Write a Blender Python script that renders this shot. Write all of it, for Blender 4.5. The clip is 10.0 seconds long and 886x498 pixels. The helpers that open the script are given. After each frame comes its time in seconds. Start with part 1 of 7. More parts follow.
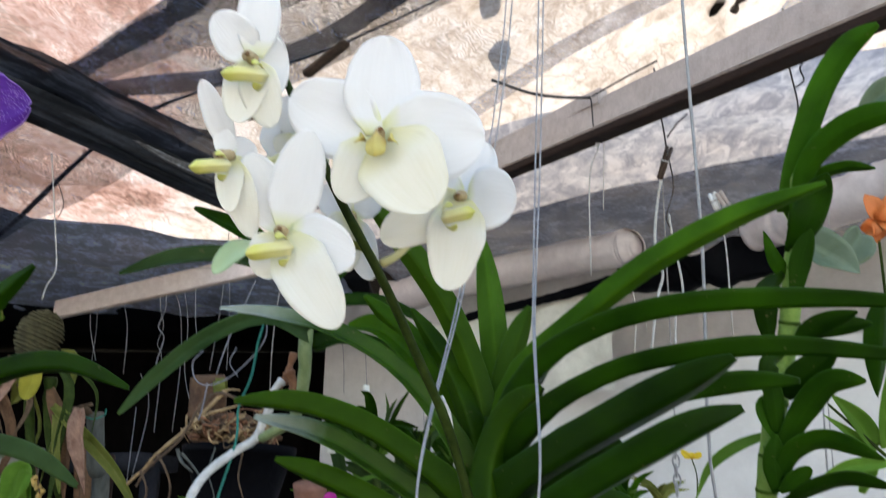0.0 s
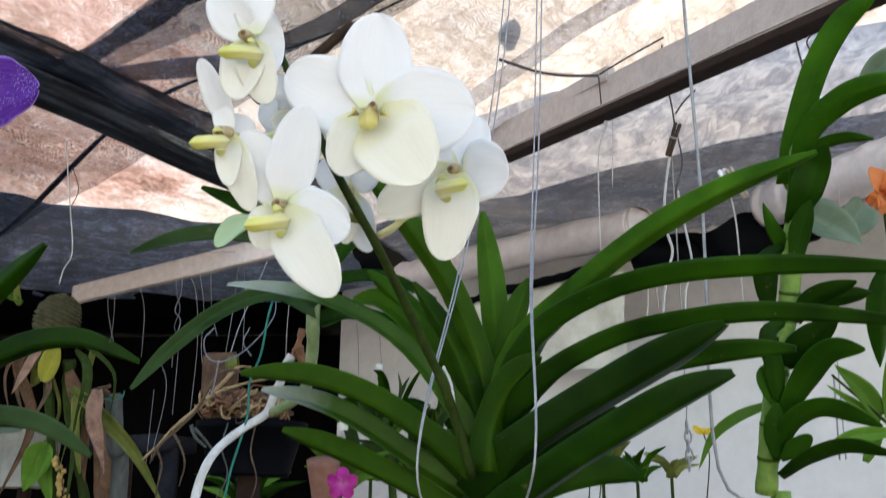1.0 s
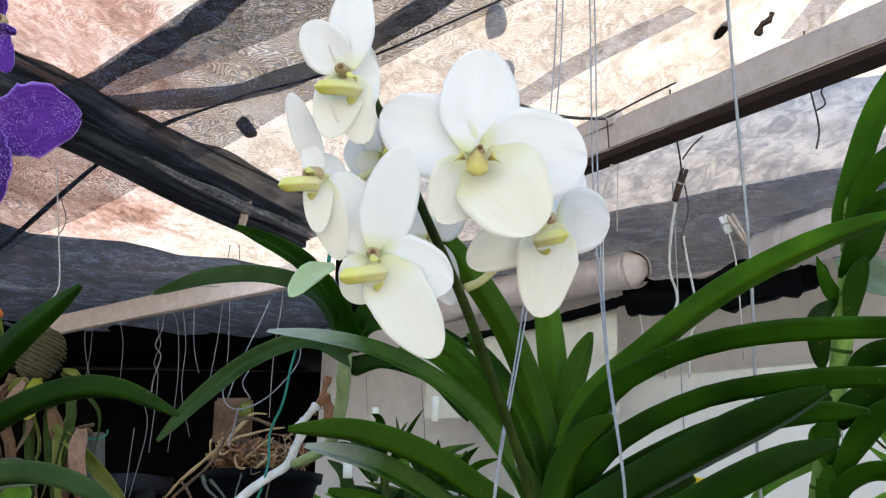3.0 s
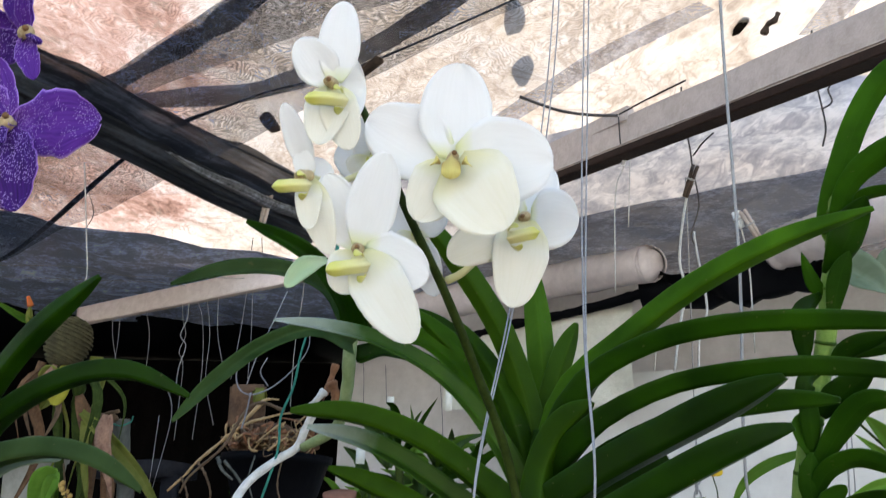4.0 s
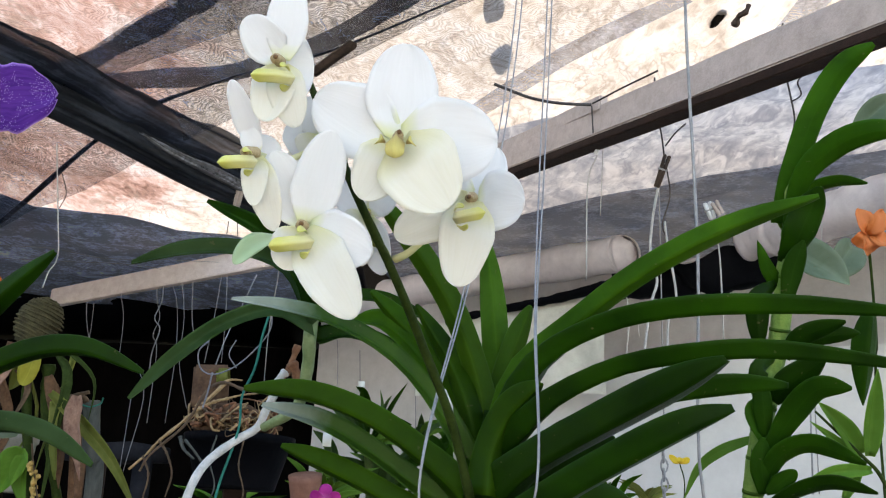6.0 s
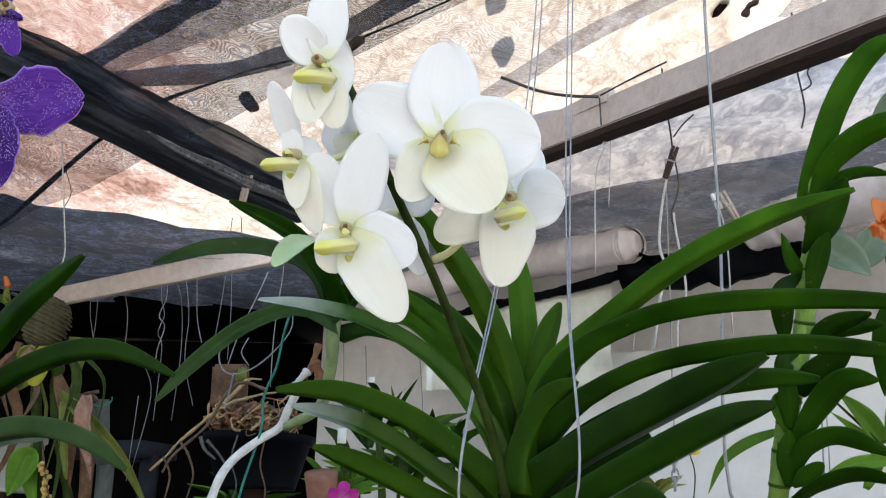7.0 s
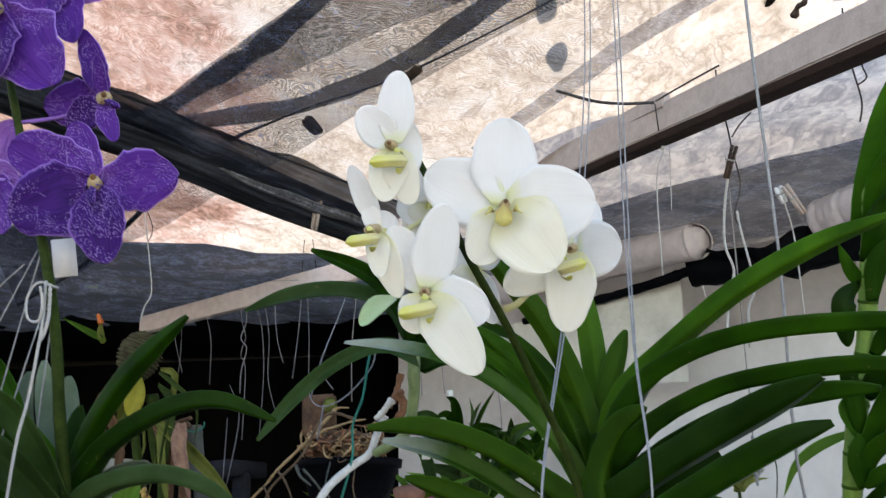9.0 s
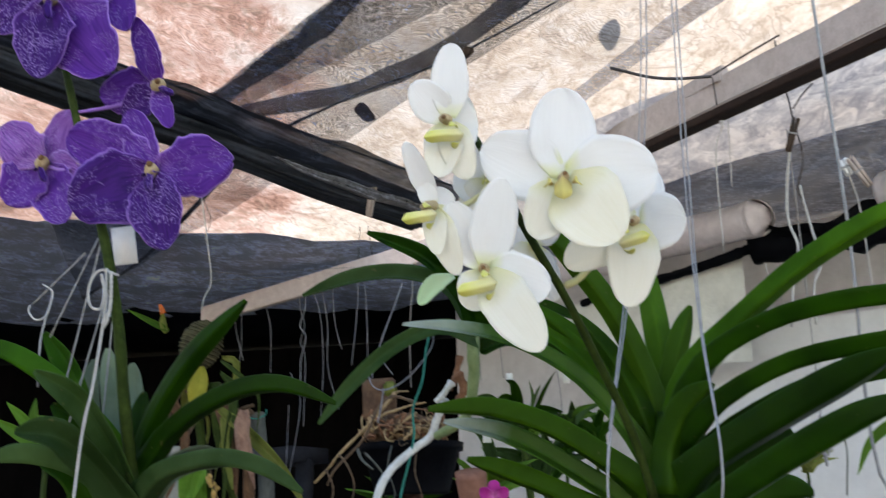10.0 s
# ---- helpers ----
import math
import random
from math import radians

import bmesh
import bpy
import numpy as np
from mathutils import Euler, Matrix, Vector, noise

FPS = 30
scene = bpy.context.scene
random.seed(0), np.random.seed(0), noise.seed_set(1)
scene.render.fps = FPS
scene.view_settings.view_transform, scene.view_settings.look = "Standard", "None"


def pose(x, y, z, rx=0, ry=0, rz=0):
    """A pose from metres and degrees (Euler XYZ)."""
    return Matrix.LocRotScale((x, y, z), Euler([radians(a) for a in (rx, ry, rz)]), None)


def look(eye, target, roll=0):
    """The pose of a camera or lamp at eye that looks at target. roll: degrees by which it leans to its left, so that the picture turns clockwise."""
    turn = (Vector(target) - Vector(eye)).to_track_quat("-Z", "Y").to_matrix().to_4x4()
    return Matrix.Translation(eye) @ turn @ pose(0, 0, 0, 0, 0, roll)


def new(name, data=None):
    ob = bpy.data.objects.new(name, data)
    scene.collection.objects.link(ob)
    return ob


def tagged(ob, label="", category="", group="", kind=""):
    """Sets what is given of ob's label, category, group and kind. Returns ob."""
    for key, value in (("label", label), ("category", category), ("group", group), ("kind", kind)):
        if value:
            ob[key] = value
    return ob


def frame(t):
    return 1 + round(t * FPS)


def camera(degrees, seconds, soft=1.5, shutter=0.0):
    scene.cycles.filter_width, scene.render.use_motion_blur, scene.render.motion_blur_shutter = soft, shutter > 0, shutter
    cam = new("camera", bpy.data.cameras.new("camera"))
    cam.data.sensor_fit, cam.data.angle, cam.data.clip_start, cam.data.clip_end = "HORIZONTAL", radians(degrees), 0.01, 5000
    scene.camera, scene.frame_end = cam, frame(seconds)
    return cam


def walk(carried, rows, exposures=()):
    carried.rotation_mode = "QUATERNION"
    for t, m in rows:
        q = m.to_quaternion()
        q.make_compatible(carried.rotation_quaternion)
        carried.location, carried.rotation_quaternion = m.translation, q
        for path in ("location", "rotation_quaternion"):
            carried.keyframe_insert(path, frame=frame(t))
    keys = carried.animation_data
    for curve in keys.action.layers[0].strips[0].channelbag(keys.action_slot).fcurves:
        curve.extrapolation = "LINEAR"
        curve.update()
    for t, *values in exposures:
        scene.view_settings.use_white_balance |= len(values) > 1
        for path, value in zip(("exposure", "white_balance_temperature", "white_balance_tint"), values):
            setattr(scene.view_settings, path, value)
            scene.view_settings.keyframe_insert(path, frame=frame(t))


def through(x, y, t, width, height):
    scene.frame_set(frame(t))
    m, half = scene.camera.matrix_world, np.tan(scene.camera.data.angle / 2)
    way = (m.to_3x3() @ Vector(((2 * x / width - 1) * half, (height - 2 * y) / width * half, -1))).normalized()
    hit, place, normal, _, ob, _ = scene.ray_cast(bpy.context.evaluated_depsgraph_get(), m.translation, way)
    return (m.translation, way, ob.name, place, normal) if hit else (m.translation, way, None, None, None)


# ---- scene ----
# The walk: seconds, eye, yaw, pitch, roll
cam = camera(50.0, 10.0, soft=1.15, shutter=0.5)
PATH = [
    (0, 0.0000, 0.0000, 1.5000, 0.00, 17.00, 1.00),
    (0.1, 0.0019, 0.0010, 1.4993, -0.38, 16.19, 0.93),
    (0.2, 0.0039, 0.0019, 1.4986, -0.80, 15.65, 0.86),
    (0.3, 0.0058, 0.0029, 1.4979, -0.76, 15.78, 0.79),
    (0.4, 0.0078, 0.0038, 1.4972, -0.56, 16.15, 0.72),
    (0.5, 0.0097, 0.0048, 1.4965, -0.63, 16.39, 0.65),
    (0.6, 0.0102, 0.0013, 1.4951, -0.39, 16.63, 0.63),
    (0.7, 0.0107, -0.0022, 1.4937, -0.22, 16.81, 0.61),
    (0.8, 0.0111, -0.0057, 1.4924, 0.17, 16.87, 0.58),
    (0.9, 0.0116, -0.0092, 1.4910, 0.30, 16.75, 0.56),
    (1, 0.0121, -0.0127, 1.4896, 1.00, 15.94, 0.54),
    (1.1, 0.0055, -0.0055, 1.4912, 0.86, 15.54, 0.72),
    (1.2, -0.0011, 0.0016, 1.4927, 1.03, 15.40, 0.90),
    (1.3, -0.0076, 0.0088, 1.4943, 0.83, 15.39, 1.07),
    (1.4, -0.0142, 0.0159, 1.4958, 0.53, 15.37, 1.25),
    (1.5, -0.0208, 0.0231, 1.4974, 0.09, 15.84, 1.43),
    (1.6, -0.0254, 0.0260, 1.4986, -0.54, 16.96, 1.42),
    (1.7, -0.0301, 0.0290, 1.4999, -0.72, 17.79, 1.40),
    (1.8, -0.0347, 0.0319, 1.5011, -0.68, 17.18, 1.39),
    (1.9, -0.0394, 0.0349, 1.5024, -0.85, 16.02, 1.37),
    (2, -0.0440, 0.0378, 1.5036, -0.64, 16.67, 1.36),
    (2.1, -0.0484, 0.0407, 1.5041, -0.04, 17.88, 1.33),
    (2.2, -0.0528, 0.0435, 1.5046, -0.17, 18.44, 1.29),
    (2.3, -0.0571, 0.0464, 1.5052, -0.18, 18.00, 1.26),
    (2.4, -0.0615, 0.0492, 1.5057, -0.55, 17.60, 1.22),
    (2.5, -0.0659, 0.0521, 1.5062, -1.29, 17.71, 1.19),
    (2.6, -0.0645, 0.0476, 1.5082, -1.23, 18.10, 1.18),
    (2.7, -0.0632, 0.0432, 1.5101, -1.26, 18.23, 1.17),
    (3.8, -0.0287, -0.0231, 1.4991, 0.67, 17.97, 1.99),
    (3.9, -0.0294, -0.0216, 1.4978, 0.63, 18.09, 2.04),
    (4, -0.0301, -0.0202, 1.4965, 0.76, 17.72, 2.10),
    (4.1, -0.0286, -0.0195, 1.4962, 0.96, 17.53, 2.24),
    (4.2, -0.0271, -0.0189, 1.4958, 1.09, 17.73, 2.37),
    (4.4, -0.0242, -0.0176, 1.4951, 0.70, 16.91, 2.64),
    (4.5, -0.0227, -0.0169, 1.4948, 0.13, 17.54, 2.78),
    (4.6, -0.0210, -0.0185, 1.4948, 0.00, 17.81, 2.86),
    (4.8, -0.0177, -0.0216, 1.4947, -0.08, 17.37, 3.01),
    (5, -0.0143, -0.0247, 1.4947, 0.22, 17.19, 3.17),
    (5.2, -0.0111, -0.0241, 1.4931, -0.29, 16.39, 3.17),
    (5.3, -0.0096, -0.0238, 1.4922, -0.31, 16.83, 3.18),
    (5.4, -0.0080, -0.0235, 1.4914, -0.11, 17.08, 3.18),
    (5.5, -0.0064, -0.0232, 1.4906, 0.00, 17.09, 3.18),
    (5.6, -0.0052, -0.0244, 1.4901, 0.27, 16.93, 3.16),
    (5.7, -0.0039, -0.0257, 1.4896, 0.09, 17.07, 3.13),
    (6.8, -0.0349, -0.0215, 1.4944, -1.10, 17.05, 1.80),
    (6.9, -0.0349, -0.0215, 1.4947, -0.64, 16.84, 1.80),
    (7, -0.0349, -0.0215, 1.4949, -0.63, 16.62, 1.80),
    (7.1, -0.0351, -0.0203, 1.4935, -0.61, 16.77, 1.70),
    (7.2, -0.0353, -0.0191, 1.4921, -0.58, 16.89, 1.60),
    (7.3, -0.0354, -0.0179, 1.4908, -0.41, 16.93, 1.49),
    (7.4, -0.0356, -0.0167, 1.4894, -0.35, 16.81, 1.39),
    (7.5, -0.0358, -0.0155, 1.4880, -0.38, 16.45, 1.29),
    (7.6, -0.0333, -0.0197, 1.4916, -0.20, 15.48, 1.18),
    (7.7, -0.0309, -0.0239, 1.4952, 0.06, 14.99, 1.06),
    (7.8, -0.0284, -0.0282, 1.4988, 0.40, 15.16, 0.95),
    (7.9, -0.0260, -0.0324, 1.5024, 0.74, 15.79, 0.83),
    (8, -0.0235, -0.0366, 1.5060, 0.84, 16.50, 0.72),
    (8.2, -0.0245, -0.0504, 1.5088, 1.08, 16.94, 0.44),
    (8.4, -0.0254, -0.0643, 1.5116, 1.46, 16.47, 0.16),
    (8.5, -0.0259, -0.0712, 1.5130, 1.91, 16.42, 0.02),
    (8.6, -0.0280, -0.0740, 1.5128, 2.73, 16.57, -0.15),
    (8.7, -0.0300, -0.0768, 1.5126, 3.07, 16.47, -0.31),
    (8.8, -0.0321, -0.0795, 1.5125, 3.23, 16.35, -0.48),
    (8.9, -0.0341, -0.0823, 1.5123, 3.39, 16.33, -0.64),
    (9, -0.0362, -0.0851, 1.5121, 3.58, 16.52, -0.81),
    (9.1, -0.0370, -0.0849, 1.5097, 4.13, 16.84, -0.85),
    (9.2, -0.0378, -0.0847, 1.5073, 4.53, 16.87, -0.89),
    (9.3, -0.0385, -0.0844, 1.5048, 5.31, 16.33, -0.94),
    (9.4, -0.0393, -0.0842, 1.5024, 5.79, 16.02, -0.98),
    (9.5, -0.0401, -0.0840, 1.5000, 5.90, 16.18, -1.02),
    (9.6, -0.0399, -0.0819, 1.5019, 6.34, 15.93, -1.07),
    (9.7, -0.0397, -0.0797, 1.5038, 6.26, 15.76, -1.11),
    (9.8, -0.0395, -0.0776, 1.5058, 6.26, 15.62, -1.16),
    (9.9, -0.0393, -0.0754, 1.5077, 6.40, 15.49, -1.20),
    (10, -0.0391, -0.0733, 1.5096, 7.05, 15.74, -1.25),
]
walk(cam, [(t, pose(x, y, z, 90 + pitch, 0, yaw) @ pose(0, 0, 0, 0, 0, roll)) for t, x, y, z, yaw, pitch, roll in PATH],
     [(0, 1.98, 7400, 10.5), (7.5, 2.0, 7400, 10.5), (8.2, 1.95, 7400, 10.5), (8.7, 1.87, 7400, 10.5), (9.3, 1.84, 7400, 10.5), (10, 1.84, 7400, 10.5)])

# ---- sky, sun and exposure ----
world = bpy.data.worlds.new("sky")
scene.world = world
world.use_nodes = True
sky = world.node_tree.nodes.new("ShaderNodeTexSky")
sky.sky_type, sky.sun_disc = "NISHITA", False
sky.sun_elevation, sky.sun_rotation = radians(43), radians(-15)
background = world.node_tree.nodes["Background"]
world.node_tree.links.new(sky.outputs["Color"], background.inputs["Color"])
background.inputs["Strength"].default_value = 0.16
sun = new("sun", bpy.data.lights.new("sun", "SUN"))
sun.data.energy, sun.data.angle, sun.data.color = 3.5, radians(0.6), (1.0, 0.96, 0.91)
sun.matrix_world = look((-1.9, 7.1, 6.85), (0, 0, 0))


# ---- materials ----
def tree_of(name):
    m = bpy.data.materials.new(name)
    m.use_nodes = True
    return m, m.node_tree.nodes, m.node_tree.links


def ramp(nodes, links, value, stops):
    r = nodes.new("ShaderNodeValToRGB")
    while len(r.color_ramp.elements) < len(stops):
        r.color_ramp.elements.new(0.5)
    for e, (p, c) in zip(r.color_ramp.elements, stops):
        e.position, e.color = p, (*c, 1)
    links.new(value, r.inputs[0])
    return r.outputs[0]


def noise_of(nodes, links, scale, detail=4, rough=0.6, warp=0.0, stretch=(1, 1, 1), source="Object"):
    co = nodes.new("ShaderNodeTexCoord")
    mp = nodes.new("ShaderNodeMapping")
    mp.inputs["Scale"].default_value = stretch
    links.new(co.outputs[source], mp.inputs[0])
    n = nodes.new("ShaderNodeTexNoise")
    n.inputs["Scale"].default_value, n.inputs["Detail"].default_value = scale, detail
    n.inputs["Roughness"].default_value, n.inputs["Distortion"].default_value = rough, warp
    links.new(mp.outputs[0], n.inputs["Vector"])
    return n.outputs["Fac"]


def mixed(nodes, links, a, b, fac, mode="MIX"):
    m = nodes.new("ShaderNodeMix")
    m.data_type, m.blend_type = "RGBA", mode
    for socket, v in ((m.inputs[6], a), (m.inputs[7], b), (m.inputs[0], fac)):
        if isinstance(v, (int, float)):
            socket.default_value = v
        elif isinstance(v, tuple):
            socket.default_value = (*v, 1)
        else:
            links.new(v, socket)
    return m.outputs[2]


def calc(nodes, links, op, a, b=0.0, clamp=False):
    m = nodes.new("ShaderNodeMath")
    m.operation, m.use_clamp = op, clamp
    for socket, v in ((m.inputs[0], a), (m.inputs[1], b)):
        if isinstance(v, (int, float)):
            socket.default_value = v
        else:
            links.new(v, socket)
    return m.outputs[0]


def bump(nodes, links, shader, height, strength, distance):
    b = nodes.new("ShaderNodeBump")
    b.inputs["Strength"].default_value, b.inputs["Distance"].default_value = strength, distance
    links.new(height, b.inputs["Height"])
    links.new(b.outputs[0], shader.inputs["Normal"])


def rough_surface(name, dark, light, scale, rough=0.8, fine=6.0, relief=0.002, stretch=(1, 1, 1), metal=0.0, gloss=0.3):
    """A matt surface, mottled at two scales, with fine relief."""
    m, nodes, links = tree_of(name)
    p = nodes["Principled BSDF"]
    big = noise_of(nodes, links, scale, 5, 0.65, 0.4, stretch)
    small = noise_of(nodes, links, scale * fine, 4, 0.7, 0.0, stretch)
    both = calc(nodes, links, "ADD", calc(nodes, links, "MULTIPLY", big, 0.65), calc(nodes, links, "MULTIPLY", small, 0.35))
    links.new(ramp(nodes, links, both, [(0.32, dark), (0.68, light)]), p.inputs["Base Color"])
    p.inputs["Roughness"].default_value, p.inputs["Metallic"].default_value = rough, metal
    p.inputs["Specular IOR Level"].default_value = gloss
    bump(nodes, links, p, small, 0.5, relief)
    return m


def leaf_surface(name, deep, fresh, rough=0.38, through=0.25, edge=None, sheen_dust=None):
    """A leaf: faint lengthwise veins, a paler midrib, patchy green, some light through the blade."""
    m, nodes, links = tree_of(name)
    p = nodes["Principled BSDF"]
    uv = nodes.new("ShaderNodeUVMap")
    sep = nodes.new("ShaderNodeSeparateXYZ")
    links.new(uv.outputs[0], sep.inputs[0])
    across = calc(nodes, links, "ABSOLUTE", calc(nodes, links, "SUBTRACT", sep.outputs[0], 0.5))
    patch = noise_of(nodes, links, 22, 4, 0.6, 0.3)
    colour = ramp(nodes, links, patch, [(0.3, deep), (0.72, fresh)])
    rnd = nodes.new("ShaderNodeObjectInfo")
    shade = calc(nodes, links, "ADD", calc(nodes, links, "MULTIPLY", rnd.outputs["Random"], 0.7), 0.7)
    dim = nodes.new("ShaderNodeVectorMath")
    dim.operation = "SCALE"
    links.new(colour, dim.inputs[0])
    links.new(shade, dim.inputs["Scale"])
    rib = calc(nodes, links, "LESS_THAN", across, 0.025)
    pale = tuple(min(1, v * 1.5 + 0.01) for v in fresh)
    colour = mixed(nodes, links, dim.outputs[0], pale, calc(nodes, links, "MULTIPLY", rib, 0.14))
    lip = calc(nodes, links, "GREATER_THAN", across, 0.475)
    colour = mixed(nodes, links, colour, edge or pale, calc(nodes, links, "MULTIPLY", lip, 0.22))
    # pale sheen painted into the colour, growing towards the tip
    if sheen_dust:
        tip_sheen = calc(nodes, links, "ADD", sep.outputs[1], calc(nodes, links, "MULTIPLY", calc(nodes, links, "SUBTRACT", patch, 0.5), 0.4))
        colour = mixed(nodes, links, colour, sheen_dust, ramp(nodes, links, tip_sheen, [(0.66, (0, 0, 0)), (0.95, (0.85, 0.85, 0.85))]))
    spots = noise_of(nodes, links, 160, 2, 0.5)
    colour = mixed(nodes, links, colour, (0.16, 0.13, 0.05), calc(nodes, links, "MULTIPLY", calc(nodes, links, "GREATER_THAN", spots, 0.73), 0.5))
    links.new(colour, p.inputs["Base Color"])
    p.inputs["Roughness"].default_value = rough
    p.inputs["Specular IOR Level"].default_value = 0.16 if sheen_dust else 0.07
    wave = nodes.new("ShaderNodeTexWave")
    wave.inputs["Scale"].default_value, wave.inputs["Distortion"].default_value = 8, 0.6
    links.new(uv.outputs[0], wave.inputs["Vector"])
    bump(nodes, links, p, wave.outputs["Fac"], 0.12, 0.0006)
    t = nodes.new("ShaderNodeBsdfTranslucent")
    links.new(mixed(nodes, links, colour, (0.30, 0.52, 0.03), 0.4), t.inputs["Color"])
    mix = nodes.new("ShaderNodeMixShader")
    mix.inputs[0].default_value = through
    links.new(p.outputs[0], mix.inputs[1])
    links.new(t.outputs[0], mix.inputs[2])
    links.new(mix.outputs[0], nodes["Material Output"].inputs["Surface"])
    return m


def petal_surface(name, body, throat, reach, vein, speck=None, rim=None, through=0.35):
    """A petal: throat colour near its foot, veins along it, and for the violet ones pale specks and a pale rim."""
    m, nodes, links = tree_of(name)
    p = nodes["Principled BSDF"]
    uv = nodes.new("ShaderNodeUVMap")
    sep = nodes.new("ShaderNodeSeparateXYZ")
    links.new(uv.outputs[0], sep.inputs[0])
    cloud = noise_of(nodes, links, 35, 4, 0.6, 0.5)
    along = calc(nodes, links, "ADD", sep.outputs[1], calc(nodes, links, "MULTIPLY", calc(nodes, links, "SUBTRACT", cloud, 0.5), 0.35))
    colour = ramp(nodes, links, along, [(0.02, throat), (reach, body)])
    across = calc(nodes, links, "ABSOLUTE", calc(nodes, links, "SUBTRACT", sep.outputs[0], 0.5))
    mp = nodes.new("ShaderNodeMapping")
    mp.inputs["Scale"].default_value = (14, 2.2, 1)
    links.new(uv.outputs[0], mp.inputs[0])
    lines = nodes.new("ShaderNodeTexNoise")
    lines.inputs["Scale"].default_value, lines.inputs["Detail"].default_value = 1.6, 3
    links.new(mp.outputs[0], lines.inputs["Vector"])
    colour = mixed(nodes, links, colour, vein, ramp(nodes, links, lines.outputs["Fac"], [(0.42, (0, 0, 0)), (0.68, (0.75,) * 3 if speck else (0.28,) * 3)]))
    if speck:
        dots = nodes.new("ShaderNodeTexVoronoi")
        dots.inputs["Scale"].default_value = 720
        co = nodes.new("ShaderNodeTexCoord")
        links.new(co.outputs["Object"], dots.inputs["Vector"])
        where = calc(nodes, links, "MULTIPLY", calc(nodes, links, "LESS_THAN", dots.outputs["Distance"], calc(nodes, links, "MULTIPLY", cloud, 0.55)), calc(nodes, links, "GREATER_THAN", cloud, 0.45))
        colour = mixed(nodes, links, colour, speck, calc(nodes, links, "MULTIPLY", where, 0.74))
    if rim:
        colour = mixed(nodes, links, colour, rim, ramp(nodes, links, across, [(0.46, (0, 0, 0)), (0.5, (0.9, 0.9, 0.9))]))
    links.new(colour, p.inputs["Base Color"])
    p.inputs["Roughness"].default_value = 0.55
    p.inputs["Specular IOR Level"].default_value = 0.12 if speck else 0.4
    bump(nodes, links, p, lines.outputs["Fac"], 0.25, 0.0008)
    t = nodes.new("ShaderNodeBsdfTranslucent")
    links.new(colour, t.inputs["Color"])
    mix = nodes.new("ShaderNodeMixShader")
    mix.inputs[0].default_value = through
    links.new(p.outputs[0], mix.inputs[1])
    links.new(t.outputs[0], mix.inputs[2])
    links.new(mix.outputs[0], nodes["Material Output"].inputs["Surface"])
    return m


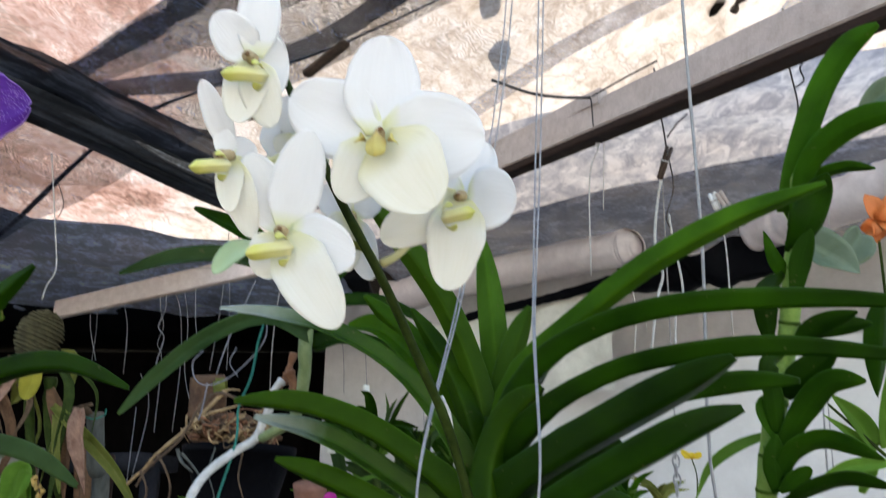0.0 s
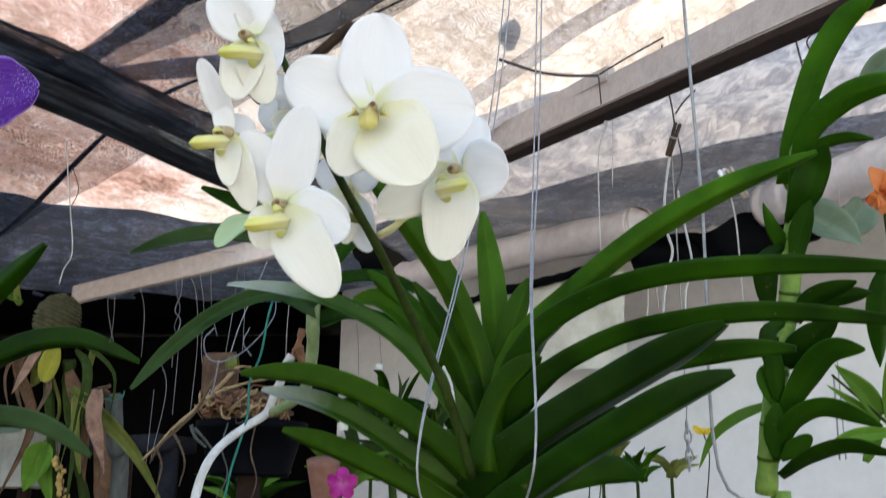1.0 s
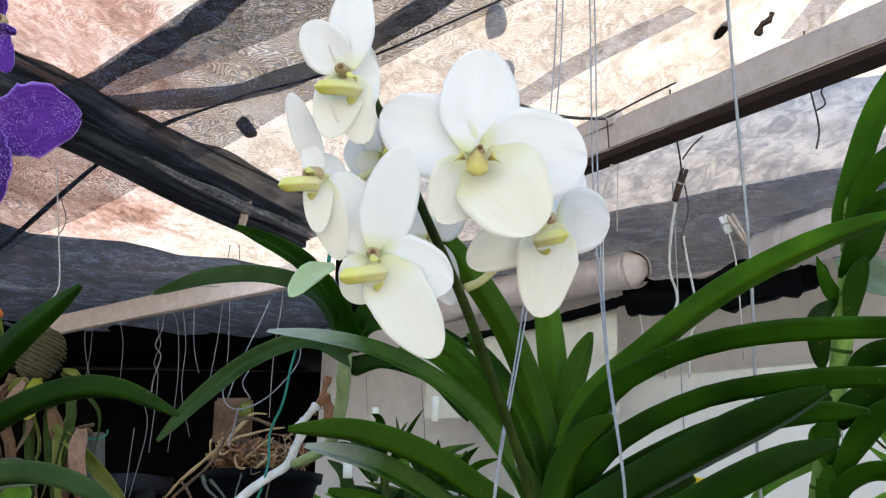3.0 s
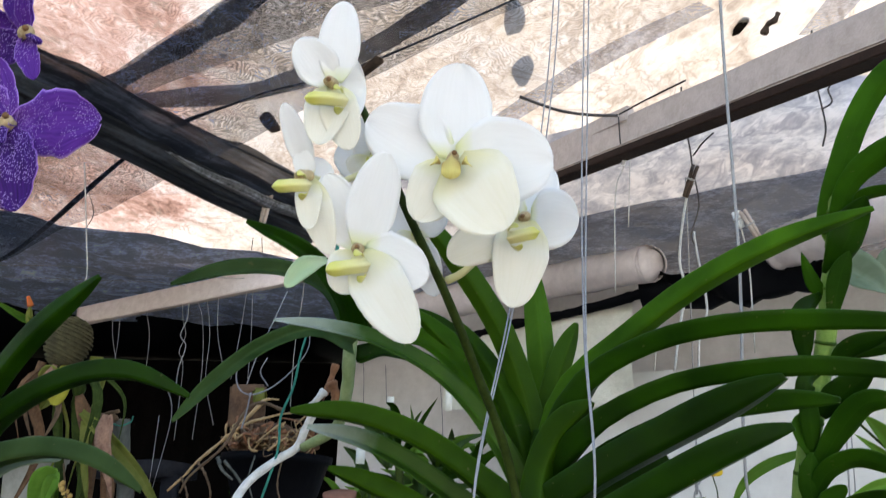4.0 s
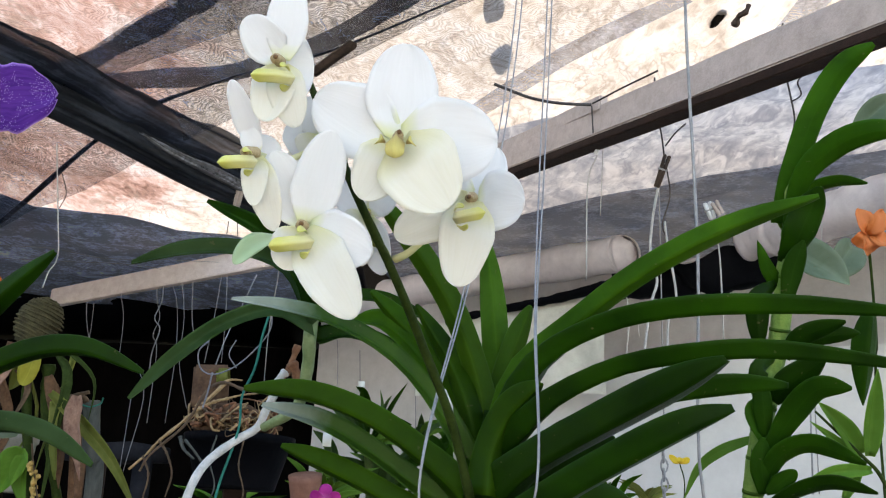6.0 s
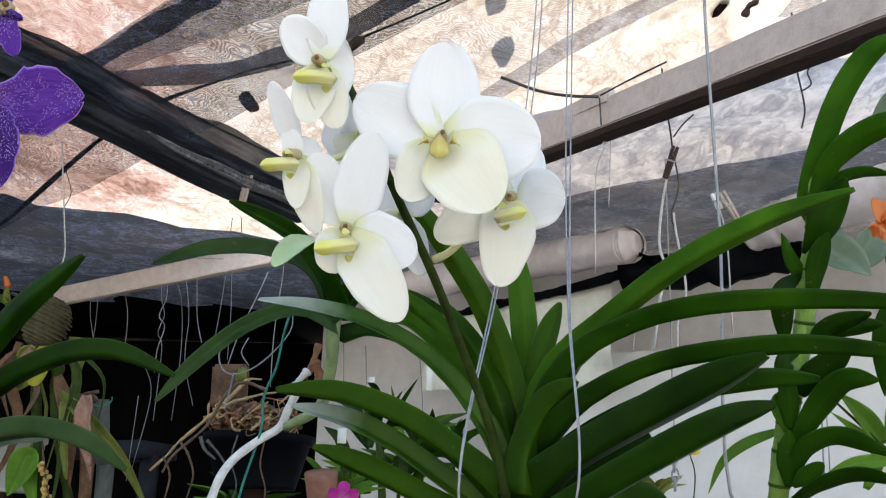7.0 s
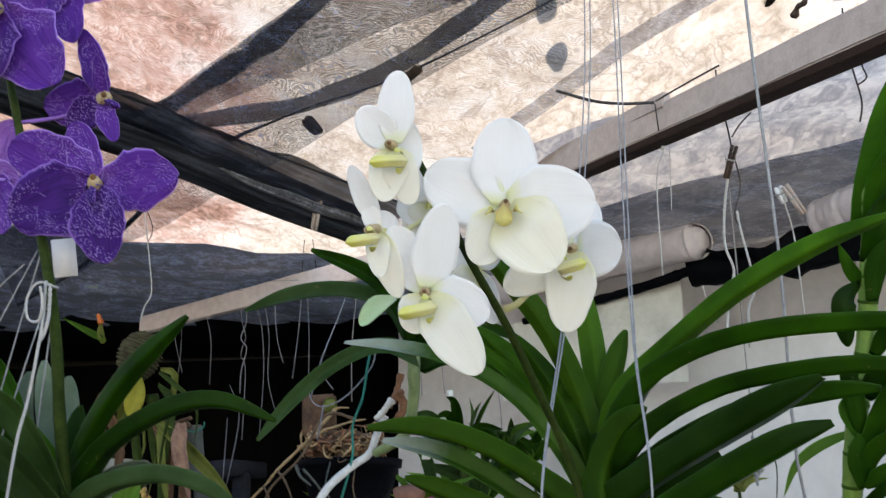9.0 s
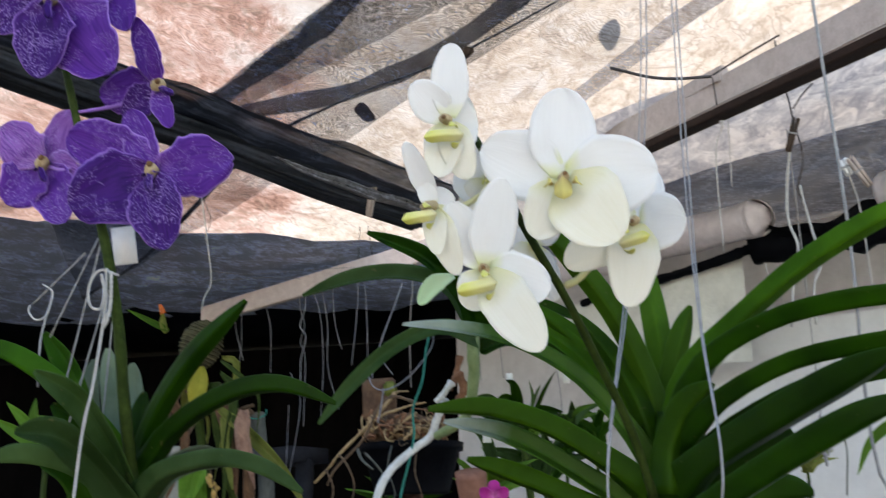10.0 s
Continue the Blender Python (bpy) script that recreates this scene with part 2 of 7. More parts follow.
def net_surface(name, thread, cover, ripple, swing, shine=0.08, dusty=0.05, streak=False):
    """Woven shade cloth: dark thread with open meshes between, in ripples where two weaves lie across one another."""
    m, nodes, links = tree_of(name)
    p = nodes["Principled BSDF"]
    sheen_dust = noise_of(nodes, links, 9, 5, 0.7, 0.6)
    grit = noise_of(nodes, links, 70, 3, 0.7, 0.5)
    sheen_dust = calc(nodes, links, "ADD", calc(nodes, links, "MULTIPLY", sheen_dust, 0.6), calc(nodes, links, "MULTIPLY", grit, 0.4))
    if streak:
        # creases along the rafter: glints painted in as streaks, with the dust
        co = nodes.new("ShaderNodeTexCoord")
        turn = nodes.new("ShaderNodeVectorRotate")
        turn.rotation_type = "Z_AXIS"
        turn.inputs["Angle"].default_value = -1.05
        links.new(co.outputs["Object"], turn.inputs["Vector"])
        mp = nodes.new("ShaderNodeMapping")
        mp.inputs["Scale"].default_value = (1.6, 26, 26)
        links.new(turn.outputs[0], mp.inputs[0])
        glints = nodes.new("ShaderNodeTexNoise")
        glints.inputs["Scale"].default_value, glints.inputs["Detail"].default_value = 2.2, 4
        links.new(mp.outputs[0], glints.inputs["Vector"])
        sheen_dust = calc(nodes, links, "ADD", calc(nodes, links, "MULTIPLY", sheen_dust, 0.4), calc(nodes, links, "MULTIPLY", glints.outputs["Fac"], 0.62))
    links.new(mixed(nodes, links, thread, tuple(v * 2.6 + dusty * k for v, k in zip(thread, (0.8, 0.95, 1.25))), ramp(nodes, links, sheen_dust, [(0.48, (0, 0, 0)), (0.66, (1, 1, 1))])), p.inputs["Base Color"])
    p.inputs["Roughness"].default_value = 0.55
    p.inputs["Specular IOR Level"].default_value = shine
    # two weaves lying across one another: wavy bands, bent by the slack of the cloth
    co = nodes.new("ShaderNodeTexCoord")
    bent = nodes.new("ShaderNodeTexNoise")
    bent.inputs["Scale"].default_value, bent.inputs["Detail"].default_value = 7.0, 3.0
    links.new(co.outputs["Object"], bent.inputs["Vector"])
    push = nodes.new("ShaderNodeVectorMath")
    push.operation = "MULTIPLY_ADD"
    links.new(bent.outputs["Color"], push.inputs[0])
    push.inputs[1].default_value = (0.10, 0.30, 0.0)
    links.new(co.outputs["Object"], push.inputs[2])
    bands = nodes.new("ShaderNodeTexWave")
    bands.bands_direction = "Y"
    bands.inputs["Scale"].default_value, bands.inputs["Distortion"].default_value = ripple, 2.2
    bands.inputs["Detail"].default_value, bands.inputs["Detail Scale"].default_value = 2.0, 1.6
    links.new(push.outputs[0], bands.inputs["Vector"])
    grain = noise_of(nodes, links, ripple * 9, 3.5, 0.62, 1.6, (0.42, 1, 1))
    both = calc(nodes, links, "ADD", calc(nodes, links, "MULTIPLY", bands.outputs["Fac"], 0.40), calc(nodes, links, "MULTIPLY", grain, 0.66))
    weave = ramp(nodes, links, both, [(0.30, (0, 0, 0)), (0.74, (1, 1, 1))])
    folds = noise_of(nodes, links, 2.6, 4, 0.6, 1.2, (1, 0.7, 1))
    dense = calc(nodes, links, "ADD", cover, calc(nodes, links, "MULTIPLY", calc(nodes, links, "SUBTRACT", weave, 0.5), swing))
    dense = calc(nodes, links, "ADD", dense, calc(nodes, links, "MULTIPLY", calc(nodes, links, "SUBTRACT", folds, 0.5), 0.5), True)
    clear = nodes.new("ShaderNodeBsdfTransparent")
    mix = nodes.new("ShaderNodeMixShader")
    links.new(dense, mix.inputs[0])
    links.new(clear.outputs[0], mix.inputs[1])
    links.new(p.outputs[0], mix.inputs[2])
    links.new(mix.outputs[0], nodes["Material Output"].inputs["Surface"])
    return m


def sheet_surface(name, tones, through=0.33, scale=1.7, crinkle=0.0, other=None):
    """Weathered, crumpled plastic roof sheet that lets some daylight through: stains, creases, algae and litter on top;
    crinkle paints in the glints and darks of folds.
    """
    m, nodes, links = tree_of(name)
    big = noise_of(nodes, links, scale, 4, 0.6, 0.8)
    mid = noise_of(nodes, links, 7.5, 5, 0.65, 1.4, (1, 0.6, 1))
    fine = noise_of(nodes, links, 30, 3, 0.6, 0.9, (1, 0.45, 1))
    sum_ = calc(nodes, links, "ADD", calc(nodes, links, "MULTIPLY", big, 0.4), calc(nodes, links, "MULTIPLY", mid, 0.35))
    sum_ = calc(nodes, links, "ADD", sum_, calc(nodes, links, "MULTIPLY", fine, 0.35))
    colour = ramp(nodes, links, sum_, [(0.40, tones[0]), (0.5, tones[1]), (0.56, tones[2]), (0.66, tones[3])])
    if other:
        # the other dye of the sheet, fading into the first along a slanting line
        pink = ramp(nodes, links, sum_, [(0.40, other[0]), (0.5, other[1]), (0.56, other[2]), (0.66, other[3])])
        co = nodes.new("ShaderNodeTexCoord")
        line = nodes.new("ShaderNodeVectorMath")
        line.operation = "DOT_PRODUCT"
        links.new(co.outputs["Object"], line.inputs[0])
        line.inputs[1].default_value = (1.0, 0.283, 0.0)
        side = calc(nodes, links, "ADD", line.outputs["Value"], calc(nodes, links, "MULTIPLY", calc(nodes, links, "SUBTRACT", big, 0.5), 0.9))
        colour = mixed(nodes, links, pink, colour, ramp(nodes, links, calc(nodes, links, "ADD", side, 0.55), [(0.38, (0, 0, 0)), (0.62, (1, 1, 1))]))
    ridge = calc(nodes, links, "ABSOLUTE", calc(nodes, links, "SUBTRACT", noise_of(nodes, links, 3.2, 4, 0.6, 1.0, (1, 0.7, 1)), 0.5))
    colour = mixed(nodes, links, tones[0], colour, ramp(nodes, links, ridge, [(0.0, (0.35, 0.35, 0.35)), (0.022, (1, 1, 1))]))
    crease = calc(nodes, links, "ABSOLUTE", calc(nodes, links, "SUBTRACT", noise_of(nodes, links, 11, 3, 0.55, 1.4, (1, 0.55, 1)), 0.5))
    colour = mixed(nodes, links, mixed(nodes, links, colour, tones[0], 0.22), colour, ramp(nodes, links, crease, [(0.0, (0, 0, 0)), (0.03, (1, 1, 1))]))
    # bright glints and dark hollows of the folds, put into the colour
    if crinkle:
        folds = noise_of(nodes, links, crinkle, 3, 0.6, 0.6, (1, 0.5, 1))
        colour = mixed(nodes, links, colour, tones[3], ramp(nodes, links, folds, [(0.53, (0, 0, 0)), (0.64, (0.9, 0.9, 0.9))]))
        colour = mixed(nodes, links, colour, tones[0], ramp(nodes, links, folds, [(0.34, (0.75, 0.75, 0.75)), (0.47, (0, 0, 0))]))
    t = nodes.new("ShaderNodeBsdfTranslucent")
    links.new(colour, t.inputs["Color"])
    p = nodes["Principled BSDF"]
    links.new(mixed(nodes, links, colour, (0.25, 0.22, 0.19), 0.6), p.inputs["Base Color"])
    p.inputs["Roughness"].default_value = 0.45
    bump(nodes, links, p, fine, 0.5, 0.02)
    mix = nodes.new("ShaderNodeMixShader")
    mix.inputs[0].default_value = through
    links.new(p.outputs[0], mix.inputs[1])
    links.new(t.outputs[0], mix.inputs[2])
    links.new(mix.outputs[0], nodes["Material Output"].inputs["Surface"])
    return m


WHITE = petal_surface("white_petal", (0.88, 0.885, 0.87), (0.76, 0.79, 0.46), 0.3, (0.82, 0.825, 0.80), through=0.42)
CREAM = petal_surface("cream_sepal", (0.86, 0.85, 0.765), (0.76, 0.745, 0.42), 0.55, (0.79, 0.78, 0.65), through=0.42)
DEEP = petal_surface("yellowish_sepal", (0.86, 0.845, 0.73), (0.74, 0.71, 0.40), 0.60, (0.79, 0.775, 0.60), through=0.36)
LIME = petal_surface("yellow_green_lip", (0.72, 0.71, 0.20), (0.84, 0.78, 0.48), 0.75, (0.62, 0.62, 0.14), through=0.3)
AMBER = petal_surface("amber_lip", (0.74, 0.66, 0.22), (0.50, 0.34, 0.12), 0.65, (0.60, 0.48, 0.14), through=0.3)
PALE = petal_surface("pale_green_bud", (0.5, 0.68, 0.42), (0.62, 0.74, 0.5), 0.5, (0.6, 0.75, 0.5))
VIOLET = petal_surface("violet_petal", (0.112, 0.030, 0.295), (0.20, 0.07, 0.39), 0.35, (0.056, 0.012, 0.175), (0.48, 0.35, 0.74), (0.46, 0.28, 0.78), 0.28)
# pale petal backs, with the light from behind put into the lilac too
LILAC = petal_surface("backlit_petal_back", (0.34, 0.155, 0.53), (0.40, 0.22, 0.54), 0.4, (0.10, 0.025, 0.25), (0.5, 0.38, 0.74), (0.55, 0.38, 0.82), 0.4)
DUSK = petal_surface("dark_violet_sepal", (0.044, 0.008, 0.140), (0.08, 0.02, 0.19), 0.4, (0.016, 0.003, 0.065), (0.42, 0.30, 0.68), (0.30, 0.16, 0.56), 0.18)
MAGENTA = petal_surface("magenta_petal", (0.55, 0.03, 0.32), (0.7, 0.2, 0.5), 0.4, (0.4, 0.02, 0.25))
ORANGE = petal_surface("orange_petal", (0.72, 0.24, 0.07), (0.6, 0.15, 0.03), 0.4, (0.6, 0.2, 0.06))
YELLOWPETAL = petal_surface("yellow_petal", (0.75, 0.55, 0.03), (0.7, 0.4, 0.02), 0.4, (0.6, 0.45, 0.02))
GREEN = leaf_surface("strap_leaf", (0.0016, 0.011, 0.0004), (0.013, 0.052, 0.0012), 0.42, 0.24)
# lit copy of GREEN: the light on and through these leaves is in the colour
LITGREEN = leaf_surface("lit_strap_leaf", (0.012, 0.046, 0.0012), (0.046, 0.128, 0.005), 0.45, 0.4)
# greyer green: the gloss of the leaves put into the colour
GREYEDGREEN = leaf_surface("greyed_strap_leaf", (0.016, 0.042, 0.010), (0.055, 0.105, 0.035), 0.5, 0.3)
# the bright reflection on the leaf's tip is mixed in as pale grey
SHEENTIP = leaf_surface("sheen_tip_leaf", (0.012, 0.042, 0.002), (0.04, 0.10, 0.006), 0.4, 0.3, None, (0.40, 0.44, 0.38))
CANELEAF = leaf_surface("cane_sheath", (0.018, 0.052, 0.004), (0.055, 0.115, 0.014), 0.5, 0.25)
# still lighter copy, for upright leaves that catch the light
LITUPRIGHT = leaf_surface("lit_upright_leaf", (0.030, 0.090, 0.004), (0.075, 0.180, 0.014), 0.5, 0.4)
MIDGREEN = leaf_surface("cane_leaf", (0.008, 0.040, 0.0015), (0.026, 0.096, 0.004), 0.5, 0.34)
BRIGHT = leaf_surface("young_leaf", (0.07, 0.17, 0.02), (0.14, 0.28, 0.045), through=0.4)
GREYLEAF = leaf_surface("grey_green_leaf", (0.08, 0.115, 0.075), (0.17, 0.215, 0.15), 0.55)
YELLOWLEAF = leaf_surface("yellowing_leaf", (0.09, 0.11, 0.02), (0.22, 0.23, 0.06))
LEMON = leaf_surface("lemon_dying_leaf", (0.26, 0.25, 0.03), (0.52, 0.46, 0.07), 0.5, 0.3)
BARESHEATH = rough_surface("papery_sheath", (0.12, 0.06, 0.04), (0.36, 0.215, 0.15), 40, 0.8)
DRYLEAF = rough_surface("dry_leaf", (0.05, 0.024, 0.012), (0.19, 0.105, 0.055), 40, 0.85)
STALK = rough_surface("flower_stalk", (0.013, 0.025, 0.004), (0.040, 0.066, 0.012), 50, 0.6, gloss=0.1)
ROOT = rough_surface("silver_root", (0.42, 0.42, 0.39), (0.72, 0.72, 0.68), 60, 0.7)
BROWNROOT = rough_surface("brown_root", (0.05, 0.03, 0.018), (0.17, 0.115, 0.07), 60, 0.85)
CANE = rough_surface("olive_cane", (0.085, 0.165, 0.02), (0.19, 0.30, 0.055), 40, 0.5)
PALESTEM = rough_surface("pale_stem", (0.13, 0.19, 0.07), (0.27, 0.34, 0.16), 50, 0.6)
PAPERY = rough_surface("orange_brown_bark", (0.10, 0.04, 0.018), (0.33, 0.16, 0.085), 60, 0.85)
TANROOT = rough_surface("tan_root", (0.17, 0.10, 0.045), (0.50, 0.35, 0.18), 60, 0.85)
HUSK = rough_surface("coconut_husk", (0.022, 0.018, 0.008), (0.10, 0.09, 0.042), 60, 0.95, relief=0.006)
TIMBER = rough_surface("grey_timber", (0.38, 0.31, 0.272), (0.55, 0.47, 0.425), 6, 0.85, 7, 0.002, (1, 6, 6))
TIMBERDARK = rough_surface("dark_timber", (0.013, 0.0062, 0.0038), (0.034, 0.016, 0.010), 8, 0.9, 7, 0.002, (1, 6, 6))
GREYBAMBOO = rough_surface("grey_bamboo", (0.045, 0.05, 0.045), (0.13, 0.14, 0.125), 20, 0.85, 6, 0.002, (1, 1, 0.3))
GOLD = rough_surface("golden_seed", (0.3, 0.19, 0.05), (0.55, 0.38, 0.12), 60, 0.7)
# grey board coloured darker for the gloom inside the shed
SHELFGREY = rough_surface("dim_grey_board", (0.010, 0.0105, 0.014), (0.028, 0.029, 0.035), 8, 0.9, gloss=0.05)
BARK = rough_surface("dark_scrap_wood", (0.02, 0.015, 0.012), (0.09, 0.06, 0.045), 40, 0.9)
LITTERSHADOW = rough_surface("leaf_litter_shadow", (0.008, 0.007, 0.006), (0.03, 0.024, 0.02), 40, 0.95, gloss=0.05)
WIRE = rough_surface("galvanised_wire", (0.20, 0.20, 0.205), (0.38, 0.38, 0.375), 80, 0.5, metal=0.3)
DARKWIRE = rough_surface("rusty_wire", (0.03, 0.028, 0.03), (0.1, 0.09, 0.09), 80, 0.6, metal=0.4)
STRING = rough_surface("white_string", (0.36, 0.355, 0.34), (0.60, 0.59, 0.56), 200, 0.9)
GREYSTRING = rough_surface("grey_string", (0.12, 0.125, 0.145), (0.32, 0.33, 0.36), 200, 0.9)
ANTHER = rough_surface("brown_anther", (0.10, 0.045, 0.015), (0.25, 0.13, 0.05), 300, 0.6)
OCHRE = rough_surface("ochre_column", (0.30, 0.21, 0.09), (0.62, 0.5, 0.3), 220, 0.6)
PALECREAM = rough_surface("pale_cream", (0.50, 0.50, 0.44), (0.72, 0.72, 0.64), 6, 0.6, 6, 0.006)
GREENSTRING = rough_surface("green_string", (0.01, 0.13, 0.10), (0.03, 0.26, 0.2), 200, 0.8)
BLACKPLASTIC = rough_surface("black_plastic", (0.0018, 0.002, 0.003), (0.005, 0.0055, 0.007), 12, 0.6, gloss=0.03)
GREYPLASTIC = rough_surface("dusty_grey_plastic", (0.20, 0.20, 0.17), (0.36, 0.35, 0.30), 14, 0.7)
PLASTIC = rough_surface("white_plastic", (0.7, 0.72, 0.73), (0.85, 0.86, 0.86), 20, 0.4)
PIPE = rough_surface("pale_plastic_roll", (0.44, 0.39, 0.40), (0.74, 0.68, 0.67), 5, 0.45, 5, 0.004)
PLASTER = rough_surface("grey_plaster", (0.46, 0.44, 0.43), (0.68, 0.655, 0.645), 1.6, 0.9, 12, 0.003)
WHITEWALL = rough_surface("whitewashed_boards", (0.58, 0.575, 0.56), (0.73, 0.725, 0.705), 2.0, 0.8, 10, 0.002)
# near-black colour carries the deep shade inside the shed
SHED = rough_surface("shaded_shed_boards", (0.0015, 0.0015, 0.0015), (0.006, 0.005, 0.005), 3, 0.95, 9, 0.004, (4, 4, 1), gloss=0.03)
SOIL = rough_surface("trodden_soil", (0.075, 0.062, 0.048), (0.17, 0.145, 0.115), 2.5, 0.95, 14, 0.02)
TERRACOTTA = rough_surface("terracotta", (0.16, 0.07, 0.045), (0.28, 0.135, 0.09), 18, 0.85)
NET = net_surface("shade_net", (0.045, 0.070, 0.128), 0.52, 40, 0.36)
NETDENSE = net_surface("folded_shade_net", (0.004, 0.006, 0.010), 1.05, 8, 0.1, 0.4, 0.05, True)
# lighter timber: the light on the plank's face put into the colour
PALETIMBER = rough_surface("brightened_timber", (0.66, 0.55, 0.51), (0.90, 0.80, 0.76), 7, 0.8, 7, 0.002, (1, 6, 6))
NETFOLD = net_surface("net_fold", (0.022, 0.034, 0.066), 0.64, 38, 0.24, 0.2, 0.03)
NETLAP = net_surface("net_lap", (0.27, 0.31, 0.43), 0.52, 16, 0.12)
NETDRAPE = net_surface("draped_shade_net", (0.013, 0.019, 0.035), 0.94, 20, 0.05, 0.3, 0.10, True)
# paler net that carries the rafter's highlight in its colour
NETSATIN = net_surface("highlight_net_fold", (0.12, 0.122, 0.13), 0.88, 14, 0.3, 0.3, 0.3, True)
NETSLATE = net_surface("dusty_doubled_net", (0.32, 0.385, 0.53), 1.04, 14, 0.10, 0.1, 0.25)
NETFINE = net_surface("thin_shade_net", (0.06, 0.06, 0.068), 0.17, 38, 0.32)
NETGREY = net_surface("hanging_shade_net", (0.13, 0.165, 0.25), 0.86, 14, 0.14, 0.1, 0.12)
PINKTONES = ((0.19, 0.10, 0.075), (0.48, 0.285, 0.225), (0.66, 0.455, 0.39), (0.86, 0.75, 0.70))
CREAMTONES = ((0.33, 0.26, 0.205), (0.61, 0.515, 0.425), (0.74, 0.655, 0.575), (0.84, 0.80, 0.76))
ROOFSHEET = sheet_surface("weathered_roof_sheet", CREAMTONES, other=PINKTONES)
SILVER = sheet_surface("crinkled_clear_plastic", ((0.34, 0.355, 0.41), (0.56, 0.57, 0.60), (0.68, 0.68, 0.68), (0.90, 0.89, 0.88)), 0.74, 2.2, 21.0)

# ---- builders ----
def root_of(ob):
    while ob.parent:
        ob = ob.parent
    return ob


def thing(name, base, label, category, group="", kind=""):
    """An Empty at a thing's base, to carry its parts."""
    ob = new(name)
    ob.empty_display_size = 0.02
    ob.location = base
    return tagged(ob, label, category, group, kind)


def part(name, bm, material, parent=None, label="", smooth=True):
    """Link a bmesh, drawn in world metres, as one mesh under a thing or a part."""
    if parent is not None:
        bmesh.ops.translate(bm, verts=bm.verts, vec=-root_of(parent).location)
    me = bpy.data.meshes.new(name)
    for f in bm.faces:
        f.smooth = smooth
    bm.to_mesh(me)
    bm.free()
    me.materials.append(material)
    ob = new(name, me)
    if parent is not None:
        ob.parent = parent
    if label:
        tagged(ob, label)
    return ob


def spline(points, n, ease=1.0):
    """n + 1 points on a smooth line through the given ones, and the way along it."""
    p = [Vector(q) for q in points]
    p = [2 * p[0] - p[1]] + p + [2 * p[-1] - p[-2]]
    out = []
    for i in range(n + 1):
        s = (1 - (1 - i / n) ** ease) * (len(p) - 3)
        k = min(int(s), len(p) - 4)
        u = s - k
        a, b, c, d = p[k : k + 4]
        out.append(0.5 * (2 * b + (c - a) * u + (2 * a - 5 * b + 4 * c - d) * u * u + (3 * b - a - 3 * c + d) * u**3))
    ways = [(out[min(i + 1, n)] - out[max(i - 1, 0)]).normalized() for i in range(n + 1)]
    return out, ways


def blade(points, width, normal, profile, fold=0.25, n=14, m=6, thick=0.0014, cup=0.0, wavy=0.0, twist=0.0, seed=0, ragged=0.0):
    """A leaf or petal along a line: its outline from profile(v), folded along the middle, cupped, with real thickness."""
    bm = bmesh.new()
    layer = bm.loops.layers.uv.new("UVMap")
    line, ways = spline(points, n, 1.5)
    grid, spots = [], {}
    normal = Vector(normal)
    for side in (1, -1):
        rows = []
        for i in range(n + 1):
            v = 1 - (1 - i / n) ** 1.5
            nn = Matrix.Rotation(twist * v, 3, ways[i]) @ normal
            across = ways[i].cross(nn).normalized()
            up = across.cross(ways[i]).normalized()
            half = 0.5 * width * profile(v)
            row = []
            for j in range(m + 1):
                u = 2 * j / m - 1
                lift = fold * half * (abs(u) - 0.4) + cup * width * (u * u - 0.3) * profile(v)
                lift += wavy * width * noise.noise((u * 1.7 + seed * 3.1, v * 3.2 + seed, seed * 0.7)) * (0.3 + 0.7 * abs(u))
                slim = thick * 0.5 * (1 - 0.6 * abs(u))
                edge = 1 + ragged * noise.noise((v * 5.5 + seed, (2.0 if u > 0 else -2.0) + seed, 0.3)) + 0.5 * ragged * noise.noise((v * 14, u + seed * 5, 1.3))
                q = bm.verts.new(line[i] + across * (half * u * edge) + up * (lift + side * slim))
                spots[q] = (j / m, v)
                row.append(q)
            rows.append(row)
        grid.append(rows)
    top, low = grid
    for i in range(n):
        for j in range(m):
            bm.faces.new((top[i][j], top[i][j + 1], top[i + 1][j + 1], top[i + 1][j]))
            bm.faces.new((low[i][j], low[i + 1][j], low[i + 1][j + 1], low[i][j + 1]))
        for j in (0, m):
            bm.faces.new((top[i][j], top[i + 1][j], low[i + 1][j], low[i][j]))
    for i in (0, n):
        for j in range(m):
            bm.faces.new((top[i][j], low[i][j], low[i][j + 1], top[i][j + 1]))
    for f in bm.faces:
        for loop in f.loops:
            loop[layer].uv = spots[loop.vert]
    bmesh.ops.recalc_face_normals(bm, faces=bm.faces)
    return bm


def strap(v):
    """A strap leaf: broad at its foot, even, with a blunt tip."""
    return (1.35 - 0.35 * min(1, v * 3.2)) * (1 - max(0, (v - 0.58) / 0.42) ** 3 * 0.8)


def slim(v):
    """A short leaf: narrow foot, widest past its middle, bluntly pointed."""
    return (0.55 + 0.45 * min(1, v * 2.5)) * (1 - max(0, (v - 0.45) / 0.55) ** 2.6 * 0.88)


def lance(v):
    return max(0.06, math.sin(math.pi * min(1, 0.08 + 0.92 * v) ** 0.8) ** 0.8)


def obovate(v):
    """A broad petal on a narrow foot, round at its end."""
    return max(0.12, (0.34 + 0.66 * math.sin(min(1, v * 1.6) * math.pi / 2)) * math.sqrt(max(0.0, 1 - max(0, (v - 0.55) / 0.45) ** 2.6)))


def ovate(v):
    return max(0.10, (0.25 + 0.75 * min(1, v * 2.2)) * math.sqrt(max(0.0, 1 - max(0, (v - 0.4) / 0.6) ** 2.2)))


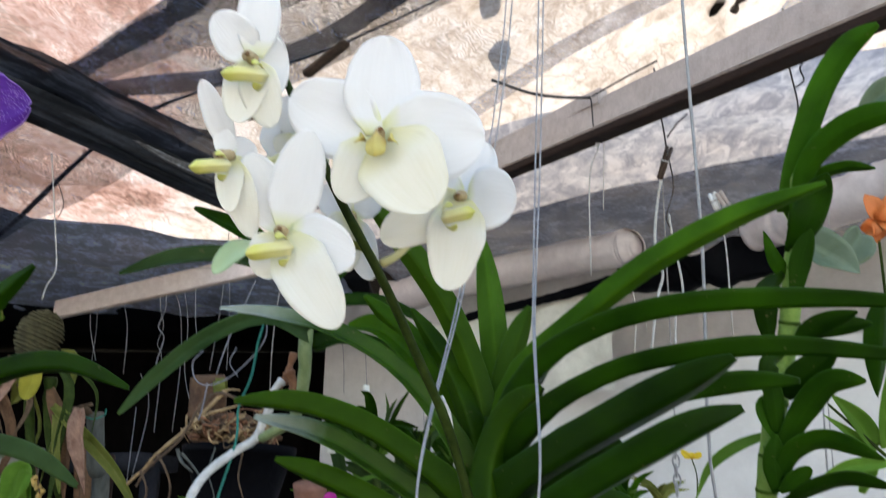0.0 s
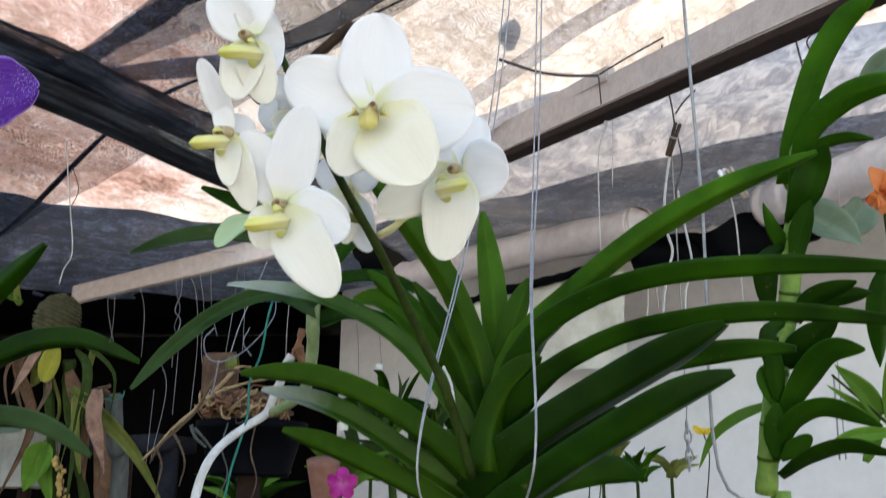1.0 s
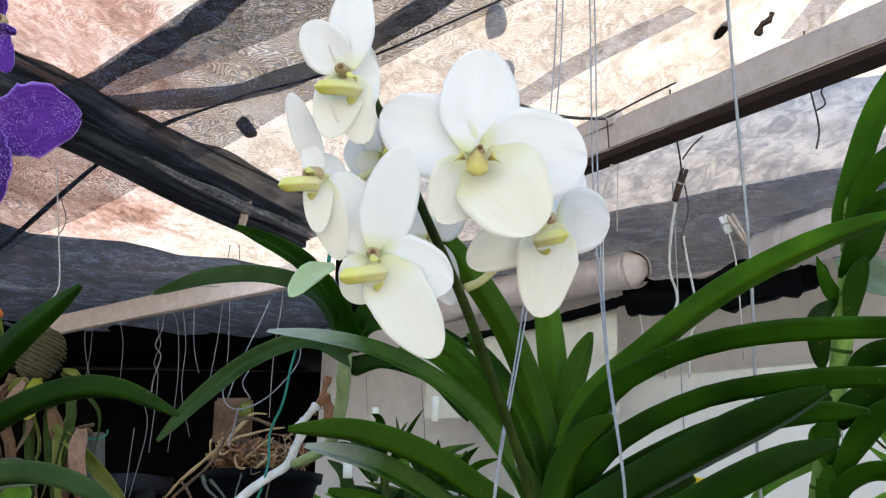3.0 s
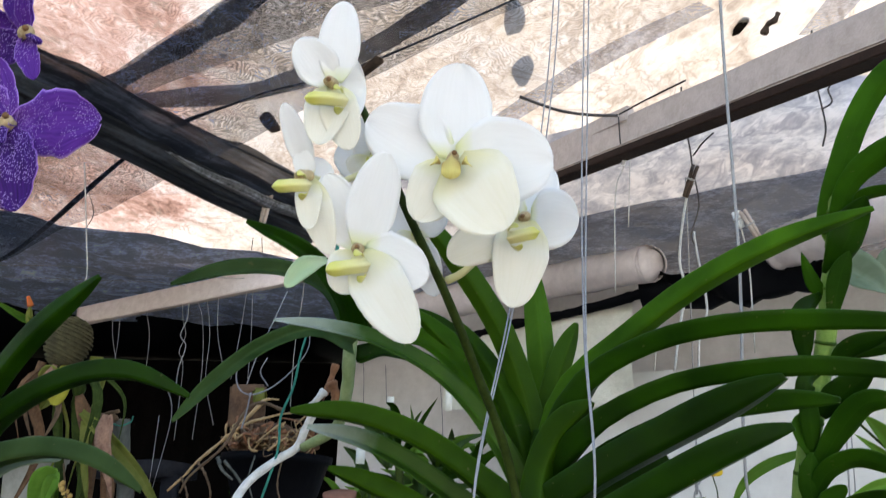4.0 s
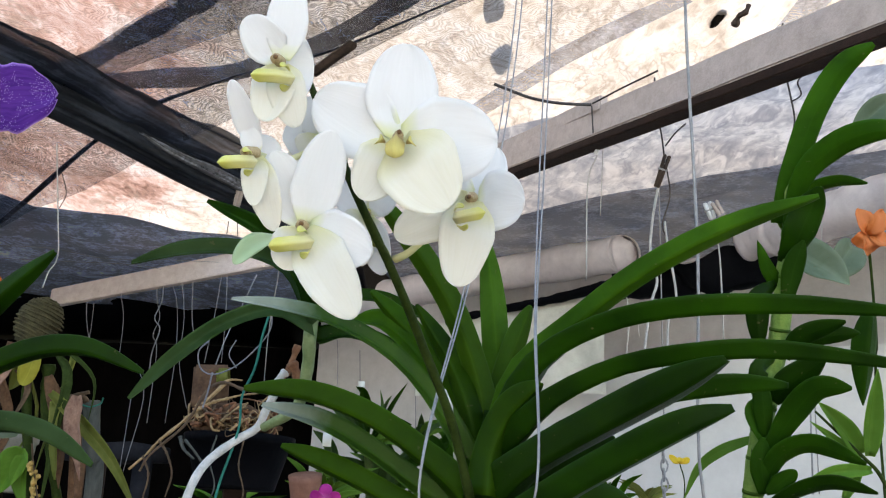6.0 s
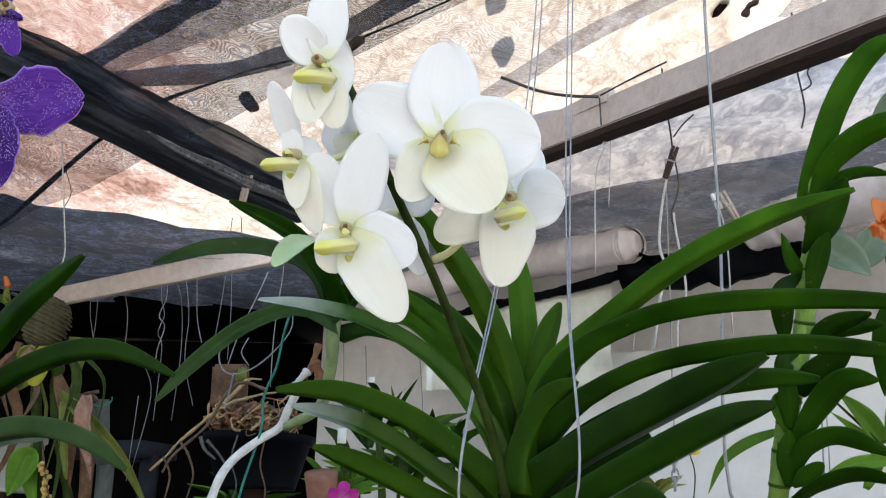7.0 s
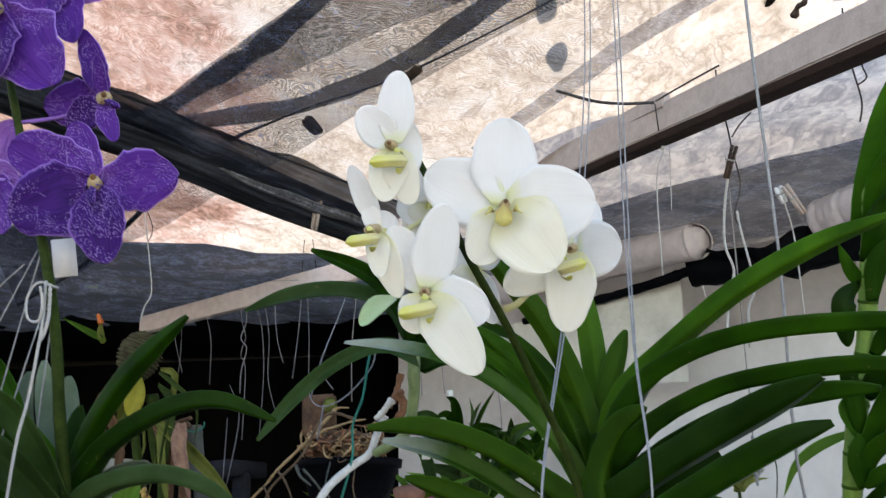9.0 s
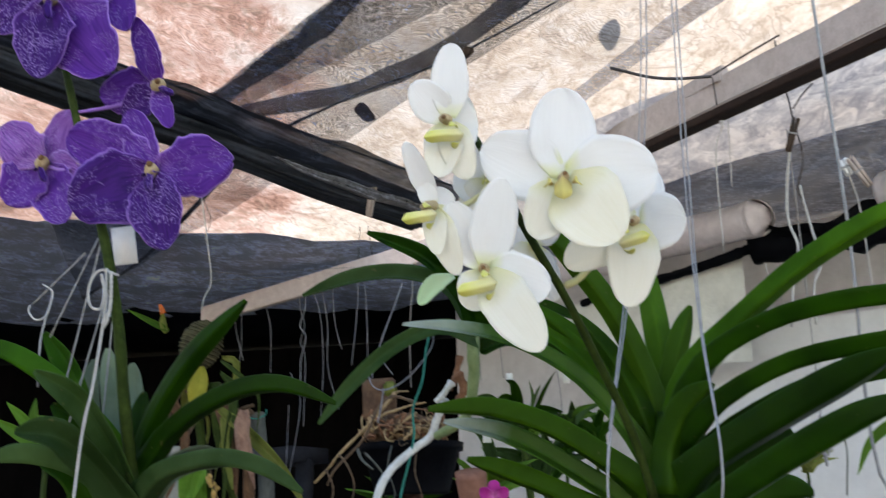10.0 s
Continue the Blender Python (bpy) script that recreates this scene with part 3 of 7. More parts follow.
def oblong(v):
    """A sepal: even in width, with a round end."""
    return max(0.10, (0.36 + 0.64 * math.sin(min(1, v * 1.9) * math.pi / 2)) * math.sqrt(max(0.0, 1 - max(0, (v - 0.56) / 0.44) ** 2.3)))


def tube(points, radius, sides=7, n=None, taper=1.0, bumps=0.0, seed=0):
    """A wire, stalk or root along a smooth line."""
    bm = bmesh.new()
    n = n or max(2, 5 * (len(points) - 1))
    line, ways = spline(points, n)
    side = ways[0].orthogonal().normalized()
    rings = []
    for i in range(n + 1):
        side = (side - ways[i] * side.dot(ways[i])).normalized()
        other = ways[i].cross(side)
        r = radius * (1 + (taper - 1) * i / n) * (1 + bumps * noise.noise((i * 0.45, seed, 0)))
        rings.append([bm.verts.new(line[i] + side * (r * math.cos(2 * math.pi * k / sides)) + other * (r * math.sin(2 * math.pi * k / sides))) for k in range(sides)])
    for a, b in zip(rings, rings[1:]):
        for k in range(sides):
            bm.faces.new((a[k], a[(k + 1) % sides], b[(k + 1) % sides], b[k]))
    bm.faces.new(rings[0][::-1])
    bm.faces.new(rings[-1])
    return bm


def join(*many):
    """One bmesh out of several."""
    out = bmesh.new()
    for b in many:
        me = bpy.data.meshes.new("tmp")
        b.to_mesh(me)
        b.free()
        out.from_mesh(me)
        bpy.data.meshes.remove(me)
    return out


def bar(a, b, wide, high, up=(0, 0, 1), bevel=0.003, rough=0.0, cuts=0, seed=0):
    """A board or beam from a to b, with eased edges."""
    a, b = Vector(a), Vector(b)
    x = (b - a).normalized()
    y = Vector(up).cross(x).normalized()
    z = x.cross(y)
    bm = bmesh.new()
    bmesh.ops.create_cube(bm, size=1)
    bmesh.ops.scale(bm, vec=((b - a).length, wide, high), verts=bm.verts)
    if cuts:
        bmesh.ops.subdivide_edges(bm, edges=[e for e in bm.edges if abs((e.verts[0].co - e.verts[1].co).x) > 1e-4], cuts=cuts)
    if bevel:
        bmesh.ops.bevel(bm, geom=[e for e in bm.edges if len(e.link_faces) == 2 and e.calc_face_angle() > 0.5], offset=bevel, segments=2, affect="EDGES")
    for v in bm.verts:
        if rough:
            w = v.co * 6 + Vector((seed, 0, 0))
            v.co += Vector((0, noise.noise(w), noise.noise(w + Vector((9, 9, 9))))) * rough
    m = Matrix((x, y, z)).transposed().to_4x4()
    m.translation = (a + b) / 2
    bmesh.ops.transform(bm, matrix=m, verts=bm.verts)
    return bm


def slab(x0, y0, z0, x1, y1, z1, bevel=0.0):
    bm = bmesh.new()
    bmesh.ops.create_cube(bm, size=1)
    bmesh.ops.scale(bm, vec=(x1 - x0, y1 - y0, z1 - z0), verts=bm.verts)
    bmesh.ops.translate(bm, vec=((x0 + x1) / 2, (y0 + y1) / 2, (z0 + z1) / 2), verts=bm.verts)
    if bevel:
        bmesh.ops.bevel(bm, geom=list(bm.edges), offset=bevel, segments=2, affect="EDGES")
    return bm


def cloth(corners, nu, nv, sag, amp, freq, seed=0, thick=0.002):
    """A sheet of cloth over four corners, with sag and folds."""
    a, b, c, d = (Vector(p) for p in corners)
    bm = bmesh.new()
    up = (b - a).cross(d - a).normalized()
    if up.z < 0:
        up = -up
    rows = []
    for i in range(nu + 1):
        row = []
        for j in range(nv + 1):
            u, v = i / nu, j / nv
            p = (a * (1 - u) + b * u) * (1 - v) + (d * (1 - u) + c * u) * v
            lift = -sag * 4 * u * (1 - u) - sag * 4 * v * (1 - v)
            lift += amp * (noise.noise(Vector((p.x * freq, p.y * freq * 0.6, p.z * freq + seed))) + 0.5 * noise.noise(Vector((p.x * freq * 2.6, p.y * freq * 2.2, seed * 2 + p.z * freq * 2))))
            row.append(bm.verts.new(p + up * lift))
        rows.append(row)
    for i in range(nu):
        for j in range(nv):
            bm.faces.new((rows[i][j], rows[i + 1][j], rows[i + 1][j + 1], rows[i][j + 1]))
    return bm


TOWARD = Vector((0, -0.956, -0.292))


def facing(angle):
    """A normal turned by so many degrees from the watcher towards the sky."""
    return Matrix.Rotation(radians(-angle), 3, "X") @ TOWARD

# ---- the setting ----
bm = bmesh.new()
bmesh.ops.create_grid(bm, x_segments=60, y_segments=60, size=1)
for v in bm.verts:
    v.co.x, v.co.y = v.co.x * abs(v.co.x) ** 2 * 400, v.co.y * abs(v.co.y) ** 2 * 400
    v.co.z = 0.015 * noise.noise(v.co * 1.7)
tagged(part("ground", bm, SOIL), "trodden brown garden soil under the hanging plants", "ground", kind="structure")

# plaster wall under the roof's edge, the shed, and unseen plain walls added to close the yard
def wall(name, a, b, z0, z1, thick, material, label):
    a, b = Vector(a), Vector(b)
    return tagged(part(name, bar((*a, (z0 + z1) / 2), (*b, (z0 + z1) / 2), thick, z1 - z0, bevel=0.006), material, smooth=False), label, "wall", kind="structure")


wall("wall_back", (-0.46, 4.02), (3.4, 1.45), 0, 2.44, 0.12, PLASTER, "weathered pale grey plaster wall under the roof edge")
# unseen: the white rear wall bounces light, the side walls block low sky
wall("wall_rear_bounce", (-5.2, -4.0), (5.2, -4.0), 0, 2.4, 0.15, WHITEWALL, "unseen white wall added to bounce light forward")
wall("wall_right", (5.2, -4.0), (5.2, 6.0), 0, 2.2, 0.15, PLASTER, "unseen plain weathered grey plaster wall added round the yard")
wall("wall_left", (-5.2, -4.0), (-5.2, 3.2), 0, 2.2, 0.15, PLASTER, "unseen plain weathered grey plaster wall added round the yard")
wall("wall_shed", (-5.0, 5.6), (-0.3, 5.2), 0, 2.9, 0.1, SHED, "boarded shed wall, coloured near black for deep shade")
# side walls added to close the shed against light
wall("wall_shed_side", (-0.42, 4.1), (-0.3, 5.2), 0, 2.9, 0.1, SHED, "boarded shed wall, coloured near black for deep shade")
wall("wall_shed_left", (-5.0, 3.2), (-5.0, 5.6), 0, 2.9, 0.1, SHED, "boarded shed wall, coloured near black for deep shade")
# added cover, only there to block light from the shed
tagged(part("shed_light_cover", bar((-5.0, 4.95, 2.50), (-0.3, 4.95, 2.50), 2.6, 0.05), BLACKPLASTIC), "black cover added to keep light out of the shed", "roof", kind="structure")

# a low whitewashed wall in front of it
wall("wall_white", (0.25, 3.18), (2.5, 1.66), 0, 2.06, 0.03, WHITEWALL, "smooth whitewashed low wall behind the orchids")

# roof sheets, high above, letting the light through
def sheet(name, corners, z, material, label):
    bm = cloth([(*c, z) for c in corners], 120, 80, 0.03, 0.05, 1.6, seed=z)
    return tagged(part(name, bm, material), label, "roof sheet", kind="structure")


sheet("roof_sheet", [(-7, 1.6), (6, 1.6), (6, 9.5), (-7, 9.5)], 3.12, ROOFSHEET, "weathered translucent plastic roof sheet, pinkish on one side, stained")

# timber beam across the roof, and its lighter end piece
beam = thing("roof_beam", (0.30, 1.75, 2.30), "long weathered grey timber roof beam with dark underside", "beam", kind="structure")
BA, BB = Vector((0.836, 0.64, 2.170)), Vector((-0.055, 2.500, 2.437))
inward = Vector((0.902, 0.432, 0)) * 0.020
part("timber", bar(BA + inward, BB + inward, 0.036, 0.064, bevel=0.003, rough=0.003, cuts=14), TIMBER, beam, smooth=False)
# added dark batten puts the shade under the beam into colour
part("shade_batten", bar(BA + inward + Vector((0.001, 0.0005, -0.041)), BB + inward + Vector((0.001, 0.0005, -0.041)), 0.038, 0.018, bevel=0.002), TIMBERDARK, beam, "dark batten painted as the shaded underside", smooth=False)
part("splice_board", bar((0.318, 1.742, 2.362), (0.02, 2.40, 2.452), 0.02, 0.035, bevel=0.003, rough=0.003, cuts=6), TIMBER, beam, "short grey board spliced on top", smooth=False)
plank = thing("roof_plank", (-0.9168, 2.8885, 2.2283), "pale timber plank spliced to the roof beam", "plank", kind="structure")
part("board", bar((-0.3725, 2.6108, 2.2809), (-1.4083, 3.3958, 2.2794), 0.03, 0.066, bevel=0.003, rough=0.002, cuts=8), PALETIMBER, plank, smooth=False)

# dark rafter wrapped in bunched net
rafter = thing("netted_rafter", (-0.7, 1.8, 2.3), "rafter wrapped in bunched black shade net", "rafter", kind="structure")
RA, RB = Vector((-1.35, 0.70, 2.315)), Vector((-0.40, 2.36, 2.295))
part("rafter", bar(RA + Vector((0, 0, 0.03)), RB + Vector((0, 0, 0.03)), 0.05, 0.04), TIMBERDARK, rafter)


def bunch(a, b, radius, seed, wide=1.6, thin=0.0):
    """Cloth gathered along a line: a long tube with deep lengthwise creases."""
    a, b = Vector(a), Vector(b)
    x = (b - a).normalized()
    y = Vector((0, 0, 1)).cross(x).normalized()
    z = x.cross(y)
    bm = bmesh.new()
    rings = []
    for i in range(41):
        s = i / 40
        c = a.lerp(b, s) + z * (0.012 * noise.noise((s * 4, seed, 0))) - z * 0.012 * 4 * s * (1 - s)
        ring = []
        for k in range(56):
            t = 2 * math.pi * k / 56
            r = radius * (1 - thin * (1 - min(1, s * 2.2))) * (1 + 0.22 * noise.noise((math.cos(t) * 2.2 + seed, math.sin(t) * 2.2, s * 1.6)) + 0.2 * noise.noise((math.cos(t) * 6, math.sin(t) * 6 + seed, s * 1.8)) + 0.12 * noise.noise((math.cos(t) * 13, math.sin(t) * 13 + seed, s * 2.5)))
            ring.append(bm.verts.new(c + y * (wide * r * math.cos(t)) + z * (r * math.sin(t))))
        rings.append(ring)
    for p, q in zip(rings, rings[1:]):
        for k in range(56):
            bm.faces.new((p[k], p[(k + 1) % 56], q[(k + 1) % 56], q[k]))
    return bm


part("bunched_net", bunch(RA, RB, 0.034, 1), NETDENSE, rafter, "bunched black net")
part("net_flap", cloth([RA, RB, (-0.25, 2.22, 2.312), (-1.27, 0.66, 2.305)], 70, 14, 0.006, 0.018, 7.0, 3), NETDRAPE, rafter, "dark draped flap of net")
part("net_seam", tube([(-1.27, 0.66, 2.305), (-0.778, 1.44, 2.308), (-0.547, 1.795, 2.308), (-0.25, 2.22, 2.308)], 0.0030, 7, 50, 1.0, 0.6, 4), NETDENSE, rafter, "black seam of the net")

# shade nets under the sheets
def net(label, corners, material, sag=0.01, amp=0.02, freq=3.0, seed=0, n=36):
    bm = cloth(corners, n, n, sag, amp, freq, seed)
    return tagged(part("shade_net", bm, material), label, "shade net", kind="structure")


net("black shade net strip stretched along the beam", [(-1.75, 3.1, 2.30), (0.45, 0.85, 2.30), (0.20, 0.72, 2.33), (-1.45, 2.32, 2.33)], NET, 0.0, 0.018, 4.0, 2)
net("thin see-through shade net under the roof sheets", [(-2.6, 0.60, 2.42), (0.955, 0.561, 2.42), (-0.268, 2.417, 2.44), (-2.6, 2.6, 2.42)], NETFINE, 0.01, 0.02, 3.0, 4)
net("dusty grey shade net hanging over the shed front", [(-2.9, 1.60, 2.36), (-0.35, 2.86, 2.33), (-0.3, 4.3, 2.475), (-3.4, 4.3, 2.475)], NETSLATE, 0.0, 0.034, 4.2, 7)
net("dusty grey shade net sagging to the wall", [(-0.3, 2.92, 2.40), (1.9, 1.36, 2.41), (2.6, 1.9, 2.46), (-0.1, 3.9, 2.46)], NETGREY, 0.0, 0.03, 2.6, 9)
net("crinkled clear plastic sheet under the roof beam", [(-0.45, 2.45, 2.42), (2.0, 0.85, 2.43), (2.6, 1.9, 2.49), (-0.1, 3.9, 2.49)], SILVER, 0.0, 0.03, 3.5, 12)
part_edge = thing("net_hem", (-0.7, 1.9, 2.30), "rolled black hem along the shade net edge", "net hem", kind="structure")


def ribbon(points, width, material, name, seed=0, tilt=0.0):
    """A folded band of net lying nearly flat along a line."""
    return part(name, blade(points, width, (0.0, tilt, 1.0), lambda v: 0.75 + 0.35 * noise.noise((v * 9, seed, 2)), 0.1, 50, 4, 0.002, 0.0, 0.25, 0.6, seed), material, part_edge)


ribbon([(-1.75, 3.1, 2.30), (-1.3, 2.62, 2.30), (-0.737, 1.915, 2.328), (-0.437, 1.63, 2.314), (-0.165, 1.43, 2.30), (0.45, 0.86, 2.30)], 0.020, NETDRAPE, "hem", 1)
ribbon([(0.02, 1.20, 2.33), (-0.10, 1.34, 2.328), (-0.20, 1.45, 2.325), (-0.33, 1.56, 2.32), (-0.45, 1.63, 2.32), (-0.66, 1.67, 2.315), (-0.80, 1.69, 2.300)], 0.060, NETFOLD, "fold", 2)
ribbon([(-0.15, 1.07, 2.34), (-0.30, 1.24, 2.34), (-0.428, 1.373, 2.33), (-0.515, 1.454, 2.33), (-0.70, 1.60, 2.315), (-0.84, 1.68, 2.298)], 0.052, NETFOLD, "fold", 3)
# pale roll added for the soft highlight along the rafter
part("fold", bunch((-0.70, 1.74, 2.285), (-0.35, 2.335, 2.300), 0.012, 5, 1.1, 0.96), NETSATIN, part_edge, "grey roll of net added as the highlight along the rafter")
part("gusset", cloth([(-0.76, 1.69, 2.306), (0.02, 1.20, 2.337), (-0.15, 1.07, 2.347), (-0.80, 1.66, 2.306)], 30, 8, 0.0, 0.012, 6.0, 6), NET, part_edge, "sheer panel of net between two folds")
part("lap", cloth([(-0.1402, 3.4887, 2.9984), (0.3527, 2.7246, 3.0339), (0.3864, 2.8032, 3.0165), (-0.0942, 3.5556, 2.9852)], 6, 3, 0, 0.01, 3), NETLAP, part_edge)
part("lap", cloth([(0.3527, 2.7246, 3.0339), (0.6556, 2.4047, 3.0534), (0.7118, 2.4292, 3.0419), (0.3864, 2.8032, 3.0165)], 6, 3, 0, 0.01, 3), NETLAP, part_edge)

part("lap", cloth([(0.999, 2.555, 3.05), (1.014, 2.329, 3.05), (1.115, 2.32, 3.05), (1.091, 2.546, 3.05)], 6, 3, 0, 0.01, 3), NETLAP, part_edge)

# roll of pale plastic lying along the wall top
roll = thing("plastic_roll", (0.3320, 3.0518, 2.3779), "roll of pale plastic sheet along the wall top", "plastic roll")
part("roll", tube([(-0.1800, 3.1539, 2.2841), (-0.0443, 3.0468, 2.2920), (0.2032, 2.8453, 2.3011), (0.4810, 2.5759, 2.2926), (0.5165, 2.5351, 2.2892)], 0.055, 18, 40, 0.95, 0.14), PIPE, roll)
part("roll_end", tube([(0.5057, 2.5453, 2.2899), (0.5280, 2.5292, 2.2914), (0.5386, 2.5190, 2.2906)], 0.053, 18, 8, 0.5, 0.1), PIPE, roll, "crumpled pale end of the roll")
roll = thing("plastic_roll", (1.0523, 2.3269, 2.3541), "roll of pale plastic sheet along the wall top", "plastic roll")
part("roll", tube([(0.7977, 2.3112, 2.2688), (0.8376, 2.2379, 2.2690), (0.8864, 2.1442, 2.2676), (0.9889, 1.9859, 2.2720), (1.1039, 1.7786, 2.2658)], 0.056, 14, 40, 1.05, 0.15, 3), PIPE, roll)
part("black_drape", cloth([(0.4909, 2.5853, 2.2750), (0.8536, 2.2094, 2.2400), (0.8616, 2.2516, 2.1450), (0.5030, 2.6661, 2.2250)], 30, 10, 0.0, 0.06, 6.0, 5), BLACKPLASTIC, roll, "black plastic hanging below the roll")
part("black_wrap", tube([(0.5212, 2.6155, 2.2250), (0.7217, 2.4862, 2.2050), (0.8355, 2.3619, 2.2000), (0.9284, 2.2552, 2.2069)], 0.05, 10, 24, 0.6, 0.5, 8), BLACKPLASTIC, roll, "black plastic wrapping")

# black tube added to draw the dark gap under the roll
part("dark_gap", tube([(0.0368, 3.0494, 2.1815), (0.1427, 2.9511, 2.1951), (0.2908, 2.8136, 2.1999), (0.4264, 2.6848, 2.2105), (0.5253, 2.5961, 2.2268)], 0.012, 10, 40, 1.3, 0.6, 4), BLACKPLASTIC, roll, "black tube for the dark gap under the roll")
# added cream sheet stands for the bright stretch of wall under the roll
drop = thing("bright_wall_sheet", (0.2129, 2.9085, 2.1635), "cream sheet added as the bright wall below the roll", "plastic sheet")
part("cloth", cloth([(-0.0530, 3.1337, 2.1796), (0.4861, 2.6645, 2.2087), (0.5050, 2.7200, 1.9200), (-0.0484, 3.2413, 1.9657)], 24, 14, 0.0, 0.02, 7.0, 3), PALECREAM, drop)

# litter lying on the sheets: flat near-black clumps stand for its shadows from below
def litter(p, size, seed, material=LITTERSHADOW):
    bm = bmesh.new()
    bmesh.ops.create_icosphere(bm, subdivisions=3, radius=size)
    for v in bm.verts:
        v.co *= 1 + 0.3 * noise.noise(v.co * (1.2 / size) + Vector((seed, 0, 0)))
        v.co.x, v.co.y, v.co.z = v.co.x * 0.62, v.co.y * 1.9, v.co.z * 0.22
    bmesh.ops.translate(bm, vec=Vector(p), verts=bm.verts)
    ob = part("leaf_litter", bm, material)
    return tagged(ob, "dark clump for leaf litter and its shadow on the roof sheet", "leaf litter", "litter on the roof")


litter((0.115, 2.55, 3.0867), 0.05, 1)
litter((0.165, 2.88, 3.0871), 0.055, 2)
litter((0.8255, 2.5650, 3.0767), 0.03, 3)
litter((-0.6820, 2.9670, 2.8871), 0.045, 5, BARK)
scrap = thing("wood_scrap", (-0.2017, 1.4670, 2.2923), "short dark broken stick caught in the net", "stick")
part("stick", bar((-0.2450, 1.5130, 2.2786), (-0.1694, 1.4241, 2.2956), 0.018, 0.012, rough=0.004, cuts=6), BARK, scrap)
scrap = thing("wood_scrap", (0.4705, 1.3391, 2.3341), "short dark broken stick caught in the net", "stick")
part("stick", tube([(0.4596, 1.3447, 2.3159), (0.4630, 1.3309, 2.3267), (0.4705, 1.3200, 2.3279), (0.4753, 1.3165, 2.3395)], 0.006, 6, 12, 0.7, 0.6), BARK, scrap)

# ---- white orchid in the middle ----
orchid = thing("white_orchid", (0.0311, 0.6911, 1.5150), "strap-leaved hanging orchid with a cluster of white flowers", "orchid")


def leaf(owner, points, width, angle=35, material=GREEN, fold=0.85, profile=strap, thick=0.0018, twist=0.0, seed=0, name="leaf", label=""):
    w = width / max(0.35, math.cos(radians(angle)))
    fold = fold if angle >= 0 else -fold
    return part(name, blade(points, w, facing(angle), profile, fold, 20, 8, thick, 0.0, 0.025, twist, seed), material, owner, label)


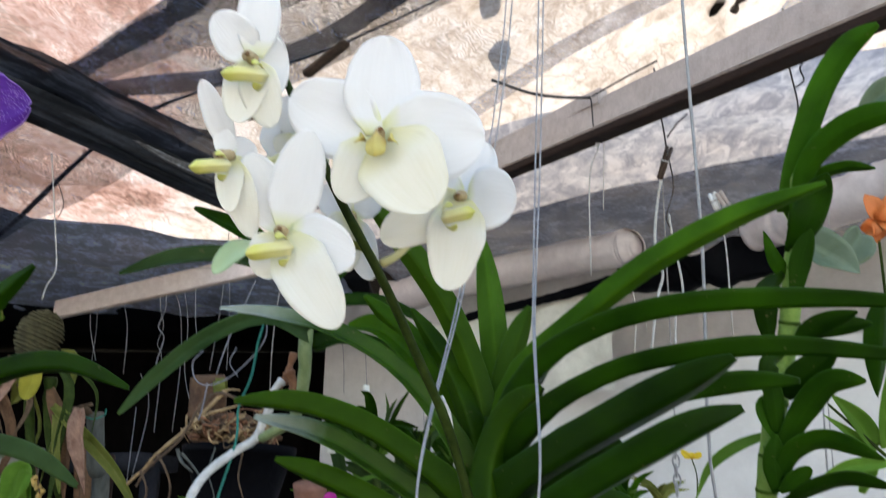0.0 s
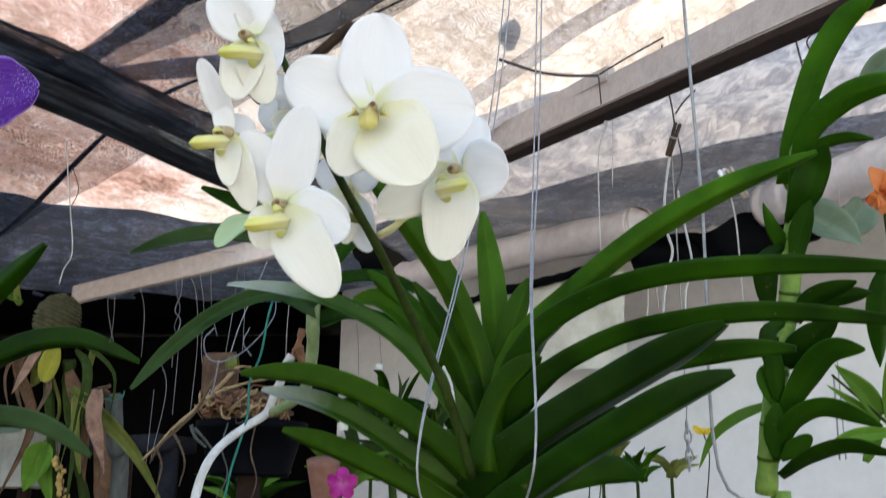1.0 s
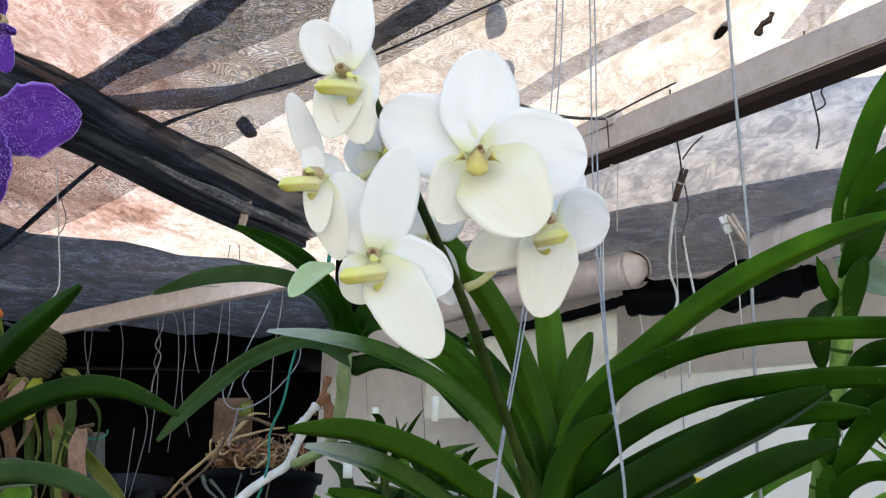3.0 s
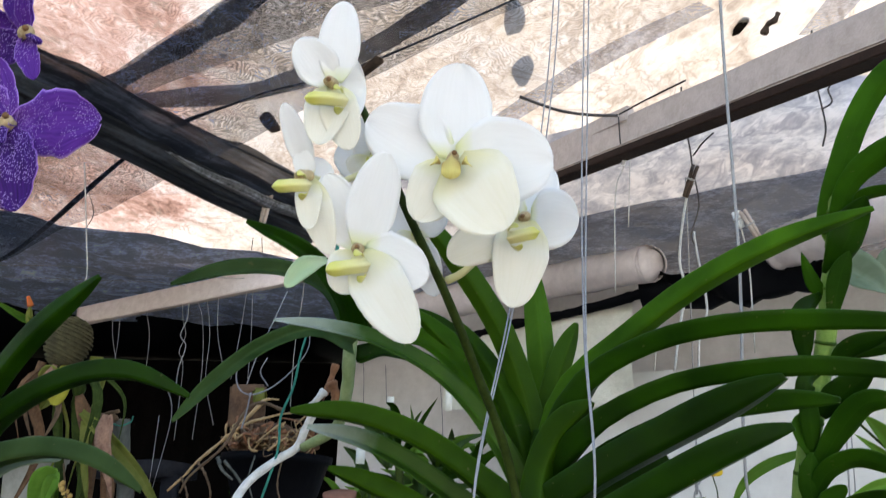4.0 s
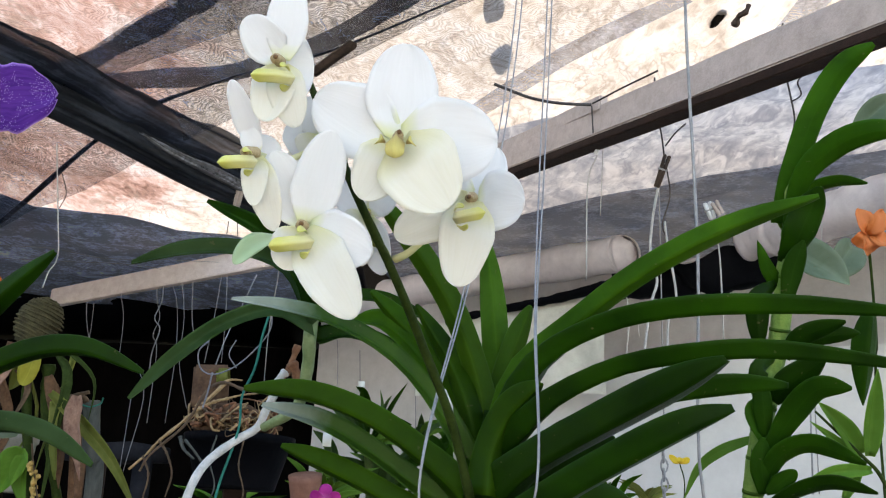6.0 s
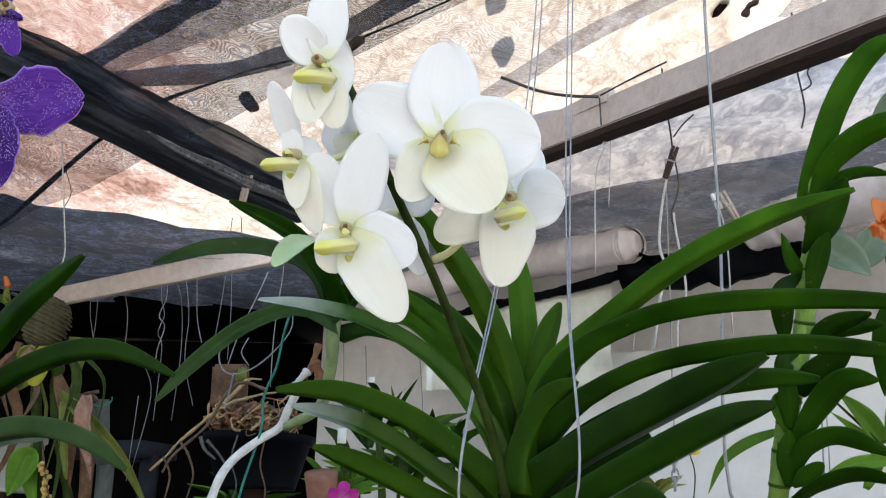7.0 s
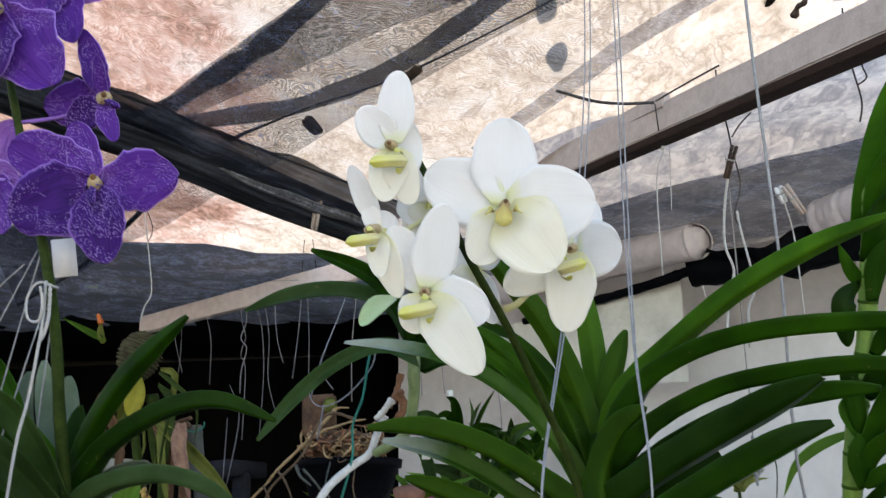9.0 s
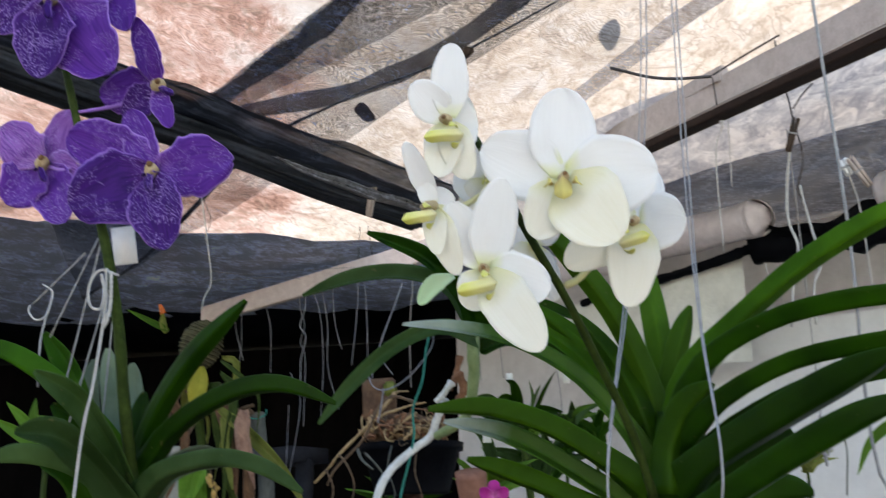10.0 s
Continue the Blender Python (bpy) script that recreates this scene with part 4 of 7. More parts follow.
LEAF = [
    ([(0.0418, 0.6891, 1.5558), (0.0565, 0.6711, 1.6110), (0.0990, 0.6484, 1.6500), (0.1435, 0.6278, 1.6835), (0.1951, 0.6002, 1.7088), (0.2475, 0.5744, 1.7246)], 0.0182, -12),
    ([(0.0411, 0.6789, 1.5549), (0.0655, 0.6516, 1.6095), (0.1050, 0.6230, 1.6345), (0.1516, 0.5892, 1.6425), (0.2153, 0.5583, 1.6408), (0.2891, 0.5292, 1.6335)], 0.0135, -50),
    ([(0.0409, 0.6711, 1.5462), (0.0727, 0.6392, 1.5820), (0.1183, 0.6110, 1.6055), (0.1663, 0.5777, 1.6116), (0.2132, 0.5570, 1.6111), (0.2857, 0.5290, 1.6002)], 0.0130, -48),
    ([(0.0290, 0.6798, 1.5010), (0.0501, 0.6549, 1.5308), (0.0733, 0.6390, 1.5485), (0.1181, 0.6102, 1.5740), (0.1493, 0.5841, 1.5909), (0.1748, 0.5585, 1.6061)], 0.0273, -26),
    ([(0.0523, 0.7065, 1.5330), (0.1023, 0.7047, 1.5731), (0.1589, 0.7069, 1.6000), (0.2178, 0.7134, 1.6129), (0.2741, 0.7218, 1.6196)], 0.0172, -52),
    ([(0.0324, 0.6833, 1.4725), (0.0492, 0.6545, 1.4980), (0.0799, 0.6265, 1.5210), (0.1158, 0.5987, 1.5433), (0.1492, 0.5720, 1.5624), (0.1775, 0.5575, 1.5754)], 0.0236, -32),
    ([(0.0398, 0.6802, 1.4824), (0.0715, 0.6831, 1.5072), (0.1089, 0.6899, 1.5192), (0.1439, 0.6999, 1.5205)], 0.0267, -35),
    ([(0.0290, 0.7020, 1.4796), (0.0595, 0.6895, 1.5205), (0.0911, 0.6824, 1.5434), (0.1289, 0.6757, 1.5654)], 0.0350, -22),
    ([(0.0401, 0.6980, 1.5606), (0.0455, 0.7055, 1.6044), (0.0553, 0.7050, 1.6401), (0.0669, 0.7059, 1.6713)], 0.0185, -10),
    ([(0.0395, 0.7082, 1.5615), (0.0427, 0.7156, 1.6058), (0.0390, 0.7183, 1.6649), (0.0311, 0.7191, 1.7303)], 0.0214, -12),
    ([(0.0349, 0.6994, 1.5563), (0.0275, 0.6946, 1.6060), (0.0052, 0.6785, 1.6581), (-0.0250, 0.6556, 1.6987), (-0.0583, 0.6341, 1.7346)], 0.0188, -15),
    ([(0.0302, 0.6863, 1.5307), (0.0030, 0.6823, 1.5776), (-0.0333, 0.6905, 1.6192), (-0.0796, 0.7026, 1.6477), (-0.1275, 0.7187, 1.6634), (-0.1761, 0.7368, 1.6726)], 0.0098, 50),
    ([(0.0265, 0.6808, 1.5145), (-0.0076, 0.6719, 1.5436), (-0.0503, 0.6737, 1.5716), (-0.0977, 0.6791, 1.5882), (-0.1467, 0.6782, 1.5912)], 0.0189, -30),
    ([(0.0282, 0.7052, 1.5032), (-0.0152, 0.7076, 1.5294), (-0.0598, 0.7092, 1.5583), (-0.0963, 0.7145, 1.5752), (-0.1399, 0.7218, 1.5855)], 0.0125, 45),
    ([(0.0205, 0.7090, 1.4909), (-0.0313, 0.7116, 1.5164), (-0.0757, 0.7158, 1.5370), (-0.1205, 0.7106, 1.5539)], 0.0190, -22),
    ([(0.0308, 0.7198, 1.5579), (0.0069, 0.7261, 1.6054), (-0.0225, 0.7345, 1.6463), (-0.0627, 0.7430, 1.6865)], 0.0195, -15),
    ([(0.0258, 0.7084, 1.5608), (-0.0119, 0.7212, 1.6215), (-0.0465, 0.7413, 1.6582), (-0.0763, 0.7599, 1.6655)], 0.0154, 40),
    ([(0.0298, 0.6917, 1.5472), (0.0195, 0.6897, 1.5878), (0.0053, 0.6998, 1.6230), (-0.0238, 0.7167, 1.6702)], 0.0171, -15),
    ([(0.0329, 0.6577, 1.5217), (0.0357, 0.6586, 1.5528), (0.0481, 0.6502, 1.5801), (0.0678, 0.6340, 1.5987)], 0.0216, -20),
]
# lit greens for upright and left leaves, the dark one for the right
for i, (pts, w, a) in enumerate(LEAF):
    leaf(orchid, pts, w, a, SHEENTIP if i in (11, 13) else (LITUPRIGHT if i in (8, 9, 10) else GREEN if 0 < i < 8 else LITGREEN), seed=i)
part("stem", tube([(0.0344, 0.7161, 1.4677), (0.0340, 0.6965, 1.5315), (0.0375, 0.6918, 1.5640), (0.0387, 0.6906, 1.5848)], 0.0142, 10, 16, 0.5, 0.2), GREEN, orchid)

spike = part("flower_stalk", tube([(0.0221, 0.6585, 1.5192), (0.0061, 0.6179, 1.5662), (-0.0151, 0.5687, 1.6070), (-0.0337, 0.5221, 1.6394), (-0.0553, 0.4804, 1.6729), (-0.0710, 0.4658, 1.7036), (-0.0871, 0.4558, 1.7359), (-0.0961, 0.4495, 1.7566)], 0.0034, 9, 50, 0.55, 0.15), STALK, orchid)


def flower(owner, foot, petals, lip, column, behind, seed, materials=(WHITE, CREAM, LIME), fringe=0.05, ragged=0.05, thick=0.0030, label=""):
    """A flower: sepals and petals from one foot, the lip with its side lobes, the column, and the stalklet behind it."""
    foot, behind = Vector(foot), Vector(behind)
    stalklet = part("flower", tube([behind, foot.lerp(behind, 0.45) + Vector((0, 0.003, -0.004)), foot + Vector((0, 0.002, 0))], 0.0017, 7, 12, 1.1), materials[1], owner, label)
    for k, (tip, width, kind, bow) in enumerate(petals):
        tip = Vector(tip)
        out = (tip - foot).normalized()
        nn = (TOWARD - out * TOWARD.dot(out)).normalized()
        mid = foot.lerp(tip, 0.5) - nn * bow * (tip - foot).length
        part("petal" if kind == 0 else "sepal", blade([foot + out * 0.002 + nn * (0.0018 * k - 0.006), foot.lerp(mid, 0.5) + nn * (0.0022 * k - 0.0050), mid + nn * (0.0024 * k - 0.0036), tip + nn * (0.0012 * k)], width, nn, obovate if kind == 0 else oblong, 0.05, 20, 12, 0.0008, 0.06, fringe, 0.0, seed * 7 + k, ragged), DEEP if kind == 3 else materials[kind], stalklet)
    tip, seat = Vector(lip[0]), Vector(lip[2]) if len(lip) > 2 else foot
    out = (tip - seat).normalized()
    nn = (TOWARD - out * TOWARD.dot(out)).normalized()
    lobe = nn.cross(out).normalized()
    r = lip[1] * 0.36
    tongue = blade([seat + nn * 0.001, seat.lerp(tip, 0.45) + nn * 0.004, seat.lerp(tip, 0.8) + nn * 0.003, tip], r * 1.75, nn, lambda v: (0.95 + 0.05 * v) * math.sqrt(1 - max(0, (v - 0.7) / 0.3) ** 2.2 * 0.9), -0.75, 12, 8, r * 0.8, 0.0, 0.08, 0.0, seed)
    wings = [blade([seat.lerp(tip, 0.05) + lobe * r * k, seat.lerp(tip, 0.2) + lobe * r * 1.5 * k + nn * 0.003, seat.lerp(tip, 0.38) + lobe * r * 1.2 * k + nn * 0.006], r * 1.1, nn + lobe * k, ovate, 0.3, 6, 4, 0.001) for k in (-1, 1)]
    part("lip", join(tongue, *wings), materials[2], stalklet, "short fleshy lip")
    c = Vector(column)
    post = materials[3] if len(materials) > 3 else OCHRE
    part("column", tube([foot, foot.lerp(c, 0.6) + Vector((0, -0.001, 0.001)), c], thick, 9, 8, 0.8, 0.2), post, stalklet)
    cap = bmesh.new()
    bmesh.ops.create_icosphere(cap, subdivisions=2, radius=thick * 0.45, matrix=Matrix.Translation(c + nn * thick * 0.5 + Vector((0, 0, thick * 0.4))))
    part("anther_cap", cap, ANTHER, stalklet, "brown anther cap")
    return stalklet


flower(orchid, (-0.0332, 0.4399, 1.6924), [
    ((-0.0790, 0.4400, 1.7150), 0.0415, 0, 0.04), ((-0.0308, 0.4340, 1.7456), 0.0393, 0, 0.02), ((0.0199, 0.4440, 1.6955), 0.0480, 0, 0.04),
    ((-0.0506, 0.4476, 1.6605), 0.0290, 1, 0.0), ((-0.0035, 0.4400, 1.6545), 0.0440, 3, -0.03)], ((-0.0335, 0.426, 1.6765), 0.0160, (-0.0335, 0.431, 1.6872)), (-0.0320, 0.4320, 1.6910), (-0.0546, 0.4757, 1.6882), 1, (WHITE, CREAM, AMBER))
flower(orchid, (0.0104, 0.4991, 1.6837), [
    ((0.0235, 0.5050, 1.7190), 0.0275, 0, 0.0), ((0.0403, 0.4930, 1.6800), 0.0370, 0, 0.0), ((-0.0256, 0.5078, 1.7029), 0.0300, 0, 0.0),
    ((-0.0343, 0.5028, 1.6579), 0.0288, 1, 0.0), ((0.0026, 0.5041, 1.6298), 0.0321, 1, 0.0)], ((0.0160, 0.486, 1.6702), 0.0118, (-0.0005, 0.487, 1.6661)), (0.0076, 0.4899, 1.6795), (-0.0207, 0.5162, 1.6588), 2)
flower(orchid, (-0.0801, 0.4523, 1.6453), [
    ((-0.1001, 0.4464, 1.6848), 0.0265, 0, 0.0), ((-0.0675, 0.4390, 1.6952), 0.0275, 0, 0.0), ((-0.0428, 0.4495, 1.6310), 0.0310, 0, -0.02),
    ((-0.0900, 0.4580, 1.6235), 0.0240, 1, 0.0), ((-0.0489, 0.4525, 1.5971), 0.0297, 1, -0.02)], ((-0.0943, 0.437, 1.6295), 0.0125, (-0.0751, 0.446, 1.6356)), (-0.0810, 0.4446, 1.6433), (-0.0624, 0.4966, 1.6543), 3)
flower(orchid, (-0.0966, 0.4288, 1.7285), [
    ((-0.0807, 0.4377, 1.7336), 0.0387, 0, 0.0), ((-0.1159, 0.4203, 1.7493), 0.0232, 0, 0.0), ((-0.0922, 0.4197, 1.7719), 0.0226, 0, 0.0),
    ((-0.1030, 0.4346, 1.6959), 0.0232, 1, 0.0), ((-0.0863, 0.4389, 1.6956), 0.0208, 1, 0.0)], ((-0.1085, 0.416, 1.7139), 0.0112, (-0.0894, 0.425, 1.7177)), (-0.0987, 0.4211, 1.7262), (-0.0887, 0.4554, 1.7373), 4)
flower(orchid, (-0.1081, 0.4468, 1.6837), [
    ((-0.1226, 0.4319, 1.7186), 0.0137, 0, 0.0), ((-0.1005, 0.4579, 1.6950), 0.0178, 0, 0.0), ((-0.1146, 0.4486, 1.6983), 0.0119, 0, 0.0),
    ((-0.1066, 0.4515, 1.6548), 0.0143, 1, 0.0), ((-0.0966, 0.4625, 1.6461), 0.0173, 1, 0.0)], ((-0.1244, 0.434, 1.6722), 0.0112, (-0.1075, 0.441, 1.6764)), (-0.1131, 0.4385, 1.6799), (-0.0807, 0.4726, 1.6984), 5)
flower(orchid, (-0.0776, 0.4797, 1.7094), [
    ((-0.0991, 0.4713, 1.7026), 0.0257, 0, 0.0), ((-0.0879, 0.4686, 1.7283), 0.0225, 0, 0.0), ((-0.0645, 0.4793, 1.7278), 0.0225, 0, 0.0),
    ((-0.0944, 0.4857, 1.6898), 0.0212, 1, 0.0), ((-0.0687, 0.4918, 1.6868), 0.0212, 1, 0.0)], ((-0.0760, 0.4673, 1.7088), 0.0051), (-0.0771, 0.4743, 1.7098), (-0.0680, 0.4724, 1.6991), 6)
flower(orchid, (-0.0534, 0.5205, 1.6787), [
    ((-0.0408, 0.5266, 1.6417), 0.0190, 0, 0.0), ((-0.0375, 0.5204, 1.6961), 0.0203, 0, 0.0), ((-0.0719, 0.5210, 1.6942), 0.0203, 0, 0.0),
    ((-0.0550, 0.5301, 1.6475), 0.0170, 1, 0.0), ((-0.0696, 0.5253, 1.6631), 0.0170, 1, 0.0)], ((-0.0504, 0.5135, 1.6675), 0.0047), (-0.0521, 0.5168, 1.6739), (-0.0450, 0.5058, 1.6583), 7)
part("stalklet", tube([(-0.0340, 0.5142, 1.6483), (-0.0267, 0.5083, 1.6504), (-0.0195, 0.5064, 1.6565)], 0.0026, 7, 10, 0.8), CREAM, orchid)
part("stalklet", tube([(-0.0373, 0.5146, 1.6468), (-0.0433, 0.5051, 1.6540), (-0.0505, 0.5016, 1.6552)], 0.0024, 7, 10, 1.2), YELLOWLEAF, orchid)
bud = part("bud", blade([(-0.1046, 0.5114, 1.6573), (-0.1167, 0.5080, 1.6513), (-0.1268, 0.5067, 1.6386)], 0.0131, facing(20), ovate, 0.3, 10, 6, 0.0015, 0.1), PALE, orchid, "pale green half-open bud")

part("root", tube([(0.0010, 0.6763, 1.5975), (0.0067, 0.6798, 1.5858), (0.0101, 0.6847, 1.5700), (0.0181, 0.6919, 1.5466)], 0.0011, 8, 24, 0.8, 0.25), ROOT, orchid, "pale aerial root")

# hanging wires of the orchid
def wire(points, radius, material=WIRE, label="thin galvanised hanging wire", name="hanging_wire", n=None, group="hanging wires"):
    ob = part(name, tube(points, radius, 6, n), material)
    return tagged(ob, label, "wire" if "string" not in label else "string", group)


wire([(0.0743, 0.9098, 2.4033), (0.0581, 0.7833, 2.0319), (0.0389, 0.7310, 1.8276), (0.0121, 0.6746, 1.6708), (-0.0132, 0.5975, 1.5132), (0.0342, 0.7149, 1.4717)], 0.00065, n=60)
wire([(0.0812, 0.9096, 2.4037), (0.0636, 0.7832, 2.0322), (0.0438, 0.7310, 1.8279), (0.0147, 0.6746, 1.6709), (-0.0130, 0.5975, 1.5132), (0.0342, 0.7149, 1.4717)], 0.00065, n=60)
wire([(0.1066, 0.9091, 2.4055), (0.0858, 0.7741, 2.0279), (0.0741, 0.7204, 1.7941), (0.0619, 0.6300, 1.6457), (0.0567, 0.5705, 1.5159), (0.0342, 0.7149, 1.4717)], 0.00065, n=60)
wire([(0.1121, 0.9090, 2.4058), (0.0902, 0.7740, 2.0281), (0.0779, 0.7204, 1.7943), (0.0631, 0.6300, 1.6458), (0.0569, 0.5705, 1.5159), (0.0342, 0.7149, 1.4717)], 0.00065, n=60)
wire([(0.2537, 0.9044, 2.4206), (0.2375, 0.8440, 2.1407), (0.2398, 0.8510, 1.9819), (0.2523, 0.8821, 1.7786), (0.2618, 0.9241, 1.5400), (0.3251, 0.9343, 1.5067)], 0.0016)

# ---- second orchid behind, with bare roots ----
rear = thing("strap_leaf_orchid", (-0.1322, 0.9349, 1.6068), "smaller green strap-leaved orchid with bare silvery roots", "orchid")
for i, (pts, w, a) in enumerate([
    ([(-0.1237, 0.8870, 1.6947), (-0.1495, 0.8648, 1.7329), (-0.1923, 0.8499, 1.7471), (-0.2438, 0.8407, 1.7430), (-0.2976, 0.8451, 1.7289)], 0.0150, 40),
    ([(-0.1225, 0.8772, 1.6925), (-0.1354, 0.8468, 1.7231), (-0.1660, 0.8165, 1.7538), (-0.2193, 0.7890, 1.7751)], 0.0161, 30),
    ([(-0.1222, 0.8600, 1.6803), (-0.1536, 0.8168, 1.6846), (-0.1944, 0.8017, 1.6658), (-0.2321, 0.7914, 1.6314), (-0.2627, 0.7822, 1.5932)], 0.0142, 15),
    ([(-0.1237, 0.8870, 1.6947), (-0.1142, 0.8787, 1.7216), (-0.0971, 0.8815, 1.7465), (-0.0817, 0.8875, 1.7609)], 0.0133, 25),
    ([(-0.1236, 0.8878, 1.6920), (-0.1064, 0.8915, 1.7139), (-0.0623, 0.9005, 1.7187), (-0.0103, 0.9161, 1.7020)], 0.0113, 45),
    ([(-0.1265, 0.8870, 1.6945), (-0.1319, 0.8870, 1.7286), (-0.1324, 0.8892, 1.7555)], 0.0144, 15),
    ([(-0.1225, 0.8935, 1.6735), (-0.0934, 0.9012, 1.6825), (-0.0482, 0.9153, 1.6707), (-0.0122, 0.9363, 1.6363)], 0.0124, 45),
]):
    leaf(rear, pts, w, a, GREYEDGREEN if i in (0, 2) else GREEN, seed=40 + i)
part("stem", tube([(-0.1271, 0.8838, 1.7051), (-0.1297, 0.8936, 1.6732), (-0.1317, 0.9117, 1.6483), (-0.1435, 0.9435, 1.6129), (-0.1808, 0.9803, 1.5953)], 0.0072, 8, 24, 0.7, 0.15), PALESTEM, rear)
part("root", tube([(-0.1705, 0.9785, 1.6360), (-0.1725, 0.9800, 1.6310), (-0.1812, 0.9852, 1.6135), (-0.1896, 0.9907, 1.5954), (-0.2094, 0.9848, 1.5808), (-0.2330, 0.9711, 1.5571), (-0.2438, 0.9584, 1.5305), (-0.2488, 0.9493, 1.4921)], 0.0043, 9, 40, 1.05, 0.15), ROOT, rear, "thick silvery white root")
part("root", tube([(-0.1521, 0.9401, 1.6580), (-0.1454, 0.9451, 1.6418), (-0.1533, 0.9495, 1.6276)], 0.0056, 8, 14, 0.8, 0.4), PAPERY, rear, "brown papery stem foot")
part("root", tube([(-0.2064, 0.9994, 1.6351), (-0.2312, 0.9972, 1.6425), (-0.2465, 0.9901, 1.6315), (-0.2659, 0.9909, 1.5948), (-0.2969, 0.9900, 1.5638), (-0.3077, 0.9954, 1.5463)], 0.0020, 7, 36, 0.6, 0.4), BROWNROOT, rear, "thin brown root")
part("root", tube([(-0.2650, 0.9953, 1.5806), (-0.2523, 0.9995, 1.5670), (-0.2426, 1.0037, 1.5533)], 0.0016, 7, 10, 0.7, 0.3), GREYBAMBOO, rear, "short grey root")

part("root", tube([(-0.1502, 0.9600, 1.6800), (-0.1566, 0.9620, 1.6563), (-0.1626, 0.9600, 1.6426)], 0.0040, 8, 14, 0.7, 0.8, 3), PAPERY, rear, "orange brown papery sheath")
part("root", tube([(-0.1595, 0.9550, 1.6505), (-0.1642, 0.9530, 1.6442), (-0.1707, 0.9550, 1.6360), (-0.1783, 0.9570, 1.6303)], 0.0044, 8, 14, 0.7, 0.5, 5), ROOT, rear, "pale knobbed root tip")

# ---- black pot heaped with roots ----
def pot(name, centre, r0, r1, height, material, label, group=""):
    """A round pot with a rolled rim and a hollow inside."""
    owner = thing(name, Vector(centre), label, "pot", group)
    prof = [(0.001, 0), (r0, 0), (r0 * 1.02, 0.004), (r1, height * 0.82), (r1 * 1.08, height * 0.84), (r1 * 1.1, height), (r1 * 0.98, height), (r1 * 0.93, height * 0.86), (r0 * 0.9, 0.01), (0.001, 0.01)]
    bm = bmesh.new()
    rings = [[bm.verts.new(Vector(centre) + Vector((r * math.cos(2 * math.pi * k / 28), r * math.sin(2 * math.pi * k / 28), z))) for k in range(28)] for r, z in prof]
    for a, b in zip(rings, rings[1:]):
        for k in range(28):
            bm.faces.new((a[k], a[(k + 1) % 28], b[(k + 1) % 28], b[k]))
    part("pot_wall", bm, material, owner)
    return owner


blackpot = pot("plant_pot", Vector((-0.2330, 1.1306, 1.5370)), 0.046, 0.060, 0.062, BLACKPLASTIC, "black plastic pot on a stake, heaped with dried roots and bark")
part("stake", tube([(-0.233, 1.1306, 1.542), (-0.230, 1.133, 0.8), (-0.233, 1.130, 0.0)], 0.014, 8, 12, 1.2, 0.2), TIMBERDARK, blackpot, "dark wooden stake that carries the pot")
bc = Vector((-0.2370, 1.108, 1.6160))
rng = random.Random(4)
heap = bmesh.new()
bmesh.ops.create_icosphere(heap, subdivisions=4, radius=1.0)
for v in heap.verts:
    v.co *= 1 + 0.35 * noise.noise(v.co * 3.1) + 0.22 * noise.noise(v.co * 8.5) + 0.12 * noise.noise(v.co * 21)
    v.co = bc + Vector((v.co.x * 0.046, v.co.y * 0.036 + 0.008, v.co.z * 0.022 - 0.006))
part("bark_mound", heap, DRYLEAF, blackpot, "mound of brown bark")
for k in range(90):
    # short, curled roots
    a, b = rng.uniform(0, 6.3), rng.uniform(-0.9, 0.9)
    p = bc + Vector((0.040 * math.cos(a), 0.034 * math.sin(a), rng.uniform(-0.020, 0.016)))
    q = bc + Vector((0.046 * math.cos(a + b), 0.042 * math.sin(a + b), rng.uniform(-0.024, 0.020)))
    bends = [p.lerp(q, f) + Vector((rng.uniform(-.012, .012), rng.uniform(-.016, .004), rng.uniform(-0.010, .014))) for f in (0.25, 0.5, 0.75)]
    part("root", tube([p, *bends, q], rng.choice((0.0008, 0.0011, 0.0015, 0.0020)), 5, 16, 0.7, 0.5, k), rng.choice((BROWNROOT, TANROOT, TANROOT, TANROOT, PAPERY)), blackpot)
for k in range(9):
    o = Vector((-0.036 + 0.009 * k, -0.034 + 0.004 * (k % 3), -0.004 + 0.007 * (k * 7 % 4 - 1.5)))
    turn = Vector((rng.uniform(-0.01, 0.01), 0.003, rng.uniform(0.006, 0.012)))
    part("bark_chip", bar(bc + o, bc + o + turn, rng.uniform(0.008, 0.015), 0.007, rough=0.003, cuts=3, seed=k), TANROOT if k % 3 else PAPERY, blackpot, "chip of ochre bark")
part("bark_slab", bar((-0.2670, 1.098, 1.626), (-0.2690, 1.100, 1.678), 0.010, 0.042, up=(1, 0, 0), rough=0.004, cuts=5), DRYLEAF, blackpot, "upright slab of tan bark")
part("bark_chip", bar((-0.2600, 1.086, 1.662), (-0.2440, 1.088, 1.664), 0.006, 0.020, rough=0.003, cuts=4, seed=3), YELLOWLEAF, blackpot, "olive chip of bark")
